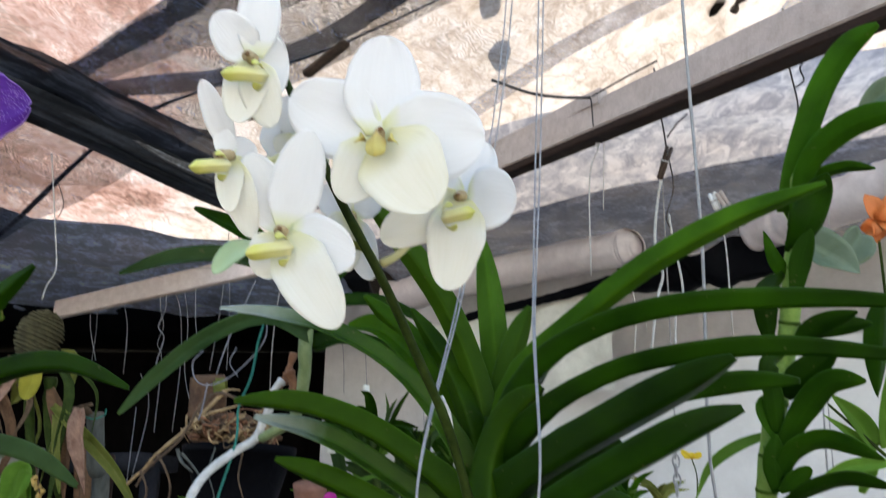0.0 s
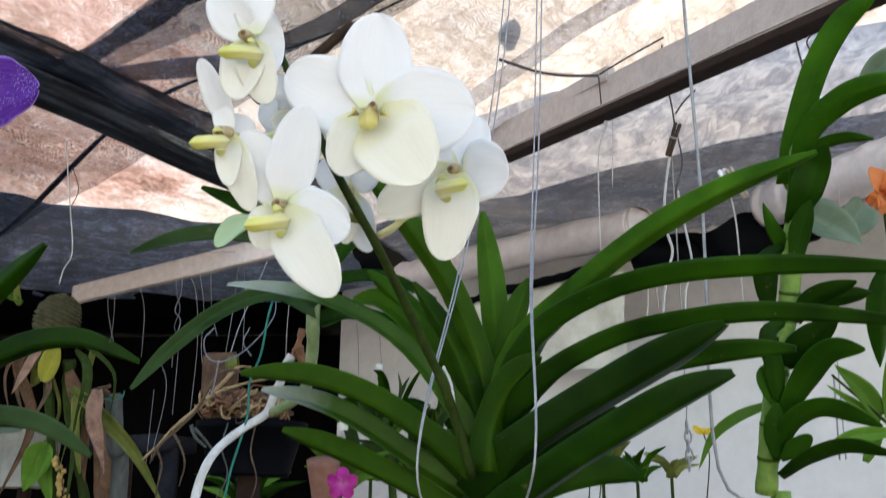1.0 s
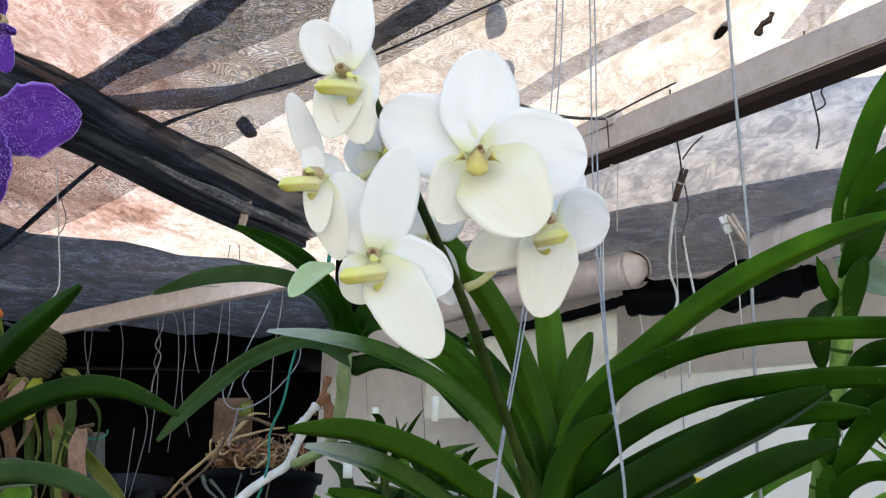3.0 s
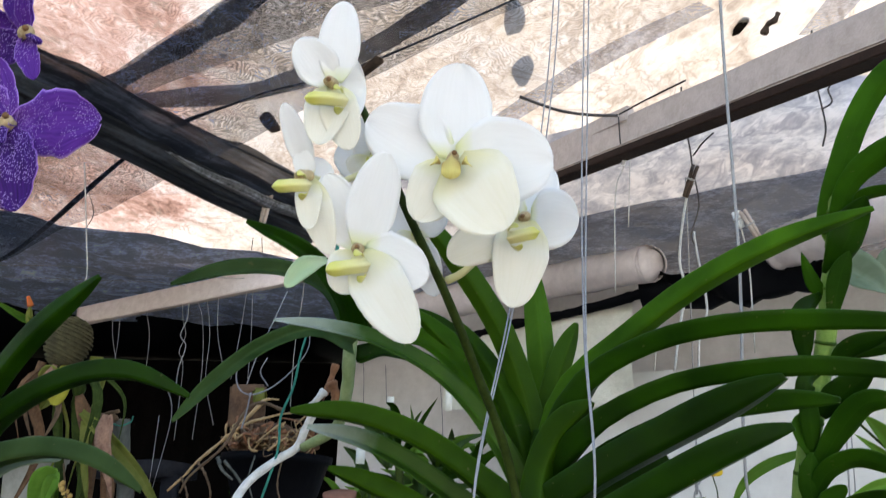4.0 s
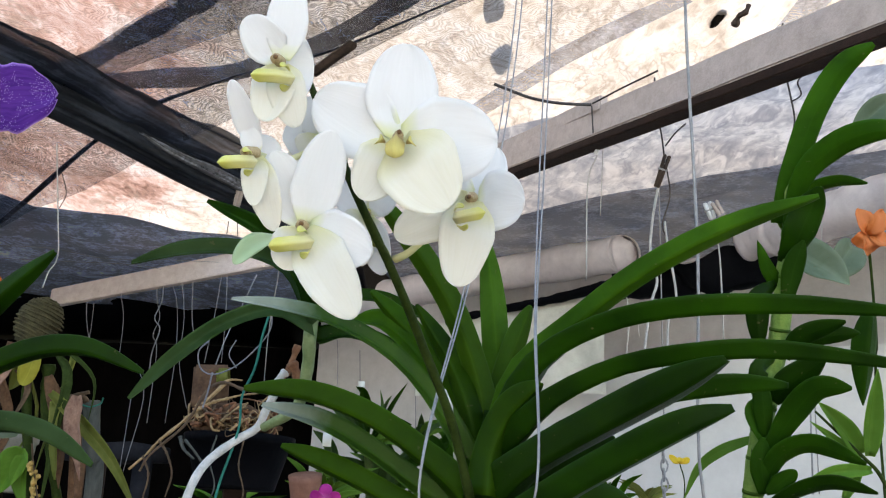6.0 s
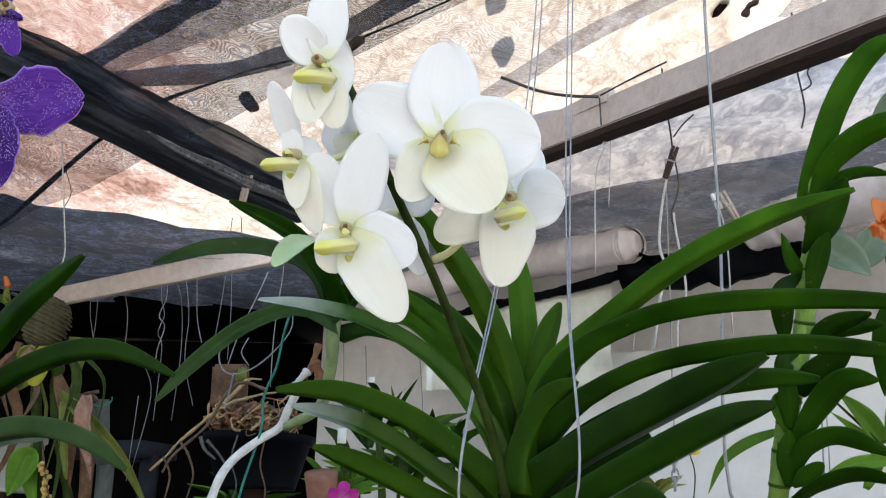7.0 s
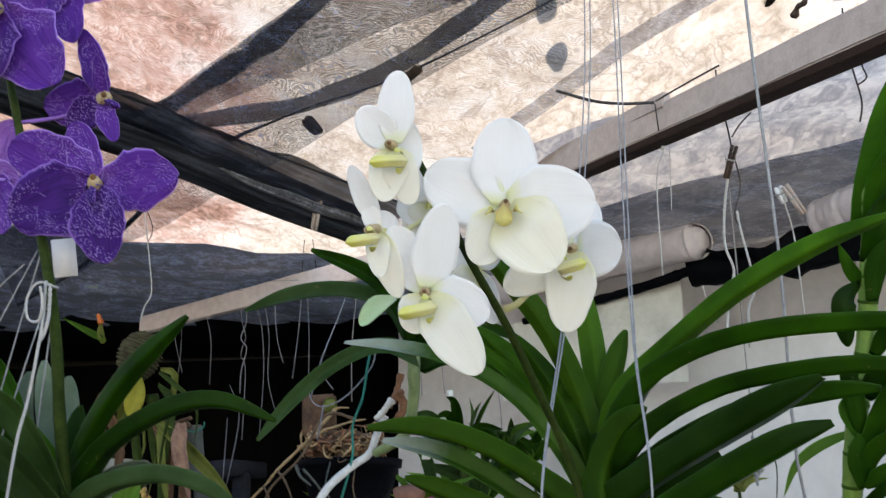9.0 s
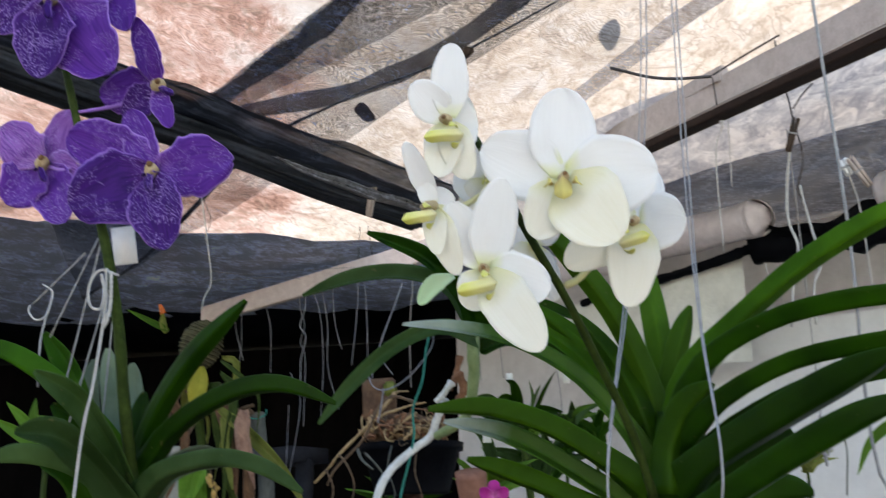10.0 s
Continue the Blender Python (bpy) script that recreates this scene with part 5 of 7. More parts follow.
# long forked roots trailing out of the pot
for pts, r, mat in [
    ([(-0.2473, 1.082, 1.6561), (-0.2590, 1.078, 1.6400), (-0.2693, 1.076, 1.6275), (-0.2898, 1.074, 1.6074), (-0.3102, 1.072, 1.5861), (-0.3270, 1.074, 1.5689), (-0.3424, 1.078, 1.5532)], 0.0026, TANROOT),
    ([(-0.2473, 1.082, 1.6561), (-0.2380, 1.080, 1.6600), (-0.2310, 1.082, 1.6570)], 0.0018, TANROOT),
    ([(-0.2740, 1.074, 1.6220), (-0.2580, 1.070, 1.6290), (-0.2413, 1.070, 1.6359), (-0.2250, 1.072, 1.6400), (-0.2077, 1.078, 1.6435)], 0.0021, TANROOT),
    ([(-0.2693, 1.076, 1.6275), (-0.2560, 1.066, 1.6180), (-0.2400, 1.064, 1.6160)], 0.0017, BROWNROOT),
    ([(-0.3102, 1.072, 1.5861), (-0.3020, 1.068, 1.5700), (-0.2940, 1.070, 1.5480), (-0.2960, 1.072, 1.5250)], 0.0017, BROWNROOT),
    ([(-0.2900, 1.070, 1.5900), (-0.2810, 1.068, 1.5780), (-0.2730, 1.068, 1.5640)], 0.0024, GREYBAMBOO),
    ([(-0.3270, 1.074, 1.5689), (-0.3200, 1.070, 1.5450), (-0.3230, 1.070, 1.5150), (-0.3150, 1.072, 1.4900)], 0.0014, BROWNROOT),
    ([(-0.2150, 1.070, 1.5900), (-0.2200, 1.066, 1.5600), (-0.2120, 1.068, 1.5300), (-0.2180, 1.068, 1.5000)], 0.0011, BROWNROOT),
    ([(-0.2450, 1.068, 1.5950), (-0.2520, 1.062, 1.5650), (-0.2440, 1.064, 1.5350), (-0.2550, 1.064, 1.5050)], 0.0012, GREYBAMBOO),
]:
    part("long_root", tube([Vector(p) + Vector((0.003, 0, 0.002)) * math.sin(2.6 * n + len(pts)) for n, p in enumerate(pts)], r, 7, 40, 0.5, 0.7, len(pts)), mat, blackpot, "long forked brown root")

# ---- violet orchid ----
violet = thing("violet_orchid", (-0.4031, 0.7266, 1.5171), "hanging orchid with speckled deep violet flowers", "orchid")
part("flower_stalk", tube([(-0.4053, 0.7251, 1.5217), (-0.4033, 0.6869, 1.5977), (-0.3999, 0.6560, 1.6674), (-0.4038, 0.6325, 1.7279), (-0.4196, 0.6239, 1.7887), (-0.4317, 0.6106, 1.8489), (-0.4439, 0.5956, 1.9142), (-0.4468, 0.5793, 1.9683)], 0.0056, 9, 50, 0.45, 0.12), STALK, violet)
V = (VIOLET, DUSK, DUSK, OCHRE)
flower(violet, (-0.3583, 0.6111, 1.7816), [
    ((-0.4281, 0.6024, 1.8171), 0.0524, 0, 0.0), ((-0.2875, 0.6022, 1.7842), 0.0491, 0, 0.03), ((-0.3787, 0.6075, 1.8351), 0.0293, 0, 0.0),
    ((-0.4233, 0.6076, 1.7551), 0.0597, 1, -0.02), ((-0.3428, 0.6167, 1.7168), 0.0446, 1, -0.02)], ((-0.3551, 0.5993, 1.7621), 0.0109), (-0.3549, 0.6013, 1.7803), (-0.4173, 0.6241, 1.7887), 11, V, 0.11, 0.2, 0.0058)
flower(violet, (-0.3580, 0.6098, 1.8564), [
    ((-0.4107, 0.6152, 1.8552), 0.0371, 0, 0.0), ((-0.3737, 0.5951, 1.9130), 0.0223, 0, 0.0), ((-0.3585, 0.5931, 1.8878), 0.0121, 0, 0.0),
    ((-0.3880, 0.6181, 1.8326), 0.0278, 1, 0.0), ((-0.3414, 0.6100, 1.8171), 0.0195, 0, 0.0)], ((-0.3397, 0.6000, 1.8439), 0.0093), (-0.3515, 0.6008, 1.8528), (-0.4306, 0.6133, 1.8399), 12, V, 0.11, 0.2, 0.0058)
flower(violet, (-0.4297, 0.5598, 1.9146), [
    ((-0.3786, 0.5710, 1.8525), 0.0607, 0, 0.0), ((-0.3939, 0.5700, 1.9228), 0.0362, 0, 0.0), ((-0.4626, 0.5507, 1.9558), 0.0497, 0, 0.0),
    ((-0.4882, 0.5587, 1.9059), 0.0497, 1, 0.0), ((-0.4380, 0.5729, 1.8513), 0.0491, 1, 0.0)], ((-0.4256, 0.5526, 1.8941), 0.0109), (-0.4269, 0.5533, 1.9125), (-0.4418, 0.5984, 1.9052), 13, V, 0.11, 0.2, 0.0058)
flower(violet, (-0.3956, 0.5868, 1.9541), [
    ((-0.3541, 0.5878, 1.9418), 0.0278, 0, 0.0), ((-0.3788, 0.5934, 1.9003), 0.0325, 1, 0.0), ((-0.4224, 0.5899, 1.9204), 0.0371, 1, 0.0),
    ((-0.3941, 0.5735, 1.9992), 0.0418, 0, 0.0)], ((-0.3883, 0.5806, 1.9341), 0.0093), (-0.3920, 0.5800, 1.9496), (-0.4450, 0.5848, 1.9503), 14, (LILAC, VIOLET, DUSK, OCHRE), 0.11, 0.2, 0.0058)
flower(violet, (-0.4640, 0.6277, 1.8018), [
    ((-0.4343, 0.6124, 1.8422), 0.0278, 0, 0.0), ((-0.4265, 0.6235, 1.7888), 0.0325, 0, 0.0), ((-0.4368, 0.6293, 1.7497), 0.0418, 1, 0.0),
    ((-0.4926, 0.6304, 1.7691), 0.0418, 1, 0.0), ((-0.4935, 0.6164, 1.8338), 0.0418, 0, 0.0)], ((-0.4540, 0.6183, 1.7830), 0.0093), (-0.4572, 0.6183, 1.7999), (-0.4202, 0.6213, 1.7976), 15, (LILAC, VIOLET, DUSK, OCHRE), 0.11, 0.2, 0.0058)
for i, (pts, w, a, mat) in enumerate([
    ([(-0.4094, 0.7311, 1.5357), (-0.3913, 0.7070, 1.5854), (-0.3459, 0.6738, 1.6365), (-0.2877, 0.6438, 1.6794)], 0.0185, -15, GREEN),
    ([(-0.4047, 0.7197, 1.5399), (-0.3706, 0.6996, 1.5797), (-0.3155, 0.6743, 1.6059), (-0.2665, 0.6650, 1.6123), (-0.2172, 0.6623, 1.5967)], 0.0165, -30, GREEN),
    ([(-0.4005, 0.7136, 1.5261), (-0.3677, 0.6885, 1.5474), (-0.3187, 0.6683, 1.5553), (-0.2767, 0.6522, 1.5479), (-0.2399, 0.6496, 1.5292)], 0.0175, -25, GREYEDGREEN),
    ([(-0.4119, 0.7206, 1.5355), (-0.4153, 0.6890, 1.5707), (-0.4291, 0.6566, 1.6063), (-0.4531, 0.6279, 1.6275)], 0.0205, 20, GREYEDGREEN),
    ([(-0.4100, 0.7143, 1.5217), (-0.4224, 0.6835, 1.5525), (-0.4373, 0.6440, 1.5767), (-0.4605, 0.6209, 1.5795)], 0.0226, 30, GREYEDGREEN),
    ([(-0.4260, 0.7508, 1.5363), (-0.4451, 0.7661, 1.5863), (-0.4570, 0.7738, 1.6283), (-0.4700, 0.7809, 1.6720)], 0.0215, 15, GREYLEAF),
    ([(-0.4137, 0.7516, 1.5362), (-0.4187, 0.7576, 1.5852), (-0.4331, 0.7653, 1.6267), (-0.4378, 0.7673, 1.6541)], 0.0205, 15, GREYLEAF),
    ([(-0.4687, 0.7835, 1.5229), (-0.4818, 0.7841, 1.5884), (-0.5061, 0.7861, 1.6468), (-0.5424, 0.7913, 1.6922)], 0.0230, 15, MIDGREEN),
    ([(-0.4634, 0.7942, 1.5229), (-0.4869, 0.8072, 1.5798), (-0.4996, 0.8113, 1.6339), (-0.5041, 0.8216, 1.6686)], 0.0214, 10, GREYLEAF),
    ([(-0.4636, 0.7629, 1.5227), (-0.4824, 0.7517, 1.5565), (-0.5119, 0.7455, 1.5713)], 0.0220, 25, GREEN),
    ([(-0.4370, 0.8064, 1.5226), (-0.4098, 0.7986, 1.5548), (-0.3769, 0.7967, 1.5679), (-0.3573, 0.7998, 1.5616)], 0.0230, 10, GREYLEAF),
    ([(-0.4437, 0.7643, 1.5224), (-0.4664, 0.7428, 1.5898), (-0.4955, 0.7338, 1.6142)], 0.0200, 20, GREEN),
    ([(-0.3952, 0.7203, 1.5398), (-0.4076, 0.7277, 1.5826), (-0.4104, 0.7366, 1.6226)], 0.0166, 20, GREEN),
    ([(-0.4316, 0.7350, 1.5560), (-0.4451, 0.7150, 1.5889), (-0.4737, 0.7000, 1.6223), (-0.5068, 0.6900, 1.6466), (-0.5567, 0.6900, 1.6686)], 0.0230, -25, MIDGREEN),
    ([(-0.4328, 0.7250, 1.5343), (-0.4518, 0.6900, 1.5546), (-0.4761, 0.6700, 1.5624), (-0.5042, 0.6600, 1.5614)], 0.0200, -35, GREYEDGREEN),
]):
    leaf(violet, pts, w, a, mat, seed=60 + i)
sprout = thing("leafy_sprout", (-0.5761, 0.8600, 1.5824), "small light green leafy sprout behind the violet orchid", "plant")
for i, (pts, w) in enumerate([
    ([(-0.5730, 0.8600, 1.5823), (-0.5784, 0.8500, 1.6131), (-0.5795, 0.8500, 1.6362)], 0.011),
    ([(-0.5754, 0.8600, 1.5881), (-0.5889, 0.8500, 1.6135), (-0.6053, 0.8400, 1.6319)], 0.012),
    ([(-0.5764, 0.8600, 1.5853), (-0.5970, 0.8500, 1.6023), (-0.6202, 0.8400, 1.6164)], 0.012),
    ([(-0.5729, 0.8600, 1.5880), (-0.5570, 0.8500, 1.6010), (-0.5389, 0.8500, 1.6033)], 0.010),
]):
    leaf(sprout, pts, w, 15, BRIGHT, profile=lance, seed=90 + i)
part("stem", tube([(-0.5745, 0.8600, 1.5909), (-0.5689, 0.8620, 1.5485), (-0.5689, 0.862, 0.8), (-0.5689, 0.862, 0.0)], 0.0028, 7, 14), STALK, sprout)
tag = thing("plant_label", (-0.4066, 0.6716, 1.7366), "blank white plastic plant label behind violet flowers", "plant label")
part("label", bar((-0.4079, 0.6660, 1.7551), (-0.4060, 0.6753, 1.7241), 0.021, 0.0012, up=TOWARD, bevel=0.0003), PLASTIC, tag)
def cord(points, radius, turns):
    """A two-ply cord: a pair of strands laid round one another."""
    n = turns * 8
    line, ways = spline(points, n)
    plies = []
    for k in (0, 1):
        pts = []
        for i in range(n + 1):
            a = ways[i].orthogonal().normalized()
            b = ways[i].cross(a)
            t = math.pi * k + i / n * turns * 2 * math.pi
            pts.append(line[i] + (a * math.cos(t) + b * math.sin(t)) * radius * 0.5)
        plies.append(tube(pts, radius * 0.6, 5, n))
    return join(*plies)


rope = thing("white_rope", (-0.4067, 0.6358, 1.6636), "knotted white cord tied round the flower stalk", "rope")
part("cord", cord([(-0.3921, 0.6352, 1.7037), (-0.4030, 0.6236, 1.7053), (-0.4109, 0.6236, 1.6931), (-0.4100, 0.6262, 1.6776), (-0.4020, 0.6274, 1.6754), (-0.3980, 0.6238, 1.6882), (-0.4003, 0.6218, 1.7015)], 0.0012, 20), STRING, rope)
part("cord", cord([(-0.3981, 0.6255, 1.7070), (-0.3989, 0.6293, 1.6803), (-0.4017, 0.6325, 1.6583), (-0.4095, 0.6396, 1.6149), (-0.4174, 0.6441, 1.5806), (-0.4252, 0.6534, 1.5300)], 0.0013, 44), STRING, rope)
part("cord", cord([(-0.3941, 0.6255, 1.7046), (-0.3948, 0.6295, 1.6802), (-0.3970, 0.6303, 1.6668), (-0.4007, 0.6319, 1.6604)], 0.0015, 10), STRING, rope)
wire([(-0.4206, 0.6576, 1.7455), (-0.4665, 0.6952, 1.6092)], 0.0007, n=4)
wire([(-0.4245, 0.6580, 1.7433), (-0.4718, 0.6786, 1.6641)], 0.0007, n=4)
wire([(-0.4161, 0.6688, 1.7089), (-0.4729, 0.7097, 1.5591)], 0.0007, n=4)
wire([(-0.4139, 0.6743, 1.6907), (-0.4315, 0.7030, 1.5905)], 0.0007, n=4)
wire([(-0.4363, 0.6607, 1.7320), (-0.4851, 0.6696, 1.6916)], 0.0007, n=4)

wire([(-0.5838, 0.8500, 1.7568), (-0.5727, 0.8500, 1.7489), (-0.5737, 0.8500, 1.7347), (-0.5774, 0.8500, 1.7220), (-0.5884, 0.8500, 1.7187), (-0.5970, 0.8500, 1.7277), (-0.5966, 0.8500, 1.7351)], 0.0011, STRING, "short white hook of coated wire", "wire_hook", 30)
wire([(-0.5747, 0.8500, 1.7317), (-0.5808, 0.8500, 1.6954), (-0.5792, 0.8500, 1.6477)], 0.0011, n=6)

# ---- tall leafy orchid beside ----
tall = thing("tall_orchid", (0.3245, 0.9311, 1.5171), "tall leafy orchid cane with short arching green leaves", "orchid")
CANELINE = [(0.3075, 0.9312, 1.5170), (0.3120, 0.9086, 1.5900), (0.3200, 0.8924, 1.6430), (0.3275, 0.8746, 1.7009), (0.3290, 0.8521, 1.7571), (0.3307, 0.8346, 1.7972), (0.3242, 0.8235, 1.8331)]
part("stem", tube(CANELINE, 0.0102, 12, 60, 0.85, 0.12), CANE, tall)
line, ways = spline(CANELINE, 14)
for k in range(1, 14):
    part("node", tube([line[k] - ways[k] * 0.0016, line[k] + ways[k] * 0.0016], 0.0108 - 0.0001 * k, 12, 2), CANELEAF, tall, "dark ring where a leaf was seated" if k == 1 else "")
part("cane", tube([(0.3211, 0.9304, 1.5196), ((0.3211, 0.9304, 1.5196)[0], (0.3211, 0.9304, 1.5196)[1], 0.7), ((0.3211, 0.9304, 1.5196)[0], (0.3211, 0.9304, 1.5196)[1], 0.0)], 0.010, 8, 10), CANE, tall)
for i, (pts, w, a, mat, shape) in enumerate([
    ([(0.3280, 0.8346, 1.7970), (0.3270, 0.8110, 1.8399), (0.3387, 0.7851, 1.8901), (0.3586, 0.7633, 1.9269), (0.3832, 0.7473, 1.9448)], 0.0244, -15, MIDGREEN, strap),
    ([(0.3286, 0.8378, 1.7867), (0.3315, 0.8031, 1.8314), (0.3532, 0.7752, 1.8540), (0.3796, 0.7525, 1.8601), (0.4051, 0.7434, 1.8554)], 0.0251, -15, MIDGREEN, slim),
    ([(0.3280, 0.8346, 1.7970), (0.3414, 0.8163, 1.8227), (0.3634, 0.8035, 1.8300), (0.3881, 0.7944, 1.8258)], 0.0116, -40, MIDGREEN, slim),
    ([(0.3273, 0.8458, 1.7607), (0.3312, 0.8243, 1.7797), (0.3394, 0.8116, 1.8039), (0.3448, 0.7959, 1.8210)], 0.0321, -10, GREEN, slim),
    ([(0.3295, 0.8473, 1.7898), (0.3198, 0.8394, 1.8155), (0.3223, 0.8297, 1.8470)], 0.0088, -10, BRIGHT, lance),
    ([(0.3251, 0.8578, 1.7385), (0.3093, 0.8477, 1.7546), (0.2964, 0.8351, 1.7783)], 0.0142, -10, MIDGREEN, lance),
    ([(0.3183, 0.8534, 1.7426), (0.2990, 0.8477, 1.7206), (0.3031, 0.8651, 1.6807)], 0.0246, -10, GREEN, ovate),
    ([(0.3213, 0.8749, 1.6727), (0.3026, 0.8665, 1.6593), (0.3062, 0.8817, 1.6268)], 0.0193, -10, GREEN, ovate),
    ([(0.3221, 0.8877, 1.6312), (0.3001, 0.8834, 1.6213), (0.3139, 0.8938, 1.5875)], 0.0161, 25, MIDGREEN, lance),
    ([(0.3297, 0.8728, 1.6728), (0.3436, 0.8564, 1.6922), (0.3764, 0.8372, 1.7035)], 0.0214, -15, GREEN, slim),
    ([(0.3390, 0.8876, 1.6927), (0.3773, 0.8854, 1.7001), (0.4103, 0.8842, 1.7039)], 0.0188, -15, GREEN, slim),
    ([(0.3196, 0.8849, 1.6334), (0.3353, 0.8691, 1.6507), (0.3609, 0.8525, 1.6708)], 0.0311, -10, GREEN, slim),
    ([(0.3168, 0.8950, 1.5836), (0.3326, 0.8744, 1.6167), (0.3500, 0.8513, 1.6409), (0.3785, 0.8406, 1.6414)], 0.0275, -18, MIDGREEN, slim),
    ([(0.3136, 0.9033, 1.5566), (0.3245, 0.8850, 1.5821), (0.3498, 0.8664, 1.5917), (0.3907, 0.8509, 1.5739)], 0.0222, -28, MIDGREEN, slim),
    ([(0.3145, 0.9010, 1.5471), (0.3254, 0.8928, 1.5567), (0.3388, 0.8840, 1.5683)], 0.0193, 5, MIDGREEN, ovate),
    ([(0.3143, 0.9057, 1.5318), (0.3373, 0.8900, 1.5489), (0.3695, 0.8767, 1.5582), (0.4072, 0.8688, 1.5498)], 0.0180, -30, GREEN, slim),
    ([(0.3241, 0.9460, 1.6050), (0.2926, 0.9604, 1.5921), (0.2717, 0.9766, 1.5735), (0.2583, 0.9862, 1.5421)], 0.0104, 25, BRIGHT, lance),
    ([(0.3276, 0.8521, 1.7233), (0.3304, 0.8377, 1.7530), (0.3366, 0.8250, 1.7774)], 0.0214, -5, MIDGREEN, slim),
    ([(0.3133, 0.8903, 1.5988), (0.3077, 0.8767, 1.6262), (0.3040, 0.8681, 1.6542)], 0.0193, -5, MIDGREEN, slim),
    ([(0.3148, 0.9051, 1.5473), (0.3087, 0.8932, 1.5725), (0.3094, 0.8853, 1.5981)], 0.0214, -5, MIDGREEN, slim),
    ([(0.3117, 0.9066, 1.5630), (0.3056, 0.9027, 1.5756), (0.3021, 0.8988, 1.5884)], 0.0048, 5, GREEN, lance),
]):
    leaf(tall, pts, w, a, mat, 0.25 if i < 4 else 0.15, shape, 0.0014, seed=80 + i)

# pale leaves and a second cane further right
side = thing("broadleaf_plant", (0.5433, 1.1077, 1.5555), "light green broad-leaved plant beside the white wall", "plant")
for i, (pts, w, a, mat) in enumerate([
    ([(0.3805, 0.9725, 1.8251), (0.3995, 0.9681, 1.8053), (0.4208, 0.9623, 1.7902), (0.4369, 0.9568, 1.7738)], 0.0408, 10, GREYLEAF),
    ([(0.4525, 0.9728, 1.8241), (0.4368, 0.9689, 1.8026), (0.4224, 0.9746, 1.7840)], 0.0371, 10, GREYLEAF),
    ([(0.4636, 0.8793, 1.9580), (0.4409, 0.8853, 1.9386), (0.4211, 0.8905, 1.9216)], 0.0262, 20, GREYLEAF),
    ([(0.4753, 0.9945, 1.7536), (0.4719, 1.0092, 1.7056), (0.4717, 1.0248, 1.6547)], 0.0287, -10, GREEN),
    ([(0.4943, 1.0915, 1.6081), (0.4730, 1.0828, 1.6364), (0.4419, 1.0743, 1.6642)], 0.0236, 15, BRIGHT),
    ([(0.5043, 1.0919, 1.6067), (0.5061, 1.0774, 1.6538), (0.5097, 1.0620, 1.7041)], 0.0222, 15, BRIGHT),
    ([(0.4946, 1.0930, 1.6031), (0.4674, 1.0877, 1.6204), (0.4334, 1.0809, 1.6424)], 0.0105, 20, BRIGHT),
    ([(0.5084, 1.0967, 1.5913), (0.4629, 1.0984, 1.5857), (0.4246, 1.1038, 1.5680)], 0.0157, 20, BRIGHT),
    ([(0.4864, 1.1273, 1.5596), (0.4978, 1.1174, 1.5920), (0.4831, 1.1098, 1.6168)], 0.0144, 20, BRIGHT),
]):
    leaf(side, pts, w, a, mat, profile=lance, seed=110 + i)
part("stem", tube([(0.5440, 1.1115, 1.5431), (0.5186, 1.0984, 1.5856), (0.4943, 1.0915, 1.6081), (0.4393, 1.0776, 1.6534)], 0.003, 7, 20, 0.5), STALK, side)
dry = thing("orange_flower", (0.5825, 1.2050, 1.9194), "wilted orange flower on a thin stalk", "flower")
for k, line in enumerate([
    [(0.5802, 1.2051, 1.9193), (0.5714, 1.1913, 1.9301), (0.5667, 1.1950, 1.9519)],
    [(0.5802, 1.2051, 1.9193), (0.5887, 1.1916, 1.9292), (0.6016, 1.1956, 1.9501)],
    [(0.5800, 1.2039, 1.9230), (0.5707, 1.1981, 1.9080), (0.5656, 1.2098, 1.9037)],
    [(0.5825, 1.2050, 1.9194), (0.5929, 1.1971, 1.9110), (0.6076, 1.2069, 1.9134)],
    [(0.5802, 1.2051, 1.9193), (0.5807, 1.2002, 1.9012), (0.5855, 1.2129, 1.8937)],
]):
    part("petal", blade(line, 0.0263, facing(15), ovate, 0.2, 8, 6, 0.001, 0.2, 0.25, 0.0, k), ORANGE, dry)
part("stalk", tube([(0.5819, 1.2062, 1.9157), (0.6088, 1.2652, 1.7917), (0.6481, 1.3650, 1.5692), ((0.6481, 1.3650, 1.5692)[0], (0.6481, 1.3650, 1.5692)[1], 0.0)], 0.002, 6, 20), STALK, dry)

# ---- husk-mounted plant with dead canes ----
husk = thing("mounted_orchid", (-0.8753, 2.0173, 1.8634), "leafy orchid mounted on a bound coconut husk ball", "orchid")
bm = bmesh.new()
bmesh.ops.create_icosphere(bm, subdivisions=4, radius=0.047)
for v in bm.verts:
    v.co.z *= 1.2
    v.co *= 1 + 0.05 * math.sin(v.co.z * 420 + 6 * noise.noise(v.co * 40)) + 0.1 * noise.noise(v.co * 30)
bmesh.ops.rotate(bm, verts=bm.verts, cent=(0, 0, 0), matrix=Matrix.Rotation(0.35, 3, "Y"))
bmesh.ops.translate(bm, verts=bm.verts, vec=Vector((-0.868, 2.0211, 1.905)))
part("husk_ball", bm, HUSK, husk, "brown coconut husk ball bound with fibre")
hc, hr = Vector((-0.868, 2.0211, 1.905)), Matrix.Rotation(0.35, 3, "Y")
turns = []
for k in range(261):
    s = k / 260
    a, h = s * 17 * 2 * math.pi, math.cos(math.pi * (0.06 + 0.88 * s))
    ring = math.sqrt(1 - h * h) * (0.0482 + 0.0024 * noise.noise((s * 40, 1, 2)))
    turns.append(hc + hr @ Vector((ring * math.cos(a), ring * math.sin(a), 0.058 * h + 0.0032 * noise.noise((s * 60, 5, 2)))))
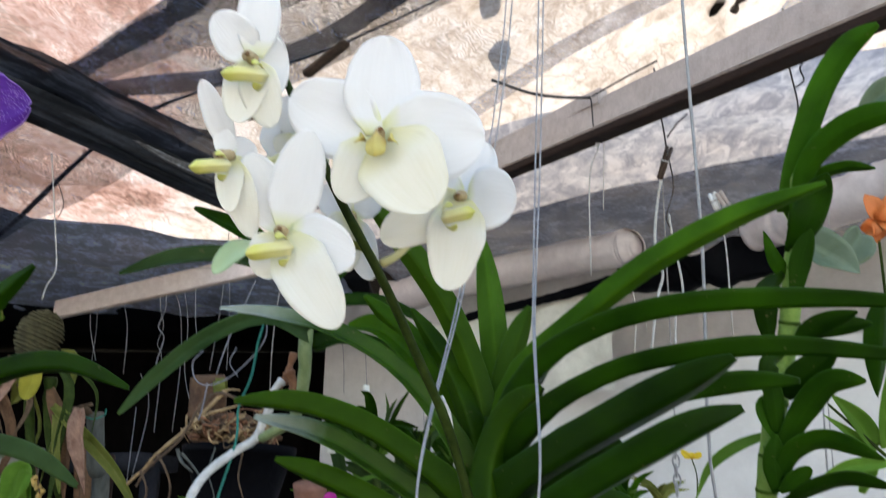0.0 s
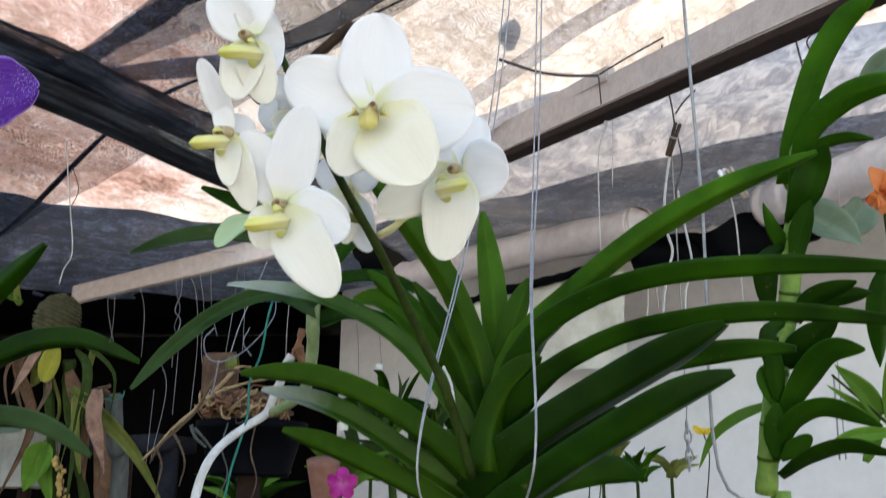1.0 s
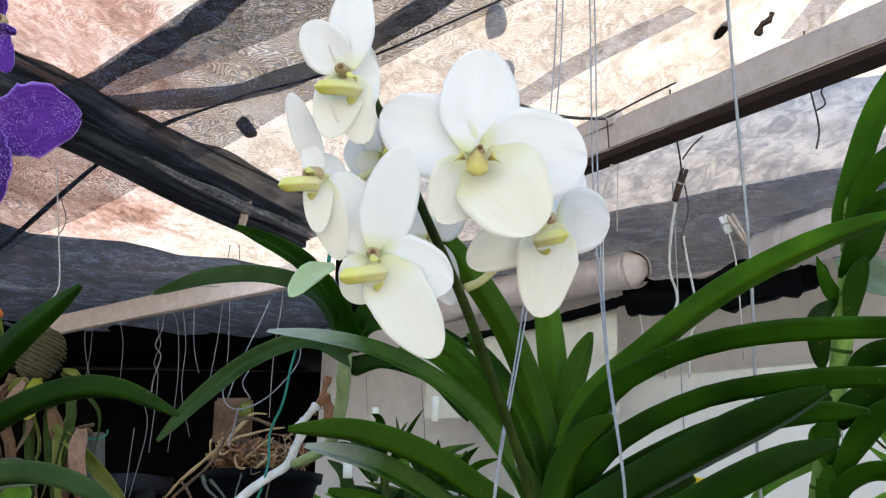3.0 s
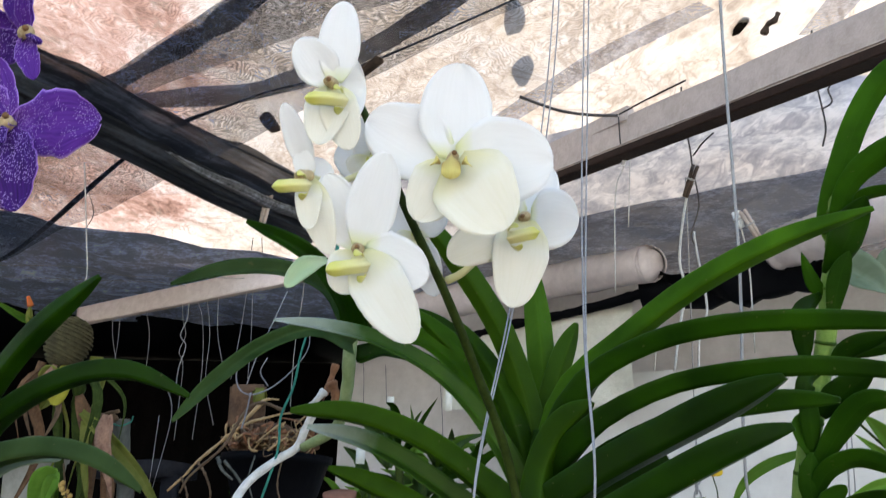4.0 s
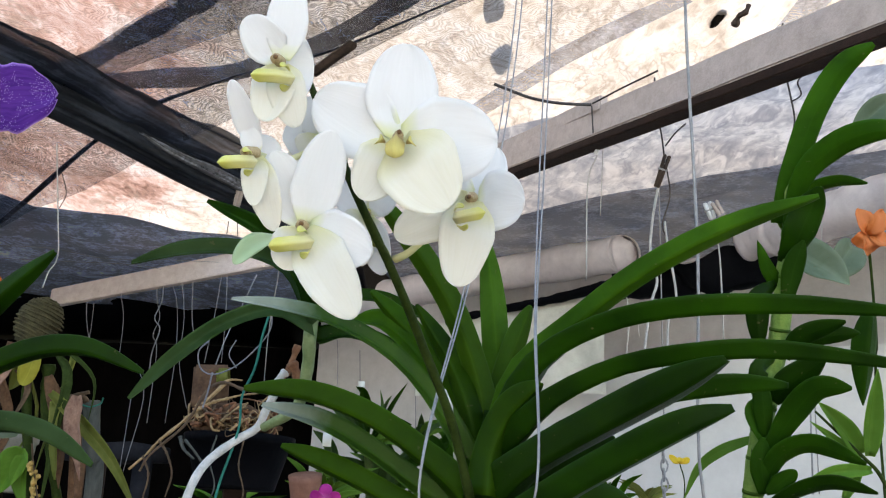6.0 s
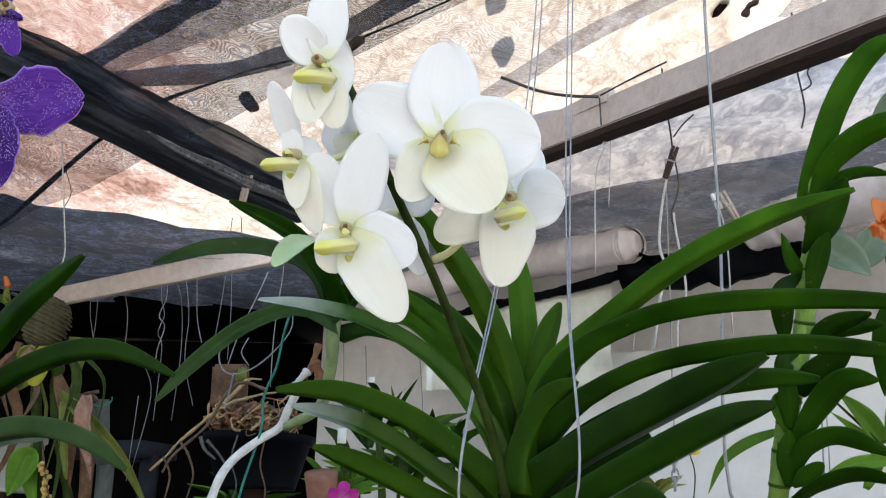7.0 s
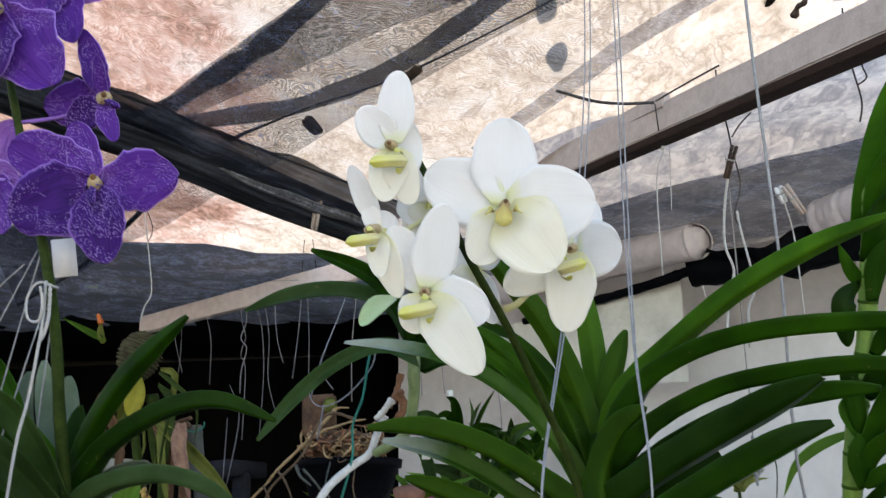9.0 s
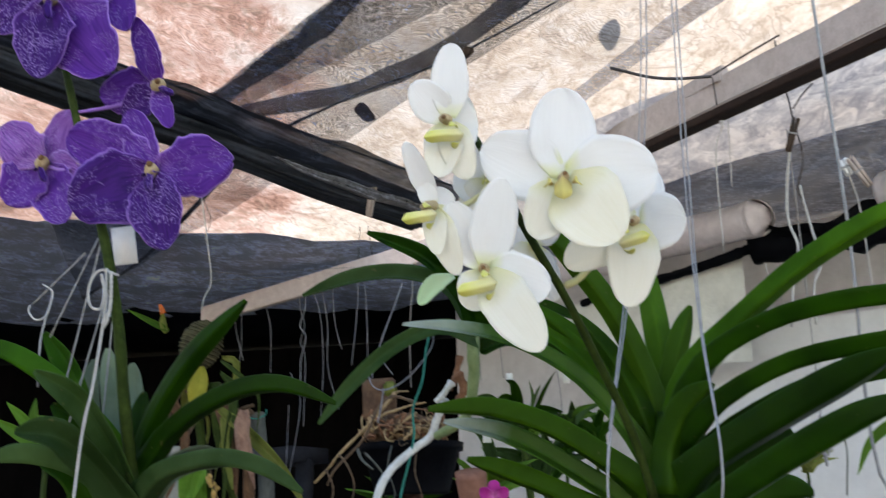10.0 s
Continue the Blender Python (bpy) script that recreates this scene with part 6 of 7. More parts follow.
part("binding", tube(turns, 0.0024, 5, 780, 1.0, 0.3), HUSK, husk, "fibre binding wound round the husk")
part("hanging_string", tube([(-0.8655, 2.0022, 1.9805), (-0.8550, 1.9922, 2.0130), (-0.8360, 1.9817, 2.0472), (-0.8399, 1.9544, 2.1358), (-0.8497, 1.9091, 2.2833)], 0.0015, 6, 14), STRING, husk)
for i, (pts, w, mat, nm) in enumerate([
    ([(-0.8765, 2.0110, 1.8496), (-0.8723, 2.0332, 1.7433), (-0.8486, 2.0939, 1.5119)], 0.0238, STALK, "cane"),
    ([(-0.8319, 2.0211, 1.8170), (-0.8278, 2.0432, 1.7108), (-0.7883, 2.0929, 1.5151)], 0.0262, STALK, "cane"),
    ([(-0.9137, 2.0080, 1.8593), (-0.9247, 2.0127, 1.8102), (-0.9377, 2.0065, 1.7962)], 0.0190, DRYLEAF, "cane"),
    ([(-0.7865, 2.0083, 1.7565), (-0.7625, 2.0397, 1.6542), (-0.7605, 2.0821, 1.5163)], 0.0155, DRYLEAF, "dry_sheath"),
]):
    part(nm, tube(pts, w / 2, 9, 24, 0.8, 0.35, i), mat, husk)
for i, (pts, w, a, mat) in enumerate([
    ([(-0.8049, 1.9886, 1.7524), (-0.7321, 1.9865, 1.6912), (-0.6563, 1.9891, 1.6147), (-0.5917, 1.9999, 1.5116)], 0.0262, 25, YELLOWLEAF),
    ([(-0.8184, 1.9982, 1.7893), (-0.7814, 2.0057, 1.6967), (-0.7794, 2.0477, 1.5602)], 0.0357, 10, DRYLEAF),
    ([(-0.9005, 2.0123, 1.8115), (-0.8854, 1.9950, 1.8336), (-0.8479, 2.0015, 1.8125)], 0.0357, 10, YELLOWLEAF),
    ([(-0.8553, 2.0244, 1.6359), (-0.8771, 2.0353, 1.6006), (-0.9094, 2.0533, 1.5419)], 0.0619, 10, BRIGHT),
    ([(-0.8606, 2.0280, 1.6242), (-0.8615, 2.0420, 1.5786), (-0.8504, 2.0629, 1.5109)], 0.0357, 10, BRIGHT),
    ([(-0.9527, 2.0282, 1.9450), (-0.9912, 2.0200, 1.9643), (-1.0516, 2.0067, 1.9965)], 0.0150, 20, CANELEAF),
    ([(-0.9594, 2.0296, 1.9388), (-0.9638, 2.0219, 1.9639), (-0.9630, 2.0145, 1.9890)], 0.0170, 10, YELLOWLEAF),
    ([(-0.8675, 2.0136, 1.8361), (-0.8853, 2.0234, 1.7996), (-0.9122, 2.0336, 1.7595)], 0.0460, 10, YELLOWLEAF),
]):
    leaf(husk, pts, w, a, mat, profile=lance, seed=130 + i)
part("leaf", blade([(-0.8523, 1.9850, 1.8490), (-0.8507, 1.9750, 1.8045), (-0.8672, 1.9850, 1.7645)], 0.046, facing(10), oblong, 0.35, 12, 6, 0.0014, 0.0, 0.08, 0.2, 3), LEMON, husk, "bright yellow dying leaf")
part("dry_sheath", blade([(-0.8767, 1.9900, 1.8498), (-0.9009, 1.9850, 1.7997), (-0.9144, 1.9850, 1.7693), (-0.9325, 1.9900, 1.7396)], 0.020, facing(-20), lance, 0.6, 12, 4, 0.0012, 0.0, 0.15, 0.6, 5, 0.15), BARESHEATH, husk, "pinkish papery dry sheath")
part("dry_sheath", blade([(-0.7412, 1.9700, 1.7462), (-0.7380, 1.9650, 1.6960), (-0.7243, 1.9700, 1.6381), (-0.7143, 1.9800, 1.5754)], 0.040, facing(-15), lance, 0.9, 14, 6, 0.0012, 0.0, 0.12, 0.4, 6, 0.12), BARESHEATH, husk, "pinkish papery dry sheath")
part("dry_sheath", blade([(-0.7896, 1.9900, 1.7340), (-0.7862, 1.9850, 1.6740), (-0.7678, 1.9900, 1.5755)], 0.020, facing(15), strap, 0.5, 14, 6, 0.0012, 0.0, 0.12, 0.4, 7, 0.12), YELLOWLEAF, husk)
part("flower", tube([(-0.9632, 2.0163, 1.9827), (-0.9667, 2.0124, 1.9953), (-0.9703, 2.0095, 2.0042)], 0.008, 8, 6, 0.5), ORANGE, husk, "small orange flower bud")
for k, (low, top) in enumerate([((-0.9286, 2.7132, 1.4374), (-0.9471, 2.6156, 1.7547)), ((-0.8792, 2.7124, 1.4400), (-0.8947, 2.6307, 1.7057))]):
    post = part("stake", bar((low[0], low[1], 0.0), top, 0.03, 0.02, up=(0, 1, 0), rough=0.002, cuts=4), TIMBERDARK if k else DRYLEAF)
    tagged(post, "weathered grey wooden stake in the shade", "stake", "stakes")

deadr = random.Random(31)
for k in range(8):
    top = hc + Vector((deadr.uniform(-0.07, 0.10), deadr.uniform(-0.05, 0.03), deadr.uniform(-0.13, -0.05)))
    end = top + Vector((deadr.uniform(-0.07, 0.07), deadr.uniform(-0.04, 0.04), -deadr.uniform(0.10, 0.32)))
    mid = top.lerp(end, 0.5) + Vector((deadr.uniform(-0.04, 0.04), deadr.uniform(-0.03, 0.03), 0.02))
    part("dead_leaf", blade([hc.lerp(top, 0.6), top, mid, end], deadr.uniform(0.008, 0.024), facing(deadr.uniform(-30, 30)), lance, 0.8, 14, 4, 0.001, 0.0, 0.15, deadr.uniform(-2.5, 2.5), k, 0.2), (DRYLEAF, BROWNROOT, YELLOWLEAF, STALK)[k % 4], husk, "curled dead brown leaf" if k == 0 else "")

greypot = pot("plant_pot", Vector((-0.9950, 2.2500, 1.5533)), 0.0600, 0.0682, 0.135, GREYPLASTIC, "dusty pale grey plastic pot on a stake in the shade")
part("stake", tube([(-0.9950, 2.25, 1.5583), (-0.9950, 2.252, 0.8), (-0.9950, 2.25, 0.0)], 0.016, 8, 12, 1.2, 0.2), TIMBERDARK, greypot, "dark wooden stake that carries the pot")

stump = thing("bamboo_mount", (-0.7683, 2.1756, 1.6548), "pale grey bamboo section tied with green string", "bamboo")
part("bamboo", tube([(-0.7717, 2.1440, 1.7574), (-0.7698, 2.1605, 1.7037), (-0.7689, 2.1793, 1.6425), (-0.7627, 2.2188, 1.5143), ((-0.7627, 2.2188, 1.5143)[0], (-0.7627, 2.2188, 1.5143)[1], 0.5), ((-0.7627, 2.2188, 1.5143)[0], (-0.7627, 2.2188, 1.5143)[1], 0.0)], 0.019, 14, 30, 1.0, 0.05), GREYBAMBOO, stump)
part("tie", tube([(-0.7833, 2.1164, 1.7453), (-0.7593, 2.1074, 1.7403), (-0.7406, 2.1149, 1.7500), (-0.7362, 2.1111, 1.7623)], 0.0016, 6, 12, 1.0, 0.3), GREENSTRING, stump, "green string tie")
for k in range(5):
    part("root", tube([(-0.7935, 2.1343, 1.7548), (-0.8056, 2.1115, 1.7610), (-0.7612, 2.0878, 1.7700)] if k % 2 else [(-0.7808, 2.1341, 1.7555), (-0.7869, 2.1105, 1.7644), (-0.8167, 2.0924, 1.7551)], 0.003 + 0.0012 * k, 6, 10, 0.6, 0.4, k), BROWNROOT, stump)
beads = thing("seed_chain", (-0.8161, 2.0416, 1.5120), "hanging chain of golden dried seeds", "seed chain")
sa, sb = Vector((-0.8264, 2.0123, 1.6073)), Vector((-0.8084, 2.0449, 1.5012))
r = random.Random(9)
for k in range(26):
    bm = bmesh.new()
    bmesh.ops.create_icosphere(bm, subdivisions=1, radius=r.uniform(0.004, 0.008), matrix=Matrix.Translation(sa.lerp(sb, k / 25) + Vector((r.uniform(-.008, .008), r.uniform(-.008, .008), 0))))
    part("seed", bm, GOLD, beads)
part("thread", tube([(-0.8310, 2.0002, 1.6465), sa, sb], 0.002, 5, 10), BROWNROOT, beads)
shelf = thing("dark_shelf", (-0.9759, 3.0486, 1.7076), "dim grey board shelf inside the shed", "shelf")
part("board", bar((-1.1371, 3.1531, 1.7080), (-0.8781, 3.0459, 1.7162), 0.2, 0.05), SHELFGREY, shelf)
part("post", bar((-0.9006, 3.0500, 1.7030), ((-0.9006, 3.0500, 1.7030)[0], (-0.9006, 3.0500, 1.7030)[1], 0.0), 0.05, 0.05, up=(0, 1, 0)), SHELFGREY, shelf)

# ---- strings, wires and hooks about the roof ----
WHITE_S, GREY_S = "frayed white hanging string", "thin grey hanging string"
for pts, r, mat in [
    ([(-1.2405, 3.2731, 2.2702), (-1.2398, 3.2980, 2.1894), (-1.2197, 3.3302, 2.0847)], 0.00155, GREYSTRING),
    ([(-1.2075, 3.2520, 2.2708), (-1.2135, 3.2839, 2.1672), (-1.2265, 3.3106, 2.0804)], 0.00132, GREYSTRING),
    ([(-0.8835, 3.0000, 2.2739), (-0.8534, 3.0214, 2.2045), (-0.8479, 3.0704, 2.0449), (-0.8721, 3.1391, 1.8215)], 0.00133, GREYSTRING),
    ([(-0.9010, 3.0110, 2.2721), (-0.9045, 3.0319, 2.2042), (-0.9255, 3.0487, 2.1496), (-0.9068, 3.0593, 2.1149), (-0.9287, 3.0816, 2.0425), (-0.9357, 3.1037, 1.9708)], 0.00205, GREYSTRING),
    ([(-0.9289, 3.0319, 2.2723), (-0.9252, 3.0517, 2.2079), (-0.9146, 3.0680, 2.1547), (-0.9339, 3.0849, 2.0999), (-0.9196, 3.1012, 2.0468), (-0.9403, 3.1705, 1.8215)], 0.00144, GREYSTRING),
    ([(-0.6738, 2.8426, 2.2756), (-0.6934, 2.8887, 2.1257), (-0.7173, 2.9306, 1.9892)], 0.00136, GREYSTRING),
    ([(-0.3101, 1.5234, 1.9046), (-0.3286, 1.5363, 1.8626), (-0.3582, 1.5564, 1.7973), (-0.3848, 1.5820, 1.7139)], 0.00107, GREYSTRING),
    ([(-0.6576, 2.8317, 2.2771), (-0.6559, 2.8783, 2.1255), (-0.6622, 2.9198, 1.9903)], 0.00126, GREYSTRING),
    ([(-0.5026, 2.8032, 1.8932), (-0.4990, 2.7686, 2.0058), (-0.4912, 2.7389, 2.1025), (-0.4771, 2.7066, 2.2077), (-0.4728, 2.6853, 2.2769)], 0.00148, WIRE),
    ([(-0.1795, 0.9531, 1.7178), (-0.1821, 0.9612, 1.6915), (-0.2101, 0.9708, 1.6604), (-0.2362, 0.9747, 1.6476), (-0.2513, 0.9732, 1.6525), (-0.2547, 0.9680, 1.6694), (-0.2441, 0.9643, 1.6813)], 0.00075, GREYSTRING),
    ([(-0.2392, 0.9742, 1.6491), (-0.2429, 0.9800, 1.6302), (-0.2478, 0.9854, 1.6128)], 0.00100, GREYSTRING),
    ([(-0.3392, 1.5561, 1.7983), (-0.3502, 1.5632, 1.7749), (-0.3366, 1.5700, 1.7529)], 0.00100, GREYSTRING),
    ([(-0.3097, 2.9327, 2.0845), (-0.3040, 2.9536, 2.0165), (-0.3026, 2.9799, 1.9312)], 0.00118, GREYSTRING),
    ([(-0.2365, 2.9420, 2.0543), (-0.2296, 2.9787, 1.9351)], 0.00137, GREYSTRING),
    ([(-0.0653, 2.9498, 2.0292), (-0.0520, 2.9916, 1.8932), (-0.0469, 3.0282, 1.7739)], 0.00137, GREYSTRING),
    ([(-0.8328, 2.9563, 2.2800), (-0.8158, 2.9981, 2.1441), (-0.8241, 3.0413, 2.0034), (-0.7940, 3.0840, 1.8647)], 0.00131, GREYSTRING),
    ([(-0.7853, 2.9245, 2.2813), (-0.7825, 2.9682, 2.1391), (-0.7648, 2.9946, 2.0532)], 0.00150, GREYSTRING),
    ([(-1.0841, 3.1389, 2.2645), (-1.0669, 3.1682, 2.1692), (-1.0777, 3.2139, 2.0206)], 0.00128, GREYSTRING),
    ([(-0.8140, 2.5657, 1.9172), (-0.7903, 2.5926, 1.8297), (-0.8363, 2.6525, 1.6348)], 0.00111, GREYSTRING),
    ([(-0.8243, 2.5931, 1.8279), (-0.8346, 2.6206, 1.7385), (-0.8501, 2.6618, 1.6044)], 0.00111, GREYSTRING),
    ([(0.4168, 1.7130, 2.4110), (0.4223, 1.7298, 2.3564), (0.4372, 1.7481, 2.2967), (0.4458, 1.7632, 2.2477)], 0.00177, DARKWIRE),
    ([(0.4850, 1.7396, 2.3245), (0.4633, 1.7460, 2.3036), (0.4452, 1.7537, 2.2785)], 0.00177, DARKWIRE),
    ([(0.4502, 1.7800, 2.2611), (0.4336, 1.8093, 2.1658), (0.4295, 1.8367, 2.0768), (0.4466, 1.8534, 2.0222), (0.4356, 1.8690, 1.9716), (0.4255, 1.9016, 1.8656)], 0.00276, STRING),
    ([(0.4546, 1.7850, 2.2447), (0.4648, 1.8019, 2.1897), (0.4518, 1.8192, 2.1335), (0.4626, 1.8276, 2.1063)], 0.00162, DARKWIRE),
    ([(0.4561, 1.8174, 2.1393), (0.4630, 1.8293, 2.1008), (0.4879, 1.8630, 1.9911), (0.4743, 1.8769, 1.9459), (0.4741, 1.9008, 1.8682)], 0.00244, STRING),
    ([(0.5736, 1.4301, 2.3783), (0.5772, 1.4488, 2.3174), (0.5897, 1.4631, 2.2711), (0.6025, 1.4787, 2.2201), (0.5985, 1.4889, 2.1870)], 0.00165, DARKWIRE),
    ([(0.6158, 1.4554, 2.2960), (0.6048, 1.4599, 2.2813), (0.6119, 1.4662, 2.2610), (0.5950, 1.4702, 2.2479)], 0.00151, DARKWIRE),
    ([(0.3242, 1.8162, 2.3134), (0.3178, 1.8268, 2.2789), (0.3021, 1.8446, 2.2211), (0.3086, 1.9040, 2.0279)], 0.00150, STRING),
    ([(0.3309, 1.8203, 2.3001), (0.3312, 1.8406, 2.2341), (0.3319, 1.8634, 2.1601)], 0.00100, STRING),
    ([(0.6125, 2.0403, 2.2652), (0.6277, 2.0516, 2.2284), (0.6481, 2.0763, 2.1481), (0.6670, 2.1345, 1.9587)], 0.00187, STRING),
    ([(0.7956, 1.9784, 1.7861), (0.8100, 2.0296, 1.6195)], 0.00200, WIRE),
    ([(0.8016, 1.9660, 1.8263), (0.8231, 2.0294, 1.6202)], 0.00133, WIRE),
    ([(0.5168, 2.4940, 2.1507), (0.5264, 2.5120, 2.0920), (0.5231, 2.5439, 1.9882)], 0.00221, STRING),
    ([(0.5439, 2.4981, 2.1373), (0.5568, 2.5252, 2.0492)], 0.00136, STRING),
    ([(0.0918, 1.7397, 2.3920), (0.1687, 1.7470, 2.3683), (0.2300, 1.7480, 2.3600), (0.2924, 1.7401, 2.3562)], 0.00330, DARKWIRE),
    # drawn as a wire: the dark shadow along the beam's top edge
    ([(0.2930, 1.7270, 2.3530), (0.3350, 1.6350, 2.3440), (0.3800, 1.5400, 2.3330)], 0.00200, DARKWIRE),
    ([(0.2854, 1.6955, 2.3316), (0.2907, 1.7113, 2.2802)], 0.00142, DARKWIRE),
    ([(-1.5747, 2.9979, 2.3148), (-1.2576, 2.9982, 2.3138), (-0.9966, 2.9983, 2.3134), (-0.8462, 3.0047, 2.2928)], 0.00082, WIRE),
    ([(-1.4914, 2.8235, 2.3036), (-1.2272, 2.8223, 2.3075), (-1.0495, 2.8292, 2.2849), (-0.8558, 2.8282, 2.2884), (-0.6266, 2.8281, 2.2888)], 0.00077, WIRE),
    ([(-0.9241, 2.1333, 2.3025), (-0.9102, 2.1492, 2.2508), (-0.9298, 2.1616, 2.2105), (-0.9249, 2.1656, 2.1977)], 0.00120, DARKWIRE),
    ([(-0.6338, 2.7898, 2.4131), (-0.6231, 2.8280, 2.2890)], 0.00136, DARKWIRE),
    ([(-0.6690, 2.8283, 2.4242), (-0.6843, 2.8705, 2.2867)], 0.00137, DARKWIRE),
    ([(0.9556, 2.0251, 2.3147), (0.9573, 2.0482, 2.2396)], 0.00173, STRING),
    ([(0.8816, 2.0494, 2.2356), (0.8833, 2.0725, 2.1605)], 0.00101, STRING),
]:
    soft = mat in (STRING, GREYSTRING)
    wire(pts, r, mat, WHITE_S if mat is STRING else "frayed grey hanging string" if soft else ("dark rusty wire or shadow line about the beam" if mat is DARKWIRE else GREY_S), "hanging_string" if soft else "hanging_wire", group="strings under the roof")
wire([(-0.1795, 0.9528, 1.7189), (-0.1880, 0.9616, 1.6900), (-0.1949, 0.9723, 1.6555), (-0.2069, 0.9812, 1.6264), (-0.2071, 0.9816, 1.5911), (-0.2214, 0.9872, 1.5390), (-0.2279, 0.9958, 1.5107)], 0.0014, GREENSTRING, "twisted green plastic hanging string", "hanging_string")
wire([(-0.1501, 0.9071, 1.7994), (-0.1520, 0.9123, 1.7826), (-0.1540, 0.9174, 1.7657)], 0.0021, GREENSTRING, "twisted green plastic hanging string", "hanging_string")


chain = thing("metal_chain", (0.5405, 2.2283, 1.6538), "short galvanised chain with a hook by the white wall", "chain")
for k in range(5):
    c, lay = Vector((0.5391, 2.2136, 1.7013)) + Vector((0.002 * (k % 2), 0, -0.021 * k)), Vector((1, 0, 0)) if k % 2 else Vector((0, 1, 0))
    part("link", tube([c + lay * (0.008 * math.cos(a * 1.0472)) + Vector((0, 0, 0.015 * math.sin(a * 1.0472))) for a in range(7)], 0.0024, 6, 18), WIRE, chain)
part("hook", tube([(0.5384, 2.2098, 1.7138), (0.5379, 2.1936, 1.7664), (0.5302, 2.1668, 1.8537), (0.5195, 2.1169, 2.0160), (0.5067, 2.0632, 2.1907), (0.4954, 2.0172, 2.3404)], 0.0016, 6, 30), WIRE, chain, "long galvanised wire hook")


def peg(a, b, w, material, label):
    """A clothes peg: two tapered legs and a spring."""
    a, b = Vector(a), Vector(b)
    owner = thing("clothes_peg", (a + b) / 2, label, "peg", "pegs")
    off = (b - a).cross(TOWARD).normalized() * w * 0.5
    part("leg", bar(a - off, b - off * 0.6, w * 0.8, w * 0.6, up=TOWARD, bevel=w * 0.15), material, owner)
    part("leg", bar(a + off, b + off * 0.6, w * 0.8, w * 0.6, up=TOWARD, bevel=w * 0.15), material, owner)
    mid = a.lerp(b, 0.45)
    part("spring", tube([mid - off * 2, mid, mid + off * 2], w * 0.35, 7, 6), WIRE, owner)


peg((-0.4781, 2.1065, 2.3090), (-0.4947, 2.1293, 2.2288), 0.012, TIMBER, "grey weathered wooden clothes peg on the net")
peg((0.4532, 1.7683, 2.2652), (0.4338, 1.7880, 2.2012), 0.009, BARK, "black clothes peg hanging on a wire")
peg((0.3231, 1.7971, 2.3075), (0.3120, 1.8070, 2.2754), 0.006, PLASTIC, "white plastic peg on the beam wire")
peg((0.6123, 2.0391, 2.2689), (0.6275, 2.0505, 2.2321), 0.012, PLASTIC, "white plastic peg on a string")
peg((0.6254, 2.0308, 2.2685), (0.6690, 2.0523, 2.2052), 0.011, TIMBER, "grey weathered wooden clothes peg on the net")

# ---- low plants against the walls ----
def tuft(name, centre, blades, length, wide, material, seed, label, category="plant", lean=(0, 0, 1)):
    owner = thing(name, Vector(centre), label, category)
    r = random.Random(seed)
    c = Vector(centre)
    part("stem", tube([c, Vector((c.x, c.y, c.z * 0.5)), Vector((c.x, c.y, 0))], 0.004, 6, 6), STALK, owner)
    for k in range(blades):
        a = r.uniform(0, 6.28)
        up = Vector((math.cos(a) * 0.7, math.sin(a) * 0.5 - 0.1, r.uniform(0.5, 1.1))).normalized()
        p = Vector(centre) + Vector((r.uniform(-1, 1), r.uniform(-1, 1), 0)) * wide * 1.2
        n = length * r.uniform(0.6, 1.1)
        q = p + up * n * 0.55
        e = p + up * n + Vector((math.cos(a) * 0.25, math.sin(a) * 0.2, -0.18)) * n
        part("leaf", blade([p, q, e], wide, facing(r.uniform(-10, 40)), lance, 0.3, 8, 4, 0.001, 0.0, 0.02, 0.0, k), material if r.random() < 0.8 else BRIGHT, owner)
    return owner


shade = thing("shade_orchid", (-0.1245, 1.9109, 1.6651), "dark green leafy orchid against the grey wall", "orchid")
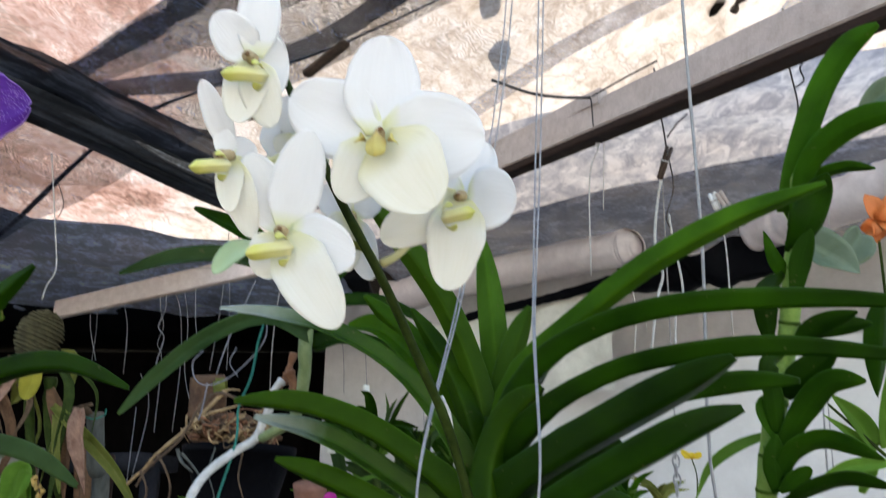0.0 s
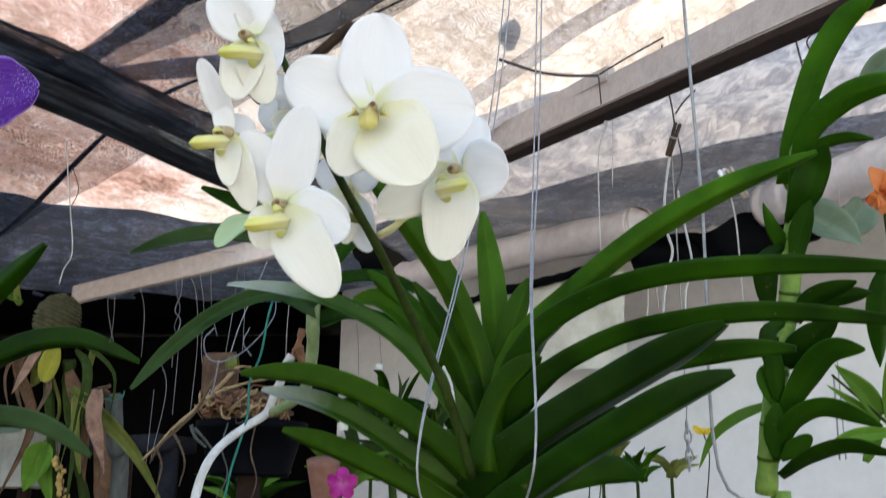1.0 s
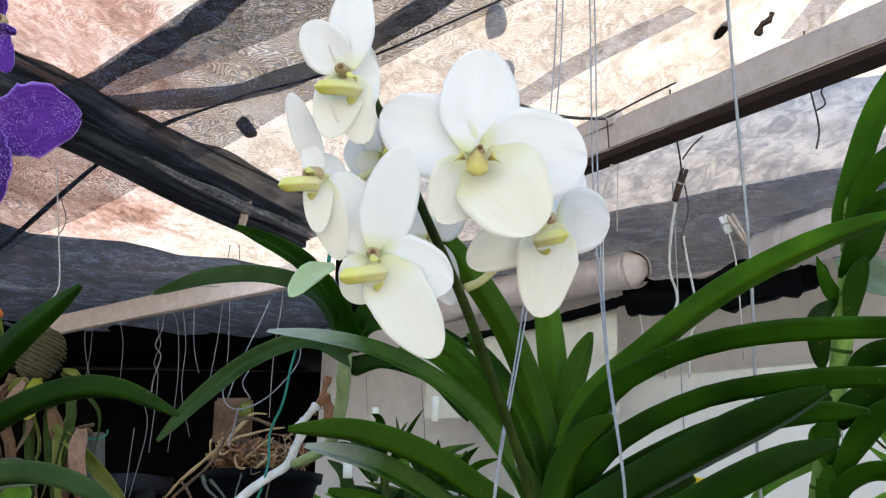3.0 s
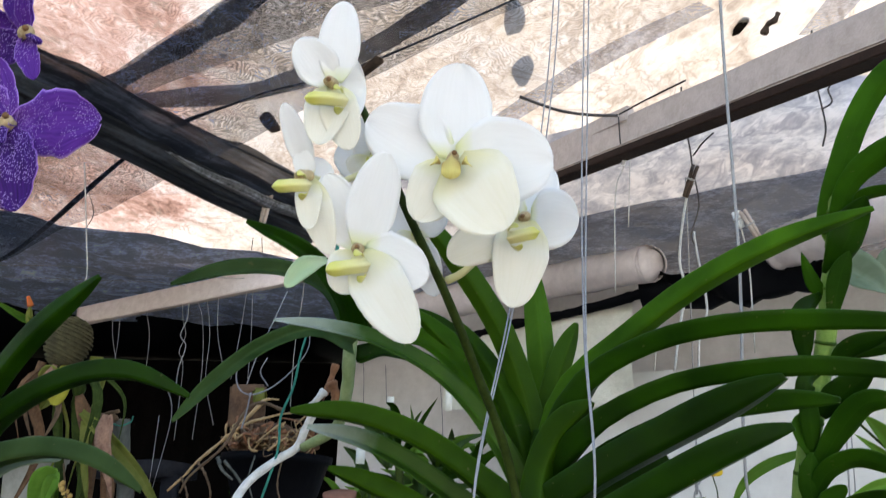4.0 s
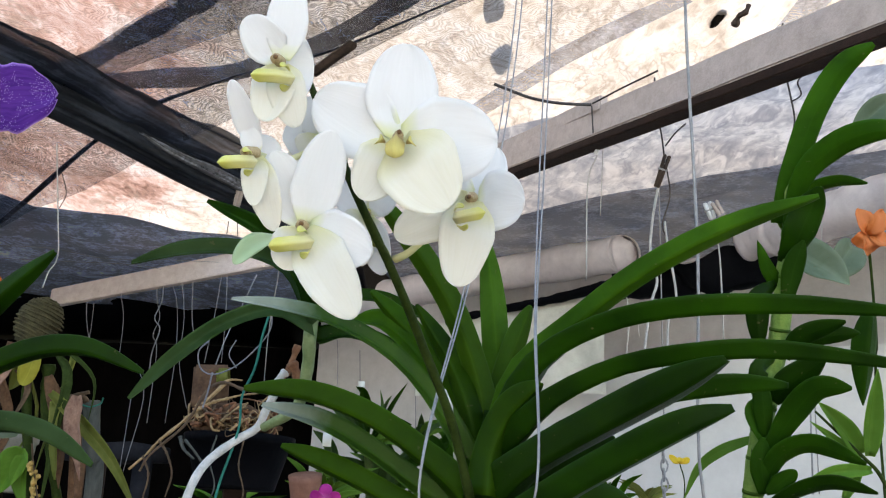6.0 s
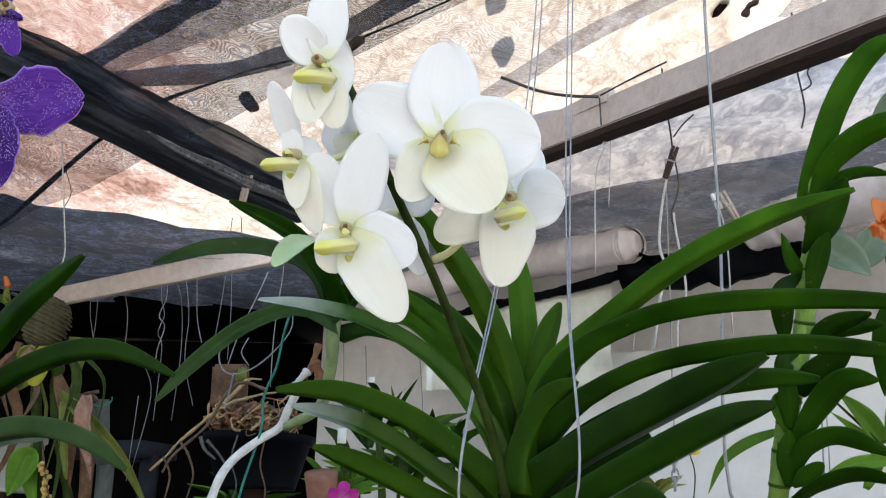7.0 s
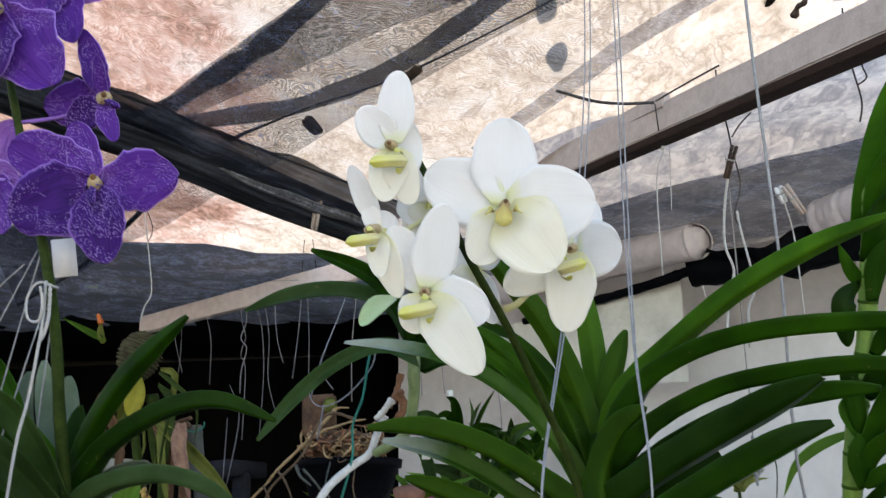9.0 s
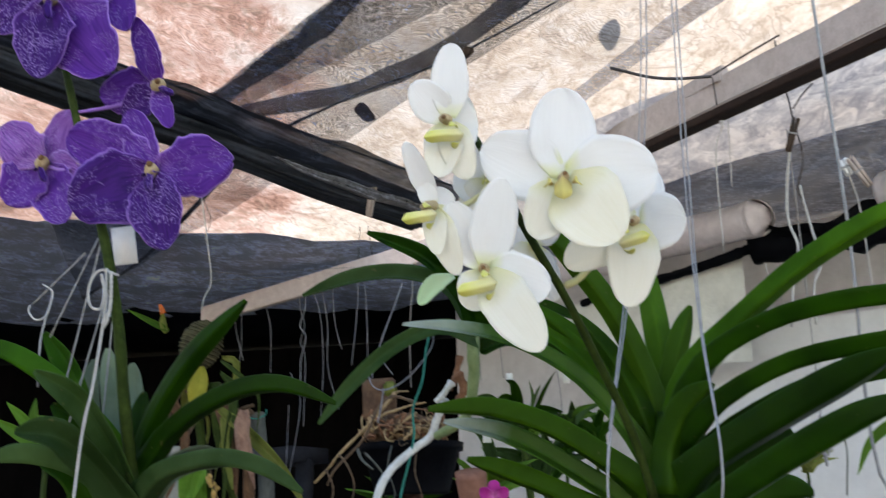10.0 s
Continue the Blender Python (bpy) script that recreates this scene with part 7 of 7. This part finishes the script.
for i, (pts, w, a, mat) in enumerate([
    ([(-0.1358, 1.9111, 1.6645), (-0.1339, 1.8911, 1.7295), (-0.1404, 1.8595, 1.7641), (-0.1540, 1.8362, 1.7720)], 0.0226, 10, GREEN),
    ([(-0.1308, 1.9076, 1.6756), (-0.1515, 1.8880, 1.7394), (-0.1830, 1.8892, 1.7356)], 0.0181, 10, GREEN),
    ([(-0.1201, 1.9311, 1.6673), (-0.0868, 1.9077, 1.7434), (-0.0553, 1.8924, 1.7932)], 0.0102, 10, GREEN),
    ([(-0.1239, 1.9142, 1.6544), (-0.0805, 1.8799, 1.6977), (-0.0359, 1.8688, 1.6660)], 0.0271, 20, GREEN),
    ([(-0.1239, 1.9142, 1.6544), (-0.0932, 1.8971, 1.7101), (-0.0423, 1.8969, 1.7106)], 0.0226, 25, GREEN),
    ([(-0.1183, 1.9141, 1.6547), (-0.0962, 1.8734, 1.6851), (-0.0766, 1.8645, 1.6798)], 0.0158, 10, BRIGHT),
    ([(-0.1183, 1.9141, 1.6547), (-0.0900, 1.8765, 1.6748), (-0.0646, 1.8692, 1.6645)], 0.0158, 10, BRIGHT),
    ([(-0.1480, 1.9350, 1.6549), (-0.1869, 1.9104, 1.7348), (-0.2276, 1.9067, 1.7468)], 0.0271, 15, GREYEDGREEN),
    ([(-0.1480, 1.9350, 1.6549), (-0.1971, 1.9173, 1.7124), (-0.2431, 1.9157, 1.7176)], 0.0226, 15, GREEN),
    ([(-0.1252, 1.9346, 1.6561), (-0.1045, 1.9107, 1.7337), (-0.1093, 1.8974, 1.7772)], 0.0079, 15, GREYEDGREEN),
    ([(-0.1042, 1.9124, 1.7282), (-0.0963, 1.9055, 1.7505), (-0.0859, 1.9003, 1.7675)], 0.0068, 15, GREYEDGREEN),
    ([(-0.1465, 1.9146, 1.6532), (-0.1434, 1.9012, 1.6966), (-0.1622, 1.8915, 1.7281)], 0.0181, 15, GREYEDGREEN),
    ([(-0.1879, 1.9352, 1.5860), (-0.2035, 1.9122, 1.6609), (-0.2393, 1.9028, 1.6915)], 0.0249, 15, GREYEDGREEN),
    ([(-0.0871, 1.9918, 1.5720), (-0.0794, 1.9712, 1.6390), (-0.0942, 1.9544, 1.6937)], 0.0203, 15, GREYEDGREEN),
    ([(-0.0756, 1.9916, 1.5726), (-0.0382, 1.9740, 1.6301), (-0.0369, 1.9501, 1.7079)], 0.0181, 15, GREEN),
    ([(-0.1540, 1.9451, 1.7238), (-0.1759, 1.9523, 1.7005), (-0.2170, 1.9502, 1.7072)], 0.0181, 15, GREYLEAF),
    ([(-0.0543, 1.9230, 1.6256), (-0.0105, 1.9157, 1.6496), (0.0359, 1.9216, 1.6304)], 0.0226, 15, GREEN),
]):
    leaf(shade, pts, w, a, mat, profile=lance, seed=150 + i)
part("stem", tube([(-0.1314, 1.9043, 1.6864), (-0.1243, 1.9242, 1.6219), (-0.1139, 1.9672, 1.4818)], 0.008, 8, 10), STALK, shade)
for c, h in (((-0.0328, 1.9227, 1.7969), 0.05), ((-0.1544, 1.9759, 1.7938), 0.022), ((-0.1681, 1.5011, 1.6367), 0.024)):
    tag = thing("plant_label", c, "blank white plastic plant label among the leaves", "plant label", "plant labels")
    part("label", bar(Vector(c) - Vector((0, 0, h / 2)), Vector(c) + Vector((0, 0, h / 2)), 0.014, 0.0012, up=(0.1, -1, 0), bevel=0.0003), PALECREAM, tag)
tuft("potted_plant", (-0.0419, 2.0657, 1.6721), 14, 0.12, 0.016, GREYEDGREEN, 35, "dark narrow-leaved plant against the grey wall")
tuft("potted_plant", (0.0269, 2.1210, 1.6623), 12, 0.11, 0.018, MIDGREEN, 36, "green leafy plant against the grey wall")
tuft("potted_plant", (-0.0899, 2.0400, 1.5854), 18, 0.13, 0.02, GREYEDGREEN, 33, "dark leafy plant at the foot of the grey wall")
tuft("potted_plant", (-0.1765, 2.0966, 1.5716), 14, 0.11, 0.018, MIDGREEN, 34, "green leafy plant at the foot of the grey wall")
tuft("potted_plant", (-0.1744, 1.5338, 1.5305), 12, 0.10, 0.012, BRIGHT, 24, "light green leafy plant under the black pot")
tuft("potted_plant", (-0.3456, 1.6486, 1.4973), 14, 0.12, 0.012, GREEN, 25, "fine-leaved plant under the black pot")
tuft("potted_plant", (0.3620, 2.3420, 1.6242), 8, 0.07, 0.02, YELLOWLEAF, 26, "yellowing leafy plant by the white wall")
tuft("potted_plant", (0.4368, 2.3030, 1.5809), 14, 0.11, 0.016, MIDGREEN, 28, "straggling green plant with thin stems by the white wall")
tuft("potted_plant", (0.5282, 2.3513, 1.5938), 10, 0.09, 0.012, YELLOWLEAF, 29, "small yellowing plant by the white wall")
tuft("potted_plant", (-0.8147, 1.4053, 1.6083), 12, 0.12, 0.02, BRIGHT, 27, "light green leafy plant in the shade")
pink = thing("pink_orchid", (-0.1499, 1.3268, 1.5352), "magenta pink orchid flower low behind the leaves", "flower")
for k in range(5):
    a = k * 1.257 + 0.3
    c = Vector((-0.1461, 1.3264, 1.5368))
    part("petal", blade([c, c + Vector((math.cos(a) * 0.012, -0.003, math.sin(a) * 0.012)), c + Vector((math.cos(a) * 0.022, 0.0, math.sin(a) * 0.022))], 0.019, facing(0), ovate, 0.1, 8, 6, 0.001, 0.1, 0.08, 0.0, k), MAGENTA, pink)
part("stalk", tube([(-0.1453, 1.3371, 1.5357), (-0.1316, 1.3710, 1.4912), (-0.1236, 1.4076, 1.4375)], 0.002, 6, 8), STALK, pink)
for k, c in enumerate([(0.3328, 2.2247, 1.6653), (0.5779, 2.2180, 1.6871), (0.3057, 2.2340, 1.6351)]):
    fl = thing("yellow_flower", c, "small yellow flower by the white wall", "flower", "yellow flowers")
    c = Vector(c)
    for j in range(3):
        part("petal", blade([c, c + Vector((0.012 - 0.012 * j, -0.004, 0.006)), c + Vector((0.024 - 0.024 * j, 0, 0.010 + 0.004 * j))], 0.016, facing(10), ovate, 0.1, 6, 4, 0.001, 0.1, 0.1, 0.0, j), YELLOWPETAL, fl)
    part("stalk", tube([c, c + Vector((0.01, 0, -0.05)), c + Vector((0.0, 0.01, -0.15))], 0.0015, 6, 8), STALK, fl)
box = thing("terracotta_pot", (-0.1922, 1.4721, 1.5609), "small terracotta pot half hidden behind leaves", "pot")
part("pot_wall", tube([(-0.1932, 1.4671, 1.5774), (-0.1913, 1.4772, 1.5445), (-0.1889, 1.4898, 1.5033)], 0.026, 20, 8, 0.75), TERRACOTTA, box)
